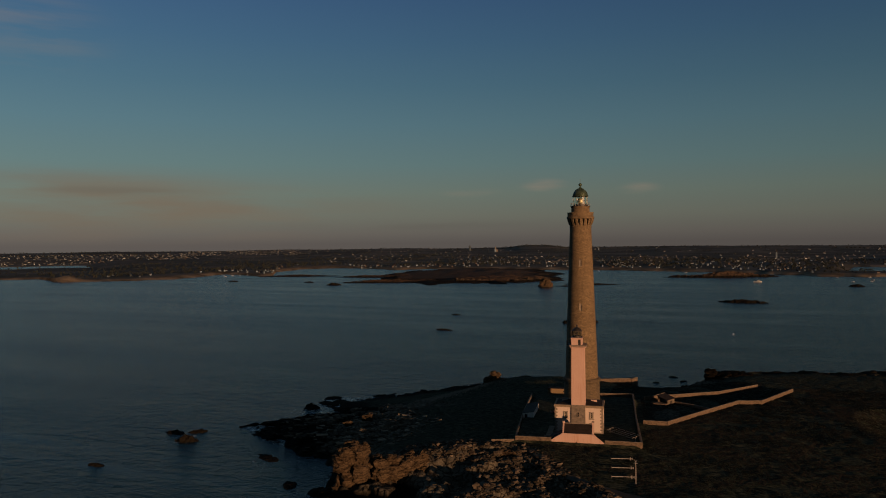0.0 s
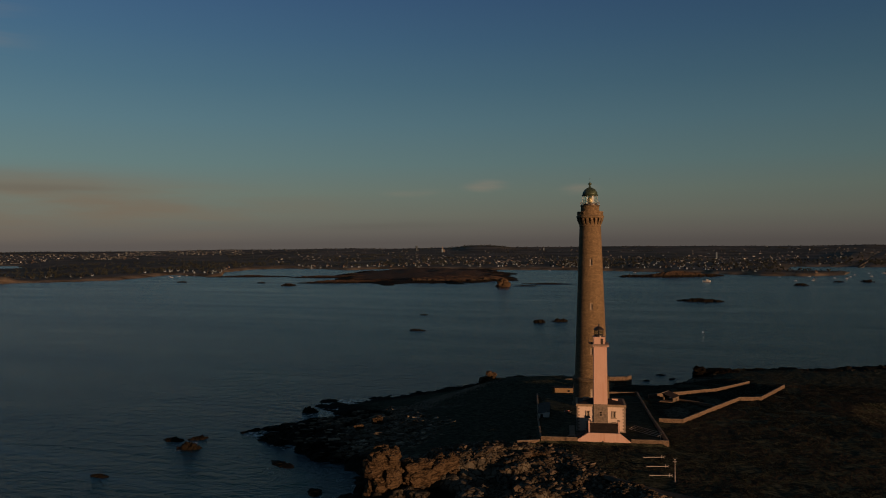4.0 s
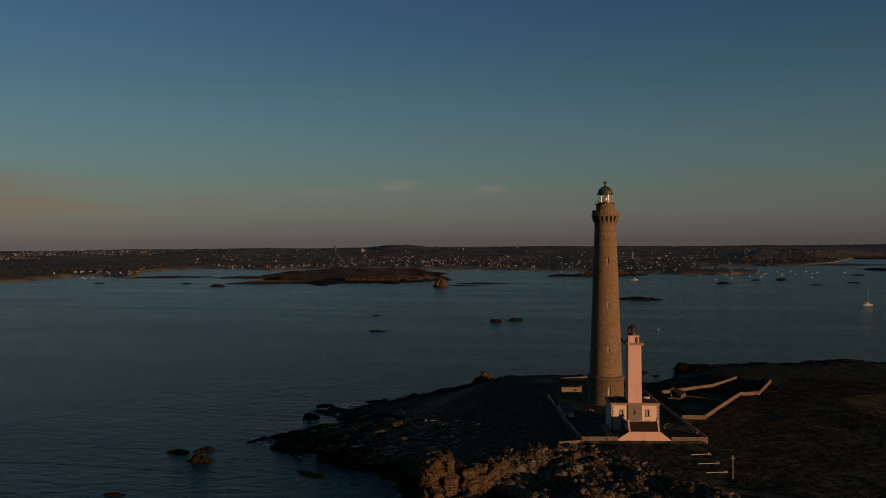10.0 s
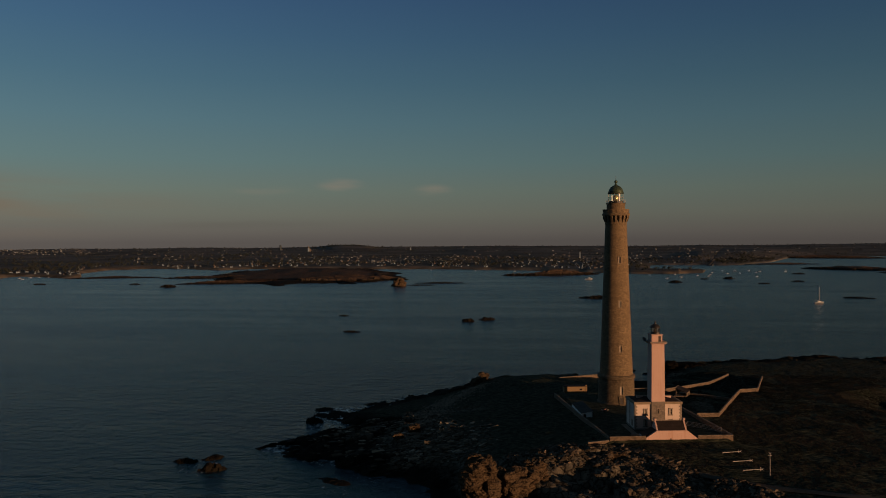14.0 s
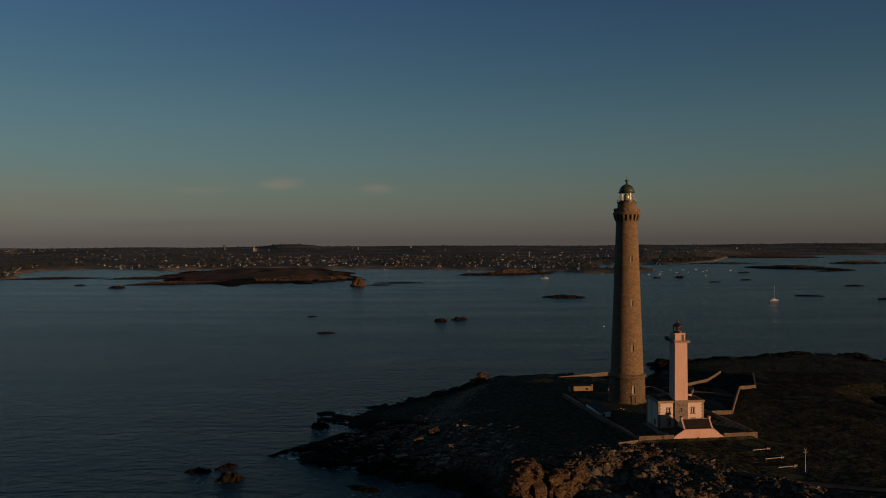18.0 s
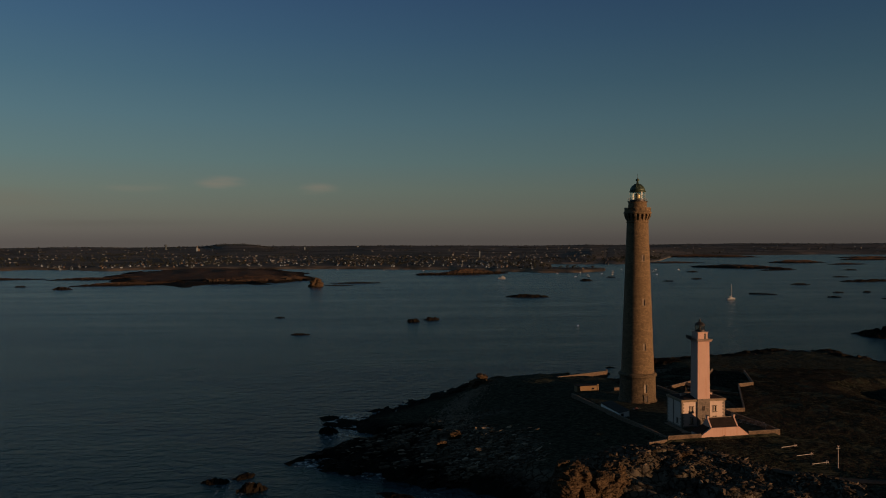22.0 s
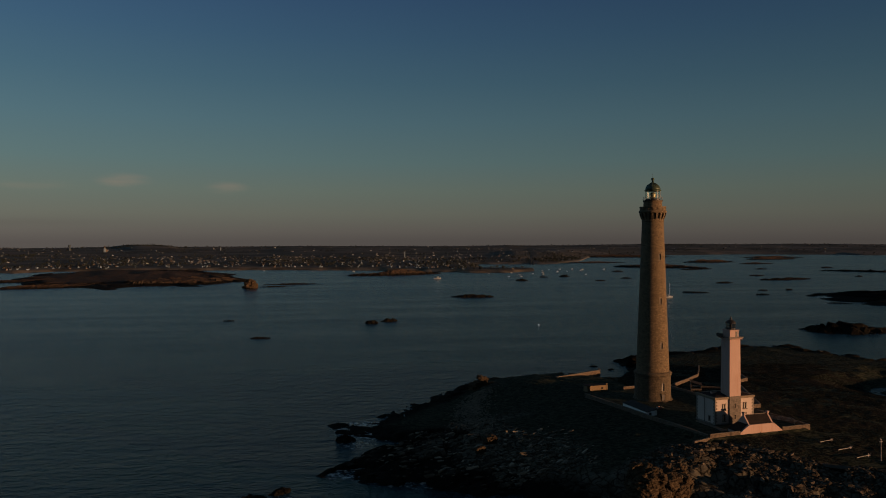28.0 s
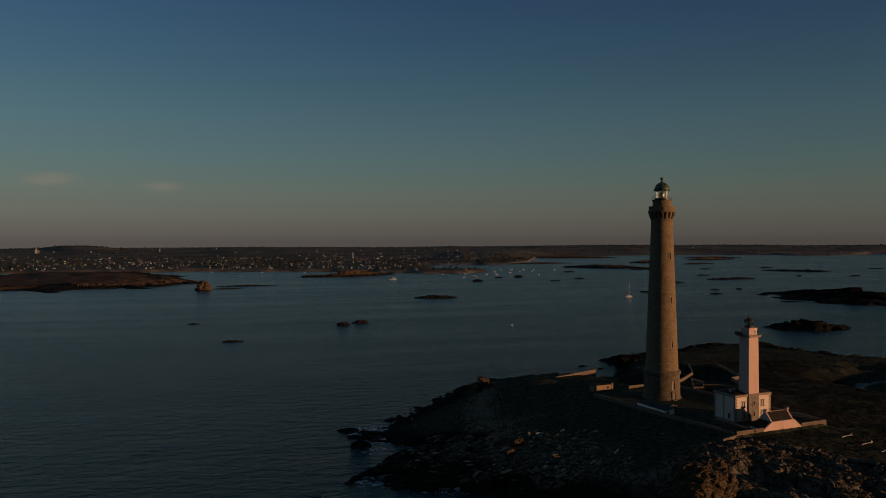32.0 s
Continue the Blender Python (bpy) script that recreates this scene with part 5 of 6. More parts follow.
def stone_wall(name, points, high, thick, label, follow=None):
    """A field wall along points; each run is cut in stretches that follow the ground, with a coping on top."""
    t = thing(name, Matrix.Identity(4), label, "wall")
    for (ax, ay), (bx, by) in zip(points, points[1:]):
        length = math.hypot(bx - ax, by - ay)
        n = max(1, round(length / 3.2))
        for k in range(n):
            p, q = k / n, (k + 1) / n
            x0, y0, x1, y1 = ax + (bx - ax) * p, ay + (by - ay) * p, ax + (bx - ax) * q, ay + (by - ay) * q
            z0, z1 = (ground_at(x0, y0), ground_at(x1, y1)) if follow is None else (follow(x0, y0), follow(x1, y1))
            dx, dy = (bx - ax) / length, (by - ay) / length
            nx, ny = -dy * thick / 2, dx * thick / 2
            j = 0.05 * (random.random() - 0.5)
            h0, h1 = z0 + high + j, z1 + high + j
            bm = bmesh.new()
            v = [bm.verts.new(c) for c in ((x0 - nx, y0 - ny, z0 - 0.9), (x1 - nx, y1 - ny, z1 - 0.9), (x1 + nx, y1 + ny, z1 - 0.9), (x0 + nx, y0 + ny, z0 - 0.9),
                                           (x0 - nx * .85, y0 - ny * .85, h0), (x1 - nx * .85, y1 - ny * .85, h1), (x1 + nx * .85, y1 + ny * .85, h1), (x0 + nx * .85, y0 + ny * .85, h0))]
            for f in ((3, 2, 1, 0), (4, 5, 6, 7), (0, 1, 5, 4), (1, 2, 6, 5), (2, 3, 7, 6), (3, 0, 4, 7)):
                bm.faces.new([v[i] for i in f])
            part("wall_stretch", bm, MAT_RUBBLE, t)
            m = max(1, round(math.hypot(x1 - x0, y1 - y0) / 1.1))
            for i in range(m):
                a, b = i / m + 0.008, (i + 1) / m - 0.008
                bm = bmesh.new()
                o = 0.03 * random.random()
                xa, ya, za, xb, yb, zb = x0 + (x1 - x0) * a, y0 + (y1 - y0) * a, h0 + (h1 - h0) * a, x0 + (x1 - x0) * b, y0 + (y1 - y0) * b, h0 + (h1 - h0) * b
                v = [bm.verts.new(c) for c in ((xa - nx * 1.12, ya - ny * 1.12, za), (xb - nx * 1.12, yb - ny * 1.12, zb), (xb + nx * 1.12, yb + ny * 1.12, zb), (xa + nx * 1.12, ya + ny * 1.12, za),
                                               (xa - nx * .95, ya - ny * .95, za + .15 + o), (xb - nx * .95, yb - ny * .95, zb + .15 + o), (xb + nx * .95, yb + ny * .95, zb + .15 + o), (xa + nx * .95, ya + ny * .95, za + .15 + o))]
                for f in ((3, 2, 1, 0), (4, 5, 6, 7), (0, 1, 5, 4), (1, 2, 6, 5), (2, 3, 7, 6), (3, 0, 4, 7)):
                    bm.faces.new([v[i] for i in f])
                part("coping_stone", bm, MAT_COPING, t)
    return t


def yard_floor(x, y):
    p = HOUSE.inverted() @ Vector((x, y, 0))
    return 9.35 - 0.017 * max(0, p.y)


random.seed(11)
stone_wall("yard_wall", [house_xy(-10.9, -11.5), house_xy(-0.05, -11.3)], 1.2, 0.5, "granite yard wall in front of the keepers' house", lambda x, y: 9.5)
stone_wall("yard_wall", [house_xy(15.65, -11.3), house_xy(26.3, -11.2)], 1.75, 0.5, "granite yard wall in front of the keepers' house", lambda x, y: 8.9)
stone_wall("yard_wall", [house_xy(26.3, -10.9), house_xy(25.2, 22), house_xy(24.6, 63.5)], 1.4, 0.5, "long granite side wall of the yard", lambda x, y: yard_floor(x, y) - 0.2)
stone_wall("yard_wall", [house_xy(24.3, 63.7), house_xy(5.5, 62.2)], 1.4, 0.5, "granite back wall of the yard", lambda x, y: yard_floor(x, y) - 0.2)
stone_wall("yard_wall", [house_xy(-10.9, -11.1), house_xy(-12.8, 17), house_xy(-14.4, 57)], 1.25, 0.5, "long granite side wall of the yard", lambda x, y: yard_floor(x, y) - 0.3)
stone_wall("field_wall", [house_xy(-18, -13.5), house_xy(-11.3, -11.7)], 0.9, 0.6, "short ruined stretch of rubble wall")
stone_wall("garden_wall", [(24.6, -19.8), (32.2, -18.1), (42.8, 7.5), (53.5, 33.0), (61.9, 37.5), (74.8, 73.5)], 1.2, 0.5, "pale granite garden wall zigzagging over the turf")
stone_wall("garden_wall", [(19.5, 24.0), (34.0, 38.0), (46.0, 51.0), (55.0, 66.5), (61.0, 77.5)], 1.2, 0.5, "pale granite garden wall towards the shore")
stone_wall("garden_wall", [(31.2, 21.5), (38.0, 18.0), (44.5, 13.5)], 0.8, 0.5, "low dividing wall inside the garden")
stone_wall("quay_wall", [(-18.5, 58.5), (7.5, 72.0)], 4.6, 0.9, "lit granite quay wall on the north shore", lambda x, y: 2.0)
stone_wall("quay_wall", [(7.5, 72.3), (9.5, 78.0)], 4.4, 0.9, "short return of the quay wall", lambda x, y: 1.8)


def build_lean_to():
    t = thing("lean_to_shed", HOUSE @ pose(-12.7, 18.0, 8.9), "long white lean-to with grey roof against the yard wall", "shed")
    L_, W_ = 15.0, 3.7
    part("wall", prism([(0, -0.5), (W_, -0.5), (W_, 2.5), (0, 1.85)], 0, 0.25), MAT_SHADEWHITE, t, "white end wall")
    part("wall", prism([(0, -0.5), (W_, -0.5), (W_, 2.5), (0, 1.85)], L_ - 0.25, L_), MAT_SHADEWHITE, t)
    part("wall", box(W_ - 0.25, W_, 0.26, L_ - 0.26, -0.5, 2.48), MAT_SHADEWHITE, t)
    part("wall", box(0, 0.25, 0.26, L_ - 0.26, -0.5, 1.85), MAT_SHADEWHITE, t, "white outer wall")
    part("roof", prism([(-0.2, 1.83), (W_ + 0.2, 2.53), (W_ + 0.2, 2.65), (-0.2, 1.95)], -0.2, L_ + 0.2), MAT_DARKROOF, t, "dark tarred roof")
    d = part("door", box(0.7, 1.6, -0.05, 0.0, -0.2, 1.6), MAT_IRON, t, "dark plank door")
    part("door_handle", box(1.42, 1.5, -0.09, -0.05, 0.75, 0.9), MAT_IRON, d)


build_lean_to()


def build_back_shed():
    t = thing("stone_shed", pose(-18.1, 19.9, 8.4, 0, 0, 10), "long low rendered shed lit orange by the low sun", "shed")
    part("wall", box(0, 9.1, 0, 3.0, -1.4, 1.75, 0.04), MAT_SHED, t)
    part("roof", prism([(-0.15, 1.75), (9.25, 1.75), (9.25, 1.9), (-0.15, 1.9)], -0.15, 3.2), MAT_SLATE, t, "thin dark roof edge")
    part("end_pier", box(8.55, 9.2, -0.14, 0.5, -1.4, 2.35, 0.04), MAT_SHED, t)
    w = part("window", box(6.3, 7.2, -0.05, 0.02, 0.3, 0.9), MAT_DARKGLASS, t)
    part("sill", box(6.2, 7.3, -0.12, -0.05, 0.18, 0.3), MAT_TRIM, w)


build_back_shed()


def build_garden_hut():
    t = thing("stone_hut", pose(28.1, 19.8, 7.8, 0, 0, -25), "small granite hut with a lean-to slate roof in the garden", "hut")
    side = [(-2.15, -0.8), (2.15, -0.8), (2.15, 1.65), (-2.15, 2.85)]
    for y in (-2.4, 2.8):
        part("gable", prism(side, 0, 0.4), MAT_RUBBLE, t).matrix_local = pose(0, y, 0, 90)
    part("wall", box(-2.15, -1.75, -2.39, 2.39, -0.8, 2.7, 0.03), MAT_RUBBLE, t)
    # sun-facing wall in a paler stone, its brightness put into the colour
    low = part("wall", box(1.75, 2.152, -2.39, 2.39, -0.8, 1.64, 0.03), MAT_COPING, t)
    part("door", box(2.152, 2.2, -0.5, 0.4, -0.6, 1.1), MAT_IRON, low)
    slope = math.hypot(4.7, 1.31)
    part("roof_slope", box(0, slope, -2.95, 2.95, 0.0, 0.13, 0.02), MAT_SLATE, t).matrix_local = pose(-2.35, 0, 2.94, 0, math.degrees(math.atan2(1.31, 4.7)))
    part("ridge", tube((-2.32, -2.95, 3.06), (-2.32, 2.95, 3.06), 0.1, 6), MAT_TRIM, t)


build_garden_hut()


def build_masts():
    def mast(m, label):
        t = thing("mast", m, label, "mast", "white masts on the turf")
        part("pole", lathe([(0.11, 0), (0.08, 5.9)], 10), MAT_MAST, t)
        part("foot_plate", box(-0.3, 0.3, -0.3, 0.3, -0.05, 0.06), MAT_IRON, t)
        for s in (-1, 1):
            part("fork", tube((0, 0, 5.6), (s * 0.32, 0, 6.15), 0.05, 6), MAT_MAST, t)
        part("cross_arm", box(-0.5, 0.5, -0.07, 0.07, 5.2, 5.34), MAT_MAST, t)
        return t
    mast(pose(30.0, -77.5, ground_at(30, -77.5)), "white forked mast standing upright in the turf")
    for (ax, ay), (bx, by) in (((21.4, -63.9), (27.5, -61.9)), ((22.5, -70.1), (28.5, -68.4)), ((23.5, -76.0), (29.5, -74.3))):
        z = max(ground_at(ax, ay), ground_at(bx, by)) + 0.42
        turn = math.degrees(math.atan2(by - ay, bx - ax))
        mast(pose(ax, ay, z, 0, 90, turn), "white forked mast lying on the turf")


build_masts()


def build_track():
    """A worn track over the turf and rocks to the south-east."""
    pts = [(10, -76.5), (18, -80.2), (27.8, -85.4), (34.8, -88.6), (41, -91.5), (54, -96)]
    xs = np.concatenate([np.linspace(a[0], b[0], 12, endpoint=False) for a, b in zip(pts, pts[1:])])
    ys = np.concatenate([np.linspace(a[1], b[1], 12, endpoint=False) for a, b in zip(pts, pts[1:])])
    verts, faces = [], []
    for k, (x, y) in enumerate(zip(xs, ys)):
        for s in (-1.2, -0.4, 0.4, 1.2):
            verts.append((x + 0.35 * s, y + s, float(island_height(np.array([x + 0.35 * s]), np.array([y + s]), False)[0]) + 0.42 - 0.1 * abs(s)))
        if k:
            b = 4 * k
            faces += [(b - 4 + i, b - 3 + i, b + 1 + i, b + i) for i in range(3)]
    tagged(mesh_ob("path", verts, faces, MAT_PATH), "pale worn track running along the top of the boulders", "path", kind="structure")


build_track()


# ---------------------------------------------------------------- by the house door
def build_paving():
    t = thing("paving", HOUSE @ pose(0, 0, 9.72), "pale granite paving slabs along the house wall", "paving")
    random.seed(31)
    for k in range(9):
        w = -4.9 + 1.3 * k
        part("slab", box(-2.3 + random.uniform(-0.06, 0.06), -0.6, w, w + 1.22, -0.2, 0.10, 0.02), MAT_COPING, t)
    for k in range(3):
        part("slab", box(-2.9 + 0.98 * k, -1.98 + 0.98 * k, -6.4, -5.05, -0.2, 0.10, 0.02), MAT_COPING, t)


def build_handcart():
    t = thing("handcart", pose(-6.3, -18.3, 9.35, 0, 0, 20), "small faded red handcart standing in the yard", "handcart")
    red = surface("faded_red_paint", (0.26, 0.10, 0.08), (0.40, 0.17, 0.13), 1.0, 5, 0.6, 0.2, 0.01)
    part("tray", box(-0.9, 0.9, -0.5, 0.5, 0.45, 0.52, 0.01), red, t)
    for y in (-0.5, 0.46):
        part("side_board", box(-0.9, 0.9, y, y + 0.04, 0.52, 0.85), red, t)
    part("end_board", box(-0.9, -0.86, -0.46, 0.46, 0.52, 0.85), MAT_PALE, t, "pale end board")
    for s in (-1, 1):
        wheel = part("wheel", tube((0, s * 0.56, 0.32), (0, s * 0.64, 0.32), 0.32, 16), MAT_IRON, t)
        part("hub", tube((0, s * 0.55, 0.32), (0, s * 0.67, 0.32), 0.07, 8), MAT_PALE, wheel)
        part("shaft", tube((0.9, s * 0.35, 0.5), (1.7, s * 0.3, 0.62), 0.03, 6), MAT_PALE, t)
    part("axle", tube((0, -0.6, 0.32), (0, 0.6, 0.32), 0.03, 6), MAT_IRON, t)
    part("rest", tube((0.8, 0, 0), (0.8, 0, 0.46), 0.03, 6), MAT_IRON, t)


build_paving()
build_handcart()


# ---------------------------------------------------------------- crags, boulders, turf
def hull_points(seed, count=26, boxy=0.5):
    """A rough convex lump about one metre from its middle: corners and faces."""
    rnd = random.Random(seed)
    bm = bmesh.new()
    for _ in range(count):
        v = Vector([rnd.uniform(-1, 1) for _ in range(3)])
        m = boxy * max(abs(c) for c in v) + (1 - boxy) * v.length
        bm.verts.new(v / m * rnd.uniform(0.85, 1.0))
    res = bmesh.ops.convex_hull(bm, input=bm.verts[:])
    bmesh.ops.delete(bm, geom=[g for g in res["geom_interior"] if isinstance(g, bmesh.types.BMVert)], context="VERTS")
    bmesh.ops.dissolve_limit(bm, angle_limit=radians(11), verts=bm.verts[:], edges=bm.edges[:])
    bmesh.ops.recalc_face_normals(bm, faces=bm.faces)
    bm.verts.index_update()
    out = np.array([v.co for v in bm.verts]), [tuple(v.index for v in f.verts) for f in bm.faces]
    bm.free()
    return out


LUMPS = [hull_points(300 + k) for k in range(16)]


def crag(name, cx, cy, a, b, z0, tops, turn, dip, seed, label, material=None, block=(2.3, 1.9, 0.85), voxel=0.2, bed=None):
    """A weathered granite crag 2a by 2b grown together from faceted lumps that lie along its dip; tops: its height at even steps along it."""
    rng = np.random.default_rng(seed)
    verts, faces = [], []
    lu, lv, lz = block
    for u0 in np.arange(-a, a + 0.1, lu * 0.8):
        for v0 in np.arange(-b, b + 0.1, lv * 0.85):
            top = float(np.interp((u0 + a) / (2 * a), np.linspace(0, 1, len(tops)), tops)) - z0
            for z in np.arange(-0.5, top, lz * 0.9):
                u, v = u0 + rng.normal(0, 0.2) * lu, v0 + rng.normal(0, 0.2) * lv
                draw = 1.06 - 0.14 * z / max(top, 0.1)
                size = rng.uniform(0.75, 1.3)
                high = lz * 0.8 * size
                if (abs(u) / (a * draw)) ** 5 + (abs(v) / (b * draw)) ** 5 > 1:
                    continue
                zc = min(z + rng.normal(0, 0.15) * lz, top - 0.55 * high - 0.8 * (abs(v) / b) ** 4)
                co, fs = LUMPS[rng.integers(len(LUMPS))]
                m = np.array(pose(u, v, zc, rng.normal(0, 7), -dip + rng.normal(0, 6), rng.normal(0, 16)) @ pose(0, 0, 0, 0, 0, 180 * rng.integers(2)))
                k = len(verts)
                verts += ((co * (lu * 0.78 * size, lv * 0.8 * size, high)) @ m[:3, :3].T + m[:3, 3]).tolist()
                faces += [tuple(k + i for i in f) for f in fs]
    ob = mesh_ob(name, verts, faces, material or MAT_CLIFF)
    fuse = ob.modifiers.new("fuse", "REMESH")
    fuse.mode, fuse.voxel_size = "VOXEL", voxel
    bpy.context.view_layer.update()
    me = bpy.data.meshes.new_from_object(ob.evaluated_get(bpy.context.evaluated_depsgraph_get()))
    ob.modifiers.clear()
    old, ob.data = ob.data, me
    bpy.data.meshes.remove(old)
    # ledges: every bed is cut into blocks that stand out more or less
    n = len(me.vertices)
    co, no = np.empty(n * 3), np.empty(n * 3)
    me.vertices.foreach_get("co", co)
    me.vertices.foreach_get("normal", no)
    co, no = co.reshape(-1, 3), no.reshape(-1, 3)
    u, v, z = co.T
    c, s = math.cos(radians(dip)), math.sin(radians(dip))
    size = bed or lz * 0.3
    bedz = (z * c - u * s + 0.7 * (fbm(u / 3 + seed, v / 3, 3, seed) - 0.5)) / size
    course = np.floor(bedz)
    along = (u * c + z * s + 0.8 * v) / (lu * 1.0) + 5 * hash2(course, course * 0, seed)
    cell = np.floor(along)
    edge = np.minimum(np.minimum(bedz - course, 1 - bedz + course) * 1.6, np.minimum(along - cell, 1 - along + cell) * 3)
    out = size * (0.8 * (hash2(course, cell, seed + 1) - 0.5) - 0.3 * (1 - np.clip(edge * 4, 0, 1))) + 0.35 * (fbm(u * 1.3 + z, v * 1.3 - z, 3, seed + 2) - 0.5)
    if bed:
        out = out + 0.8 * (fbm(u * 0.42 + 0.5 * z, v * 0.42 - 0.6 * z, 3, seed + 6) - 0.5)
    me.vertices.foreach_set("co", (co + no * out[:, None]).ravel())
    me.update()
    me.shade_flat()
    ob.matrix_world = pose(cx, cy, z0, 0, 0, turn)
    return tagged(ob, label, "crag")


crag("crag", -45.2, -91.2, 3.9, 3.8, 0.0, (12.6, 13.5, 13.5, 13.2, 12.2), 18, 7, 8, "tall weathered granite crag lit orange by the low sun", block=(2.6, 2.4, 2.8), bed=0.55)
crag("crag", -34.1, -84.3, 8.0, 3.0, 0.3, (10.4, 9.7, 9.1, 8.9, 9.4, 9.3), 45, 17, 5, "jointed granite cliff lit orange by the low sun", block=(3.0, 2.2, 2.3), bed=0.55)
crag("crag", -229, 828, 9, 6.5, 0.0, (3.0, 8.5, 13.0, 9.0, 3.5), 0, 5, 61, "tall stump of granite standing in the sea", block=(5.0, 4.5, 4.0), voxel=0.6)
crag("crag", -28.9, -66.8, 3.9, 1.6, 5.0, (9.0, 9.5, 9.3, 9.4), 14, 8, 11, "ledge of squared granite blocks at the top of the rocks", block=(2.2, 1.6, 1.1))
crag("crag", -70.7, -36.4, 1.7, 1.4, 3.0, (7.4, 8.0, 7.6), 15, 12, 13, "sunlit granite outcrop above the dark ledges", block=(1.2, 1.0, 0.7))
crag("crag", -75.2, -42.4, 1.2, 1.0, 2.0, (6.2, 6.3), 40, 10, 15, "low granite outcrop on the west ledges", block=(1.2, 1.0, 0.7))
crag("crag", -52.9, 56.0, 1.8, 1.6, 2.4, (7.8, 8.7, 8.0), 10, 6, 17, "stack of granite blocks on the west shore", block=(1.9, 1.5, 1.0))
crag("crag", -54.0, 55.4, 4.2, 2.4, 1.6, (5.0, 6.6, 6.4, 5.6), 0, 6, 19, "broad dark rock pile under the granite stack", block=(1.9, 1.5, 0.9))
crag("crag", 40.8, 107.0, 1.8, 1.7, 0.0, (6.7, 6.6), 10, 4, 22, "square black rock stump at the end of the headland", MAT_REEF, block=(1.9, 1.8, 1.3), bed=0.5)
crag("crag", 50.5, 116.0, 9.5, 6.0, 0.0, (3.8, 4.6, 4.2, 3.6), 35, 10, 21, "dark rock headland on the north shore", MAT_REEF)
crag("crag", -9.5, -66.0, 3.0, 1.8, 5.0, (8.6, 9.0, 8.7), -12, 10, 23, "ledge of squared granite blocks among the boulders", block=(1.9, 1.5, 0.9))
crag("crag", -17.5, -64.5, 3.4, 1.8, 5.0, (8.9, 9.3, 9.0), 6, 9, 25, "ledge of squared granite blocks among the boulders", block=(2.0, 1.6, 0.9))


def boulder_mesh(seed, name="boulder"):
    rnd = random.Random(seed)
    bm = bmesh.new()
    sx, sy, sz = rnd.uniform(0.8, 1.3), rnd.uniform(0.6, 1.0), rnd.uniform(0.28, 0.62)
    for _ in range(14):
        v = Vector([rnd.uniform(-1, 1) for _ in range(3)])
        m = 0.88 * max(abs(c) for c in v) + 0.12 * v.length
        v = v / m * rnd.uniform(0.8, 1.0)
        bm.verts.new((v.x * sx, v.y * sy, v.z * sz))
    res = bmesh.ops.convex_hull(bm, input=bm.verts[:])
    bmesh.ops.delete(bm, geom=[g for g in res["geom_interior"] if isinstance(g, bmesh.types.BMVert)], context="VERTS")
    bmesh.ops.dissolve_limit(bm, angle_limit=radians(14), verts=bm.verts[:], edges=bm.edges[:])
    bmesh.ops.recalc_face_normals(bm, faces=bm.faces)
    me = bpy.data.meshes.new(name)
    bm.to_mesh(me)
    bm.free()
    me.materials.append(MAT_ROCK)
    return me


BOULDERS = [boulder_mesh(100 + k) for k in range(14)]


def scatter_boulders():
    rnd = random.Random(5)
    field = thing("boulder_field", pose(0, -75, 6), "tumbled field of angular granite boulders below the yard", "boulders")
    near, rest = [], []

    def put(x, y, size, store, sink=0.40):
        z = float(island_height(np.array([x]), np.array([y]))[0])
        if z < -0.4 or (x < -20 and y < -77) or (x < -16 and y < -76 and rnd.random() < 0.7):
            return
        store.append((x, y, z + size * (0.35 - sink), size, rnd.uniform(0, 360), rnd.gauss(0, 7), rnd.gauss(0, 7), rnd.randrange(len(BOULDERS))))

    while len(near) < 300:
        x, y = rnd.uniform(-30, 28), rnd.uniform(-98, -57)
        if y < -57.5 - 0.9 * max(0, x + 6) - 0.6 * max(0, -22 - x):
            put(x, y, rnd.choice((0.5, 0.55, 0.65, 0.8, 0.95, 1.3)) * rnd.uniform(0.8, 1.2), near)
    for n, x0, x1, y0, y1, lo, hi in ((1800, -32, 34, -106, -56, 0.4, 0.75), (8000, -40, 40, -108, -55, 0.2, 0.5), (420, -118, -52, 0, 70, 0.25, 0.7),
                                      (380, 30, 200, 100, 176, 0.4, 1.1), (160, -14, 40, 60, 110, 0.3, 0.9)):
        xs, ys = np.array([rnd.uniform(x0, x1) for _ in range(n)]), np.array([rnd.uniform(y0, y1) for _ in range(n)])
        d = shore_distance(xs, ys)
        m = rock_mask(xs, ys, d)
        for x, y, dd, mm in zip(xs, ys, d, m):
            if dd > -5 and rnd.random() < mm:
                put(float(x), float(y), rnd.uniform(lo, hi) * rnd.choice((0.7, 1, 1, 1.4)), rest)
    for x, y, z, s, a, b, c, k in near:
        ob = new("boulder", BOULDERS[k])
        ob.parent = field
        ob.matrix_local = pose(x, y + 75, z - 6, b, c, a) @ Matrix.Diagonal((s, s, s, 1))
    verts, faces, base = [], [], 0
    data = [(np.array([v.co for v in me.vertices]), [tuple(p.vertices) for p in me.polygons]) for me in BOULDERS]
    for x, y, z, s, a, b, c, k in rest:
        co, fs = data[k]
        m = np.array(pose(x, y, z, b, c, a))
        p = (co * s) @ m[:3, :3].T + m[:3, 3]
        verts += p.tolist()
        faces += [tuple(i + base for i in f) for f in fs]
        base += len(co)
    tagged(mesh_ob("rock_debris", verts, faces, MAT_DEBRIS), "countless angular granite stones strewn along ledges and shore", "rocks", kind="stuff")


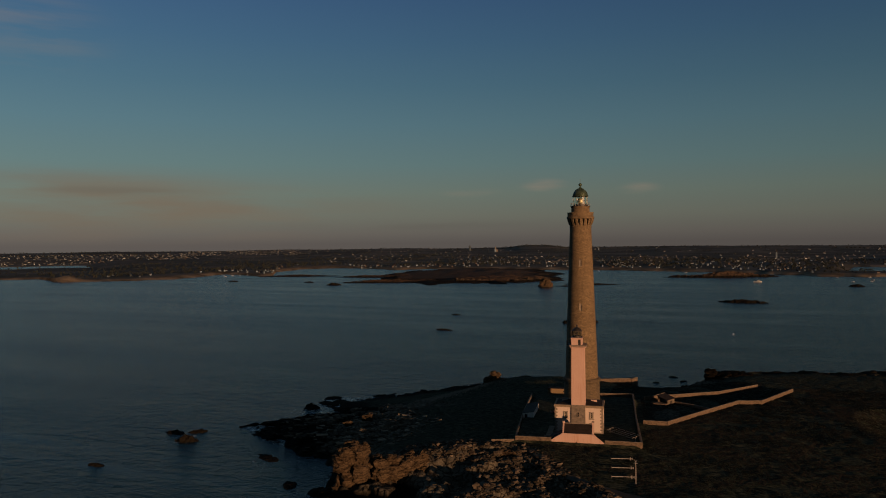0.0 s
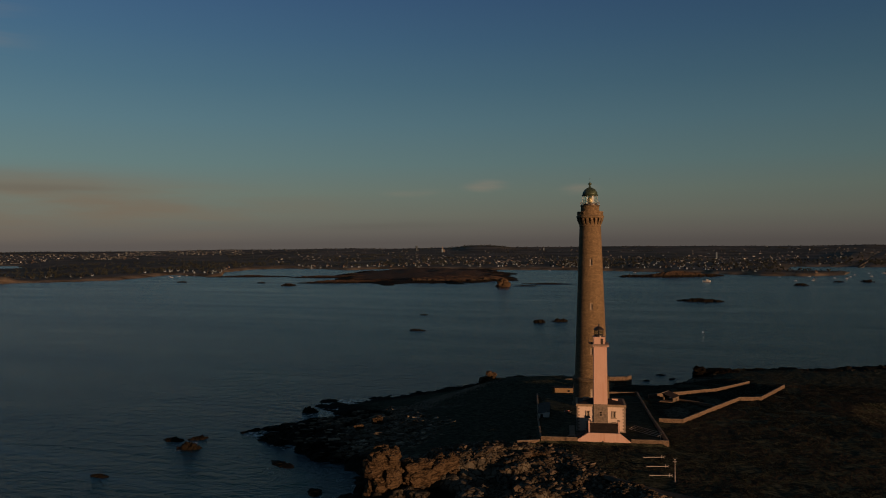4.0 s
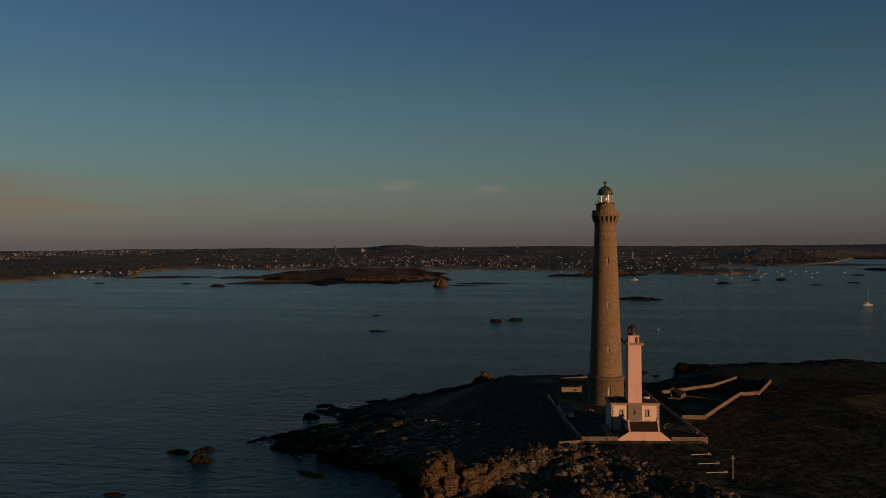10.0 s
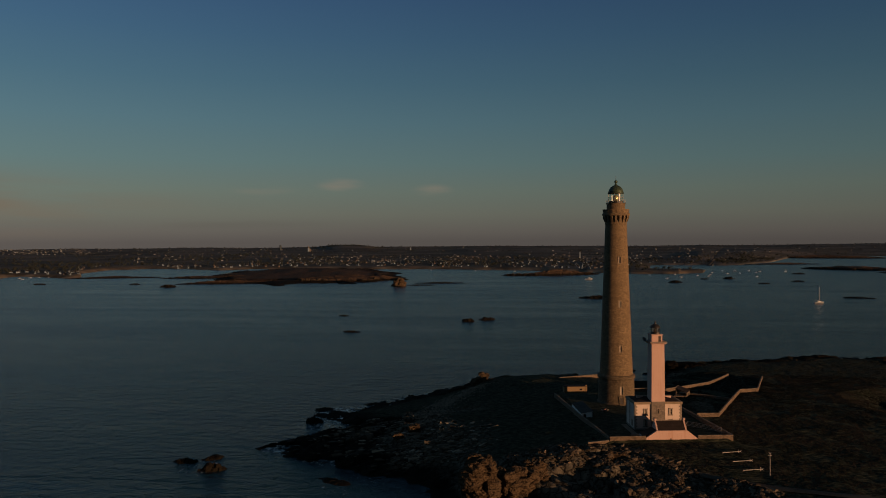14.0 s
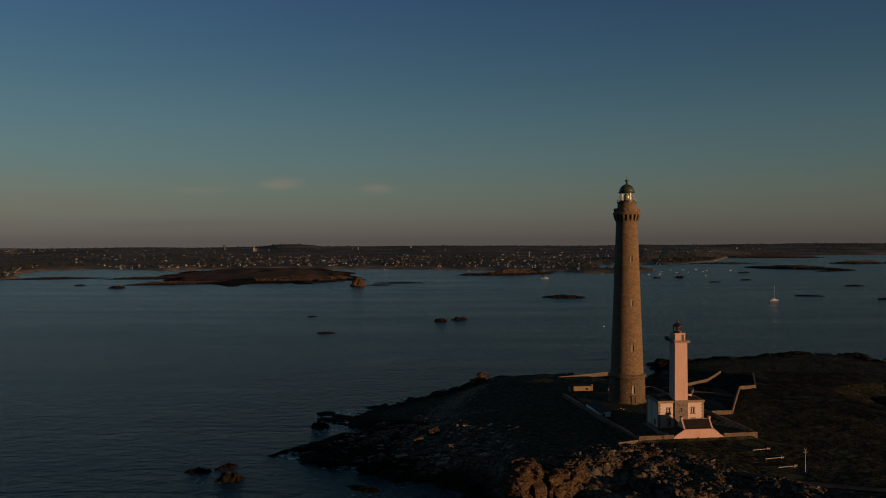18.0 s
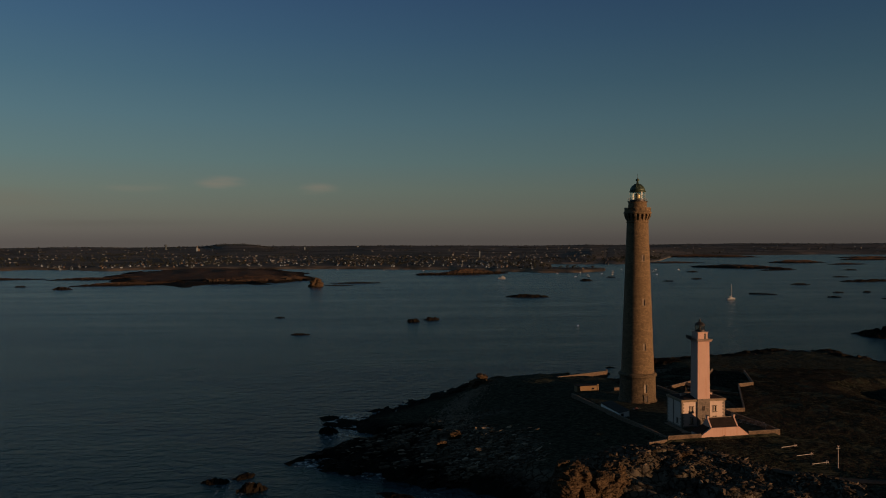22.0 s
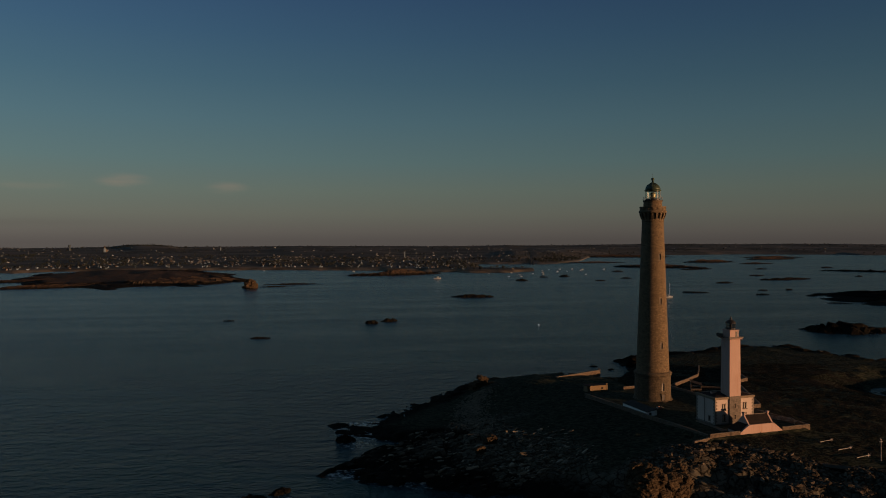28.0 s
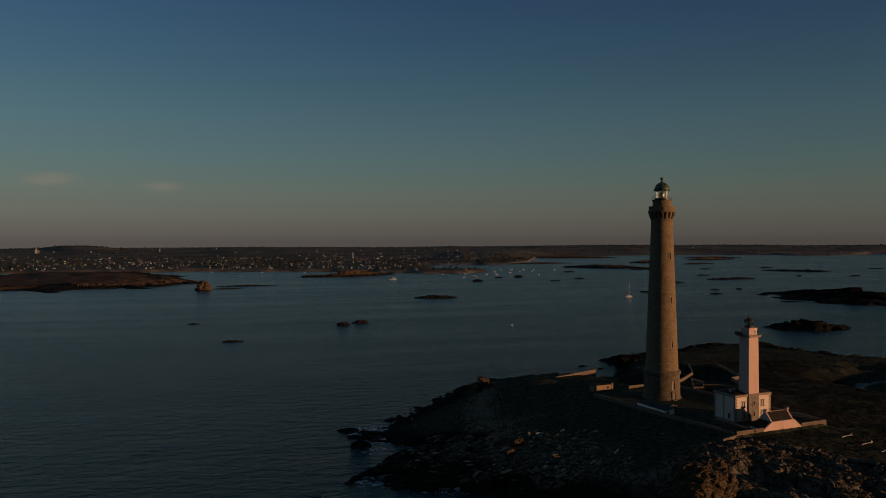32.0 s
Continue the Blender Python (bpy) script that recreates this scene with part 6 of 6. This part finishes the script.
def debris_material(name="loose_granite", gain=0.75, hue=(1.05, 0.98, 0.88)):
    """Granite stones that differ from one to the next."""
    m, nt, bsdf, N, L = nodes_of(name)

    def tone(*c):
        return tuple(v * gain * h for v, h in zip(c, hue))
    pos = world_coord(nt)
    g = N("ShaderNodeNewGeometry")
    c1 = ramp_node(nt, g.outputs["Random Per Island"], ((0.0, tone(0.012, 0.011, 0.010)), (0.5, tone(0.040, 0.037, 0.031)), (0.82, tone(0.095, 0.087, 0.074)), (1.0, tone(0.24, 0.217, 0.186))))
    n = noise_node(nt, pos, 2.2, 5, 0.7)
    c = mix_node(nt, 0.4, c1, ramp_node(nt, n, ((0.3, tone(0.022, 0.020, 0.017)), (0.7, tone(0.105, 0.094, 0.078)))))
    sep = N("ShaderNodeSeparateXYZ")
    L(pos, sep.inputs[0])
    wet = N("ShaderNodeMapRange")
    wet.inputs["From Min"].default_value, wet.inputs["From Max"].default_value = 1.2, 2.6
    L(sep.outputs["Z"], wet.inputs["Value"])
    L(mix_node(nt, wet.outputs["Result"], (0.02, 0.017, 0.014), c), bsdf.inputs["Base Color"])
    bsdf.inputs["Roughness"].default_value = 0.92
    bsdf.inputs["Specular IOR Level"].default_value = 0.1
    bump_node(nt, n, 0.5, 0.12, bsdf)
    return m


MAT_DEBRIS = debris_material()
scatter_boulders()


def scatter_west_stones():
    """Grey slabs and stones over the western slope, their colour lightened against the shade."""
    rnd = random.Random(29)
    verts, faces = [], []
    data = [(np.array([v.co for v in me.vertices]), [tuple(p.vertices) for p in me.polygons]) for me in BOULDERS]
    for n, x0, x1, y0, y1, lo, hi in ((3400, -74, -26, -64, -18, 0.28, 0.72), (900, -120, -60, -66, -8, 0.3, 0.85)):
        xs, ys = np.array([rnd.uniform(x0, x1) for _ in range(n)]), np.array([rnd.uniform(y0, y1) for _ in range(n)])
        d = shore_distance(xs, ys)
        m, zs = rock_mask(xs, ys, d), island_height(xs, ys)
        for x, y, z, dd, mm in zip(xs, ys, zs, d, m):
            if dd < 2 or z > 7.3 or rnd.random() > mm:
                continue
            s = rnd.uniform(lo, hi) * rnd.choice((0.7, 1, 1, 1.5))
            co, fs = data[rnd.randrange(len(data))]
            q = np.array(pose(float(x), float(y), float(z) + 0.1 * s, rnd.gauss(0, 7), rnd.gauss(0, 7), 24 + rnd.gauss(0, 16)))
            base = len(verts)
            verts += ((co * (1.5 * s, 0.8 * s, 0.7 * s)) @ q[:3, :3].T + q[:3, 3]).tolist()
            faces += [tuple(i + base for i in f) for f in fs]
    # the loose granite again, its gain raised to brighten the shaded slope
    tagged(mesh_ob("slope_stones", verts, faces, debris_material("shade_stone", 2.1, (1.0, 0.97, 0.88))), "grey stones and slabs strewn down the western slope, lightened for the shade", "rocks", kind="stuff")


def scatter_shingle():
    """A storm bank of pale cobbles across the west side."""
    rnd = random.Random(17)
    verts, faces = [], []
    data = [(np.array([v.co for v in me.vertices]), [tuple(p.vertices) for p in me.polygons]) for me in BOULDERS]
    for _ in range(3800):
        y = rnd.uniform(-24, 48)
        x = -68.5 + 0.0055 * max(0, y + 6) ** 2 * 0.9 - 0.12 * max(0, -y) + rnd.gauss(0, 3.2)
        z = float(island_height(np.array([x]), np.array([y]))[0])
        s = rnd.uniform(0.14, 0.32) * rnd.choice((0.8, 1, 1, 1.5))
        co, fs = data[rnd.randrange(len(data))]
        m = np.array(pose(x, y, z + 0.2 * s, rnd.uniform(-20, 20), rnd.uniform(-20, 20), rnd.uniform(0, 360)))
        base = len(verts)
        verts += ((co * s) @ m[:3, :3].T + m[:3, 3]).tolist()
        faces += [tuple(i + base for i in f) for f in fs]
    tagged(mesh_ob("shingle_bank", verts, faces, surface("pale_cobble", (0.11, 0.098, 0.076), (0.24, 0.21, 0.165), 0.4, 3.0, 0.9)), "bank of pale storm-thrown cobbles across the turf", "shingle", kind="stuff")


scatter_west_stones()
scatter_shingle()


def tuft_material():
    m, nt, bsdf, N, L = nodes_of("tussock_grass")
    g = N("ShaderNodeNewGeometry")
    pos = world_coord(nt)
    c = ramp_node(nt, g.outputs["Random Per Island"], ((0.0, (0.007, 0.010, 0.009)), (0.5, (0.015, 0.017, 0.015)), (0.85, (0.026, 0.027, 0.025)), (1.0, (0.046, 0.045, 0.042))))
    c = mix_node(nt, 0.6, c, ramp_node(nt, noise_node(nt, pos, 0.07, 4), ((0.42, (0.006, 0.008, 0.007)), (0.58, (0.032, 0.028, 0.024)))))
    L(c, bsdf.inputs["Base Color"])
    bsdf.inputs["Roughness"].default_value = 1.0
    bsdf.inputs["Specular IOR Level"].default_value = 0.03
    return m


def scatter_turf():
    """Tussocks of wind-laid grass, each a fan of a few bent blades."""
    rng = np.random.default_rng(8)
    xs = np.concatenate([rng.uniform(-14, 130, 96000), rng.uniform(60, 200, 12000)])
    ys = np.concatenate([rng.uniform(-112, 90, 96000), rng.uniform(20, 170, 12000)])
    d = shore_distance(xs, ys)
    m = rock_mask(xs, ys, d)
    u, w = (xs - 0.41) * 0.9888 + (ys + 43.21) * 0.149, -(xs - 0.41) * 0.149 + (ys + 43.21) * 0.9888
    yard = (u > -14) & (u < 27.5) & (w > -13) & (w < 65)
    keep = (d > 5) & (m < 0.4) & ~yard & (fbm(xs / 7, ys / 7, 3, 91) + 0.25 * fbm(xs / 1.6, ys / 1.6, 2, 95) > 0.50) & ((xs > 4) | (ys < -50))
    xs, ys = xs[keep], ys[keep]
    zs = island_height(xs, ys)
    verts, faces = [], []
    for x, y, z in zip(xs, ys, zs):
        if z < 0.6:
            continue
        s = rng.uniform(0.12, 0.28)
        base = len(verts)
        k = 5
        a0 = rng.uniform(0, 6.28)
        verts.append((x + 0.35 * s, y - 0.15 * s, z + 0.75 * s))
        for i in range(k):
            a = a0 + 6.283 * i / k
            r = s * rng.uniform(0.7, 1.25)
            along, across = 1.9 * r * math.cos(a), 0.6 * r * math.sin(a)
            verts.append((x + 0.883 * along + 0.469 * across, y - 0.469 * along + 0.883 * across, z - 0.08 + 0.1 * rng.random()))
        for i in range(k):
            faces.append((base, base + 1 + i, base + 1 + (i + 1) % k))
    tagged(mesh_ob("turf_tussocks", verts, faces, tuft_material()), "wind-laid tussocks of dark and straw-coloured grass", "grass", kind="stuff")


scatter_turf()


# ---------------------------------------------------------------- far shore: houses, woods, landmarks
def land_z(x, y):
    b, r = math.degrees(math.atan2(x, y)), math.hypot(x, y)
    return float(land_height(np.array([b]), np.array([r]))[0])


def house_proto(w, d, h, rise, wall, two_chimneys, label):
    w, d, h, rise = w * 0.5, d * 0.5, h * 0.5, rise * 0.5
    t = thing("house", pose(0, 0, -60), label, "house", "houses along the far shore")
    part("wall", prism([(-d / 2, -1.5), (d / 2, -1.5), (d / 2, h), (0, h + rise), (-d / 2, h)], -w / 2, w / 2), wall, t)
    for s in (-1, 1):
        n = part("roof", prism([(s * (d / 2 + 0.4), h - 0.2), (0, h + rise + 0.15), (0, h + rise + 0.4), (s * (d / 2 + 0.4), h + 0.05)], -w / 2 - 0.2, w / 2 + 0.2), MAT_SLATE, t)
    for s in ((-1, 1) if two_chimneys else (1,)):
        part("chimney", box(-0.35, 0.35, s * (w / 2 - 0.45) - 0.25, s * (w / 2 - 0.45) + 0.25, h + rise - 0.5, h + rise + 0.8), wall, t)
    for y in (-w * 0.28, w * 0.28):
        part("window", box(d / 2 - 0.02, d / 2 + 0.04, y - 0.5, y + 0.5, 0.6, 1.5), MAT_DARKGLASS, t)
    return t


def build_village():
    rnd = random.Random(21)
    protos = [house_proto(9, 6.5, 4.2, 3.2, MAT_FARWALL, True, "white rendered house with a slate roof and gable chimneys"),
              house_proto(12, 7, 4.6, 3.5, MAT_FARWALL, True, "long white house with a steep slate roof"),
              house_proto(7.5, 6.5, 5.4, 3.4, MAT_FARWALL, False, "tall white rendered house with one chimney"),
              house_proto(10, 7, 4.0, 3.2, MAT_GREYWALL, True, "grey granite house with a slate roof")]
    # bearing from, to, nearest and farthest range (0: metres behind the shore), how many
    bands = ((-62, -44, 1, 2740, 3300, 56), (-57, -46, 0, 60, 420, 10), (-41.5, -40, 0, 40, 150, 6), (-44.5, -36.5, 0, 40, 220, 18), (-34, -27, 0, 30, 170, 26), (-27, -21, 0, 25, 150, 18),
             (-26, -8, 0, 60, 560, 96), (-9, 8, 0, 40, 470, 112), (8, 13.5, 1, 1840, 2300, 24), (12.4, 12.9, 0, 40, 60, 1))
    for b0, b1, fixed, s0, s1, n in bands:
        for _ in range(n):
            b = rnd.uniform(b0, b1)
            r = s0 + (s1 - s0) * rnd.random() ** 1.7 + (0 if fixed else float(coast_range(np.array([b]))[0]))
            x, y = r * math.sin(radians(b)), r * math.cos(radians(b))
            z = land_z(x, y)
            if z > 1.0:
                copy_thing(rnd.choice((protos[0], protos[0], protos[1], protos[2], protos[2], protos[3])), pose(x, y, z, 0, 0, rnd.choice((0, 90, 40, 130, 15)) + rnd.uniform(-18, 18)))
    # a few large buildings close to the water
    for x, y, turn in ((-1125, 1150, -35), (-1116, 1162, -30), (-1106, 1174, -35), (-1096, 1186, -30), (-1010, 1180, 20), (-1000, 1192, 100), (-925, 1500, 10), (-905, 1512, 70), (-700, 1580, 10), (-660, 1600, 80)):
        copy_thing(protos[1], pose(x, y, max(2.0, land_z(x, y)), 0, 0, turn))
    for p in protos:
        for o in (*p.children_recursive, p):
            bpy.data.objects.remove(o)
    verts, faces = [], []
    spread = [(b0 + (b1 - b0) * rnd.random(), r0 + (r1 - r0) * rnd.random() ** 1.2) for b0, b1, r0, r1, n in (
        (-62, -44, 2760, 3900, 430), (-44, -35, 3300, 4500, 230), (-35, -22, 2100, 4400, 110), (-22, 9, 1760, 2500, 280), (-22, 9, 2500, 4400, 80), (9, 19, 2000, 3900, 90), (20, 60, 3500, 4500, 170)) for _ in range(n)]
    for b, r in spread:
        x, y = r * math.sin(radians(b)), r * math.cos(radians(b))
        if land_z(x, y) < 1.0:
            continue
        z = land_z(x, y)
        w, d, h = rnd.uniform(1.5, 4.6), rnd.uniform(1.3, 2.1), rnd.uniform(1.2, 2.3)
        m = pose(x, y, z, 0, 0, rnd.uniform(0, 180))
        k = len(verts)
        for p in ((-w, -d, -2), (w, -d, -2), (w, d, -2), (-w, d, -2), (-w, -d, h), (w, -d, h), (w, d, h), (-w, d, h), (-w, 0, h + d), (w, 0, h + d)):
            verts.append(tuple(m @ Vector(p)))
        faces += [tuple(k + i for i in f) for f in ((0, 1, 5, 4), (2, 3, 7, 6), (1, 2, 6, 9, 5), (3, 0, 4, 8, 7), (4, 5, 9, 8), (6, 7, 8, 9))]
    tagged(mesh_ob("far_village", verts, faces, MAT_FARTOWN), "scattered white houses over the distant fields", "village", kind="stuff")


def town_material():
    m, nt, bsdf, N, L = nodes_of("hazed_town")
    g = N("ShaderNodeNewGeometry")
    sep = N("ShaderNodeSeparateXYZ")
    L(g.outputs["True Normal"], sep.inputs[0])
    roof = N("ShaderNodeMath")
    roof.operation = "GREATER_THAN"
    roof.inputs[1].default_value = 0.4
    L(sep.outputs["Z"], roof.inputs[0])
    # wall tones greyed and blued to carry the distance haze
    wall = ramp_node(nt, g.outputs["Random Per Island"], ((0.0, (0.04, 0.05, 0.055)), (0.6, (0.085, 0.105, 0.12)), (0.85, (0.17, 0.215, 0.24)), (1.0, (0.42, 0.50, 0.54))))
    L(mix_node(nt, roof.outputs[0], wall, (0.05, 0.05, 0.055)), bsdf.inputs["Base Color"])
    bsdf.inputs["Roughness"].default_value = 0.9
    return m


MAT_FARTOWN = town_material()
build_village()


def build_woods():
    """Hedges, copses and woods: each tree a cluster of uneven leafy clumps on a short stem."""
    rnd = random.Random(33)
    octa = ((1, 0, 0), (-1, 0, 0), (0, 1, 0), (0, -1, 0), (0, 0, 1), (0, 0, -1))
    tri = ((0, 2, 4), (2, 1, 4), (1, 3, 4), (3, 0, 4), (2, 0, 5), (1, 2, 5), (3, 1, 5), (0, 3, 5))
    verts, faces = [], []

    def tree(x, y, z, h):
        k = len(verts)
        for a in (0, 2.1, 4.2):
            verts.append((x + 0.05 * h * math.cos(a), y + 0.05 * h * math.sin(a), z - 1))
        verts.append((x, y, z + 0.7 * h))
        faces.extend(((k, k + 1, k + 3), (k + 1, k + 2, k + 3), (k + 2, k, k + 3)))
        for _ in range(7):
            cx, cy, cz = x + rnd.gauss(0, 0.28) * h, y + rnd.gauss(0, 0.28) * h, z + h * rnd.uniform(0.3, 0.95)
            s = h * rnd.uniform(0.14, 0.3)
            k = len(verts)
            for o in octa:
                j = rnd.uniform(0.6, 1.35)
                verts.append((cx + o[0] * s * j, cy + o[1] * s * j, cz + o[2] * s * j * 0.8))
            faces.extend(tuple(k + i for i in f) for f in tri)

    groves = []
    for _ in range(330):
        b = rnd.uniform(-66, 58)
        c = float(coast_range(np.array([b]))[0])
        r = c + 70 + (4450 - c) * rnd.random() ** 1.3
        groves.append((b, min(r, 4520), rnd.choice((4, 6, 8, 12)), rnd.uniform(20, 90)))
    for b, s in ((-47, 260), (-44, 200), (-42.5, 230), (-40.5, 260), (-38.5, 140), (-36, 160), (4, 90), (7, 80), (10, 40), (12, 60), (16, 120), (17, 160), (18, 220), (18.8, 160), (15.4, 90)):
        groves.append((b, float(coast_range(np.array([b]))[0]) + s, 16, 70))
    for _ in range(16):
        b = rnd.uniform(15.3, 19.2)
        groves.append((b, float(coast_range(np.array([b]))[0]) + rnd.uniform(40, 260), 14, 45))
    for _ in range(130):
        b = rnd.uniform(-62, 20)
        groves.append((b, float(coast_range(np.array([b]))[0]) + 60 + 700 * rnd.random(), rnd.choice((6, 9, 14)), rnd.uniform(25, 80)))
    for k in range(26):
        groves.append((-18 + 0.21 * k, 4050 + rnd.uniform(-120, 120), 7, 60))
    for k in range(150):
        groves.append((-66 + 0.83 * k, 4540 + rnd.uniform(-80, 60), 5, 45))
    for b, r, n, spread in groves:
        for _ in range(n):
            rr, bb = r + rnd.gauss(0, spread * 0.5), b + math.degrees(rnd.gauss(0, spread) / r)
            if rr < float(coast_range(np.array([bb]))[0]) + 25 or rr > 4640:
                continue
            x, y = rr * math.sin(radians(bb)), rr * math.cos(radians(bb))
            z = land_z(x, y)
            if z > 0.5:
                tree(x, y, z, rnd.uniform(3.5, 7.5))
    tagged(mesh_ob("far_woods", verts, faces, MAT_WOOD), "dark copses and hedgerow trees over the mainland", "trees", kind="stuff")


build_woods()


def build_landmarks():
    x, y = -1319, 3412
    t = thing("water_tower", pose(x, y, land_z(x, y)), "pale concrete water tower standing over the fields", "water tower")
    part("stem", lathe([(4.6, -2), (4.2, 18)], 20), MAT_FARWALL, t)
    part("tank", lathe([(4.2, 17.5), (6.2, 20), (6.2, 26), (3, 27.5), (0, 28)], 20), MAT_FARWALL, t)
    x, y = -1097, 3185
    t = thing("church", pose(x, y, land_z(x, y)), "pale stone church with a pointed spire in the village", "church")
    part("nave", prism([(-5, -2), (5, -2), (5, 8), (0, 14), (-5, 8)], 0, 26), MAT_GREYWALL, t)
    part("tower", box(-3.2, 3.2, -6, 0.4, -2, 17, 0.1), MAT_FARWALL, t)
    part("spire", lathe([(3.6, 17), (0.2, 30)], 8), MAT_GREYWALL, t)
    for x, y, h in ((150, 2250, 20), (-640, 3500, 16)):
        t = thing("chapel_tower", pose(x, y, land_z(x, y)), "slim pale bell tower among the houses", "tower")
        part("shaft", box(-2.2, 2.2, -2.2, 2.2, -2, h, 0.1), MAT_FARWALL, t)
        part("cap", lathe([(2.8, h), (0.1, h + 7)], 4), MAT_SLATE, t)


build_landmarks()


# ---------------------------------------------------------------- boats
def hull_mesh(length, beam, high):
    bm = bmesh.new()
    rows = []
    for k in range(9):
        s = k / 8
        w = beam / 2 * (1 - (max(0, s - 0.45) / 0.55) ** 2.2) * (0.82 + 0.18 * min(1, s * 4))
        x = (s - 0.5) * length
        sheer = high * (0.85 + 0.35 * (s - 0.35) ** 2 * 3)
        rows.append([bm.verts.new(p) for p in ((x, -w, sheer), (x, -w * 0.72, 0.1), (x, 0, -0.35), (x, w * 0.72, 0.1), (x, w, sheer))])
    for a, b in zip(rows, rows[1:]):
        for i in range(4):
            bm.faces.new((a[i], a[i + 1], b[i + 1], b[i]))
        bm.faces.new((a[0], b[0], b[4], a[4]))
    bm.faces.new(rows[0])
    bmesh.ops.remove_doubles(bm, verts=bm.verts[:], dist=0.01)
    return bm


def motor_boat(m, length, label):
    t = thing("motor_boat", m, label, "boat", "boats moored in the bay")
    part("hull", hull_mesh(length, length * 0.34, length * 0.13), MAT_HULL, t)
    part("cabin", box(-0.05 * length, 0.22 * length, -0.11 * length, 0.11 * length, length * 0.1, length * 0.30, 0.1, 0.12), MAT_HULL, t)
    part("windscreen", box(0.0, 0.235 * length, -0.1 * length, 0.1 * length, length * 0.2, length * 0.26), MAT_DARKGLASS, t)
    part("aerial", tube((0, 0, length * 0.3), (0, 0, length * 0.5), 0.05, 5), MAT_PALE, t)
    return t


def sail_boat(m, length, label):
    t = thing("sailing_yacht", m, label, "yacht", "boats moored in the bay")
    part("hull", hull_mesh(length, length * 0.3, length * 0.11), MAT_HULL, t)
    part("coachroof", box(-0.15 * length, 0.18 * length, -0.08 * length, 0.08 * length, length * 0.1, length * 0.17, 0.08, 0.08), MAT_HULL, t)
    mast = part("mast", tube((0.05 * length, 0, length * 0.1), (0.05 * length, 0, length * 1.45), 0.11, 8), MAT_PALE, t)
    part("spreader", tube((0.05 * length, -0.9, length * 0.85), (0.05 * length, 0.9, length * 0.85), 0.05, 5), MAT_PALE, mast)
    part("boom", tube((0.05 * length, 0, length * 0.26), (-0.38 * length, 0, length * 0.26), 0.16, 8), MAT_PALE, t)
    for a, b in (((0.5 * length, 0, length * 0.13), (0.05 * length, 0, length * 1.43)), ((-0.48 * length, 0, length * 0.12), (0.05 * length, 0, length * 1.43))):
        part("stay", tube(a, b, 0.02, 4), MAT_IRON, t)
    return t


def build_boats():
    rnd = random.Random(4)
    motor_boat(pose(76, 1023, 0, 0, 0, 5), 13, "large white motor boat moored in the channel")
    sail_boat(pose(281, 548, 0, 0, 0, 20), 12, "white sailing yacht with bare mast at anchor")
    for x, y in ((209, 1193), (218, 1064), (255, 1126), (263, 1218), (296, 1171), (353, 1295), (396, 1380), (422, 1379), (452, 1379), (393, 1128), (466, 1350), (519, 1350),
                 (402, 1268), (370, 1240), (440, 1290), (246, 1077), (310, 1145), (330, 1215), (-989, 1005), (-1009, 1054), (-1010, 1081), (-1022, 1040), (-985, 1075), (-150, 1395), (-260, 1440), (-60, 1360)):
        motor_boat(pose(x, y, 0, 0, 0, rnd.uniform(-25, 40)), rnd.uniform(4.2, 7.0), "small white motor boat on its mooring")
    t = thing("buoy", pose(48.3, 307.0, 0), "small pale mooring buoy on the water", "buoy")
    part("float", lathe([(0, -0.4), (0.55, 0.0), (0.5, 0.5), (0, 0.75)], 12), MAT_HULL, t)


build_boats()


# ---------------------------------------------------------------- small things in the yard
def build_clothes_line():
    t = thing("clothes_line", HOUSE @ pose(0, 0, 9.7), "pale clothes lines strung between posts in the yard", "clothes line")
    a, b = Vector((17.0, 1.5, 0)), Vector((24.6, -6.8, 0))
    side = Vector((0.45, 0.89, 0))
    for p in (a, b):
        part("post", tube(p - Vector((0, 0, 0.4)), p + Vector((0, 0, 1.5)), 0.045, 6), MAT_MAST, t)
        part("cross_bar", tube(p - side * 2.5 + Vector((0, 0, 1.48)), p + side * 2.5 + Vector((0, 0, 1.48)), 0.03, 6), MAT_MAST, t)
    for k in (-2.4, -0.8, 0.8, 2.4):
        part("line", tube(a + side * k + Vector((0, 0, 1.5)), b + side * k + Vector((0, 0, 1.5)), 0.04, 4), MAT_PALE, t)


build_clothes_line()
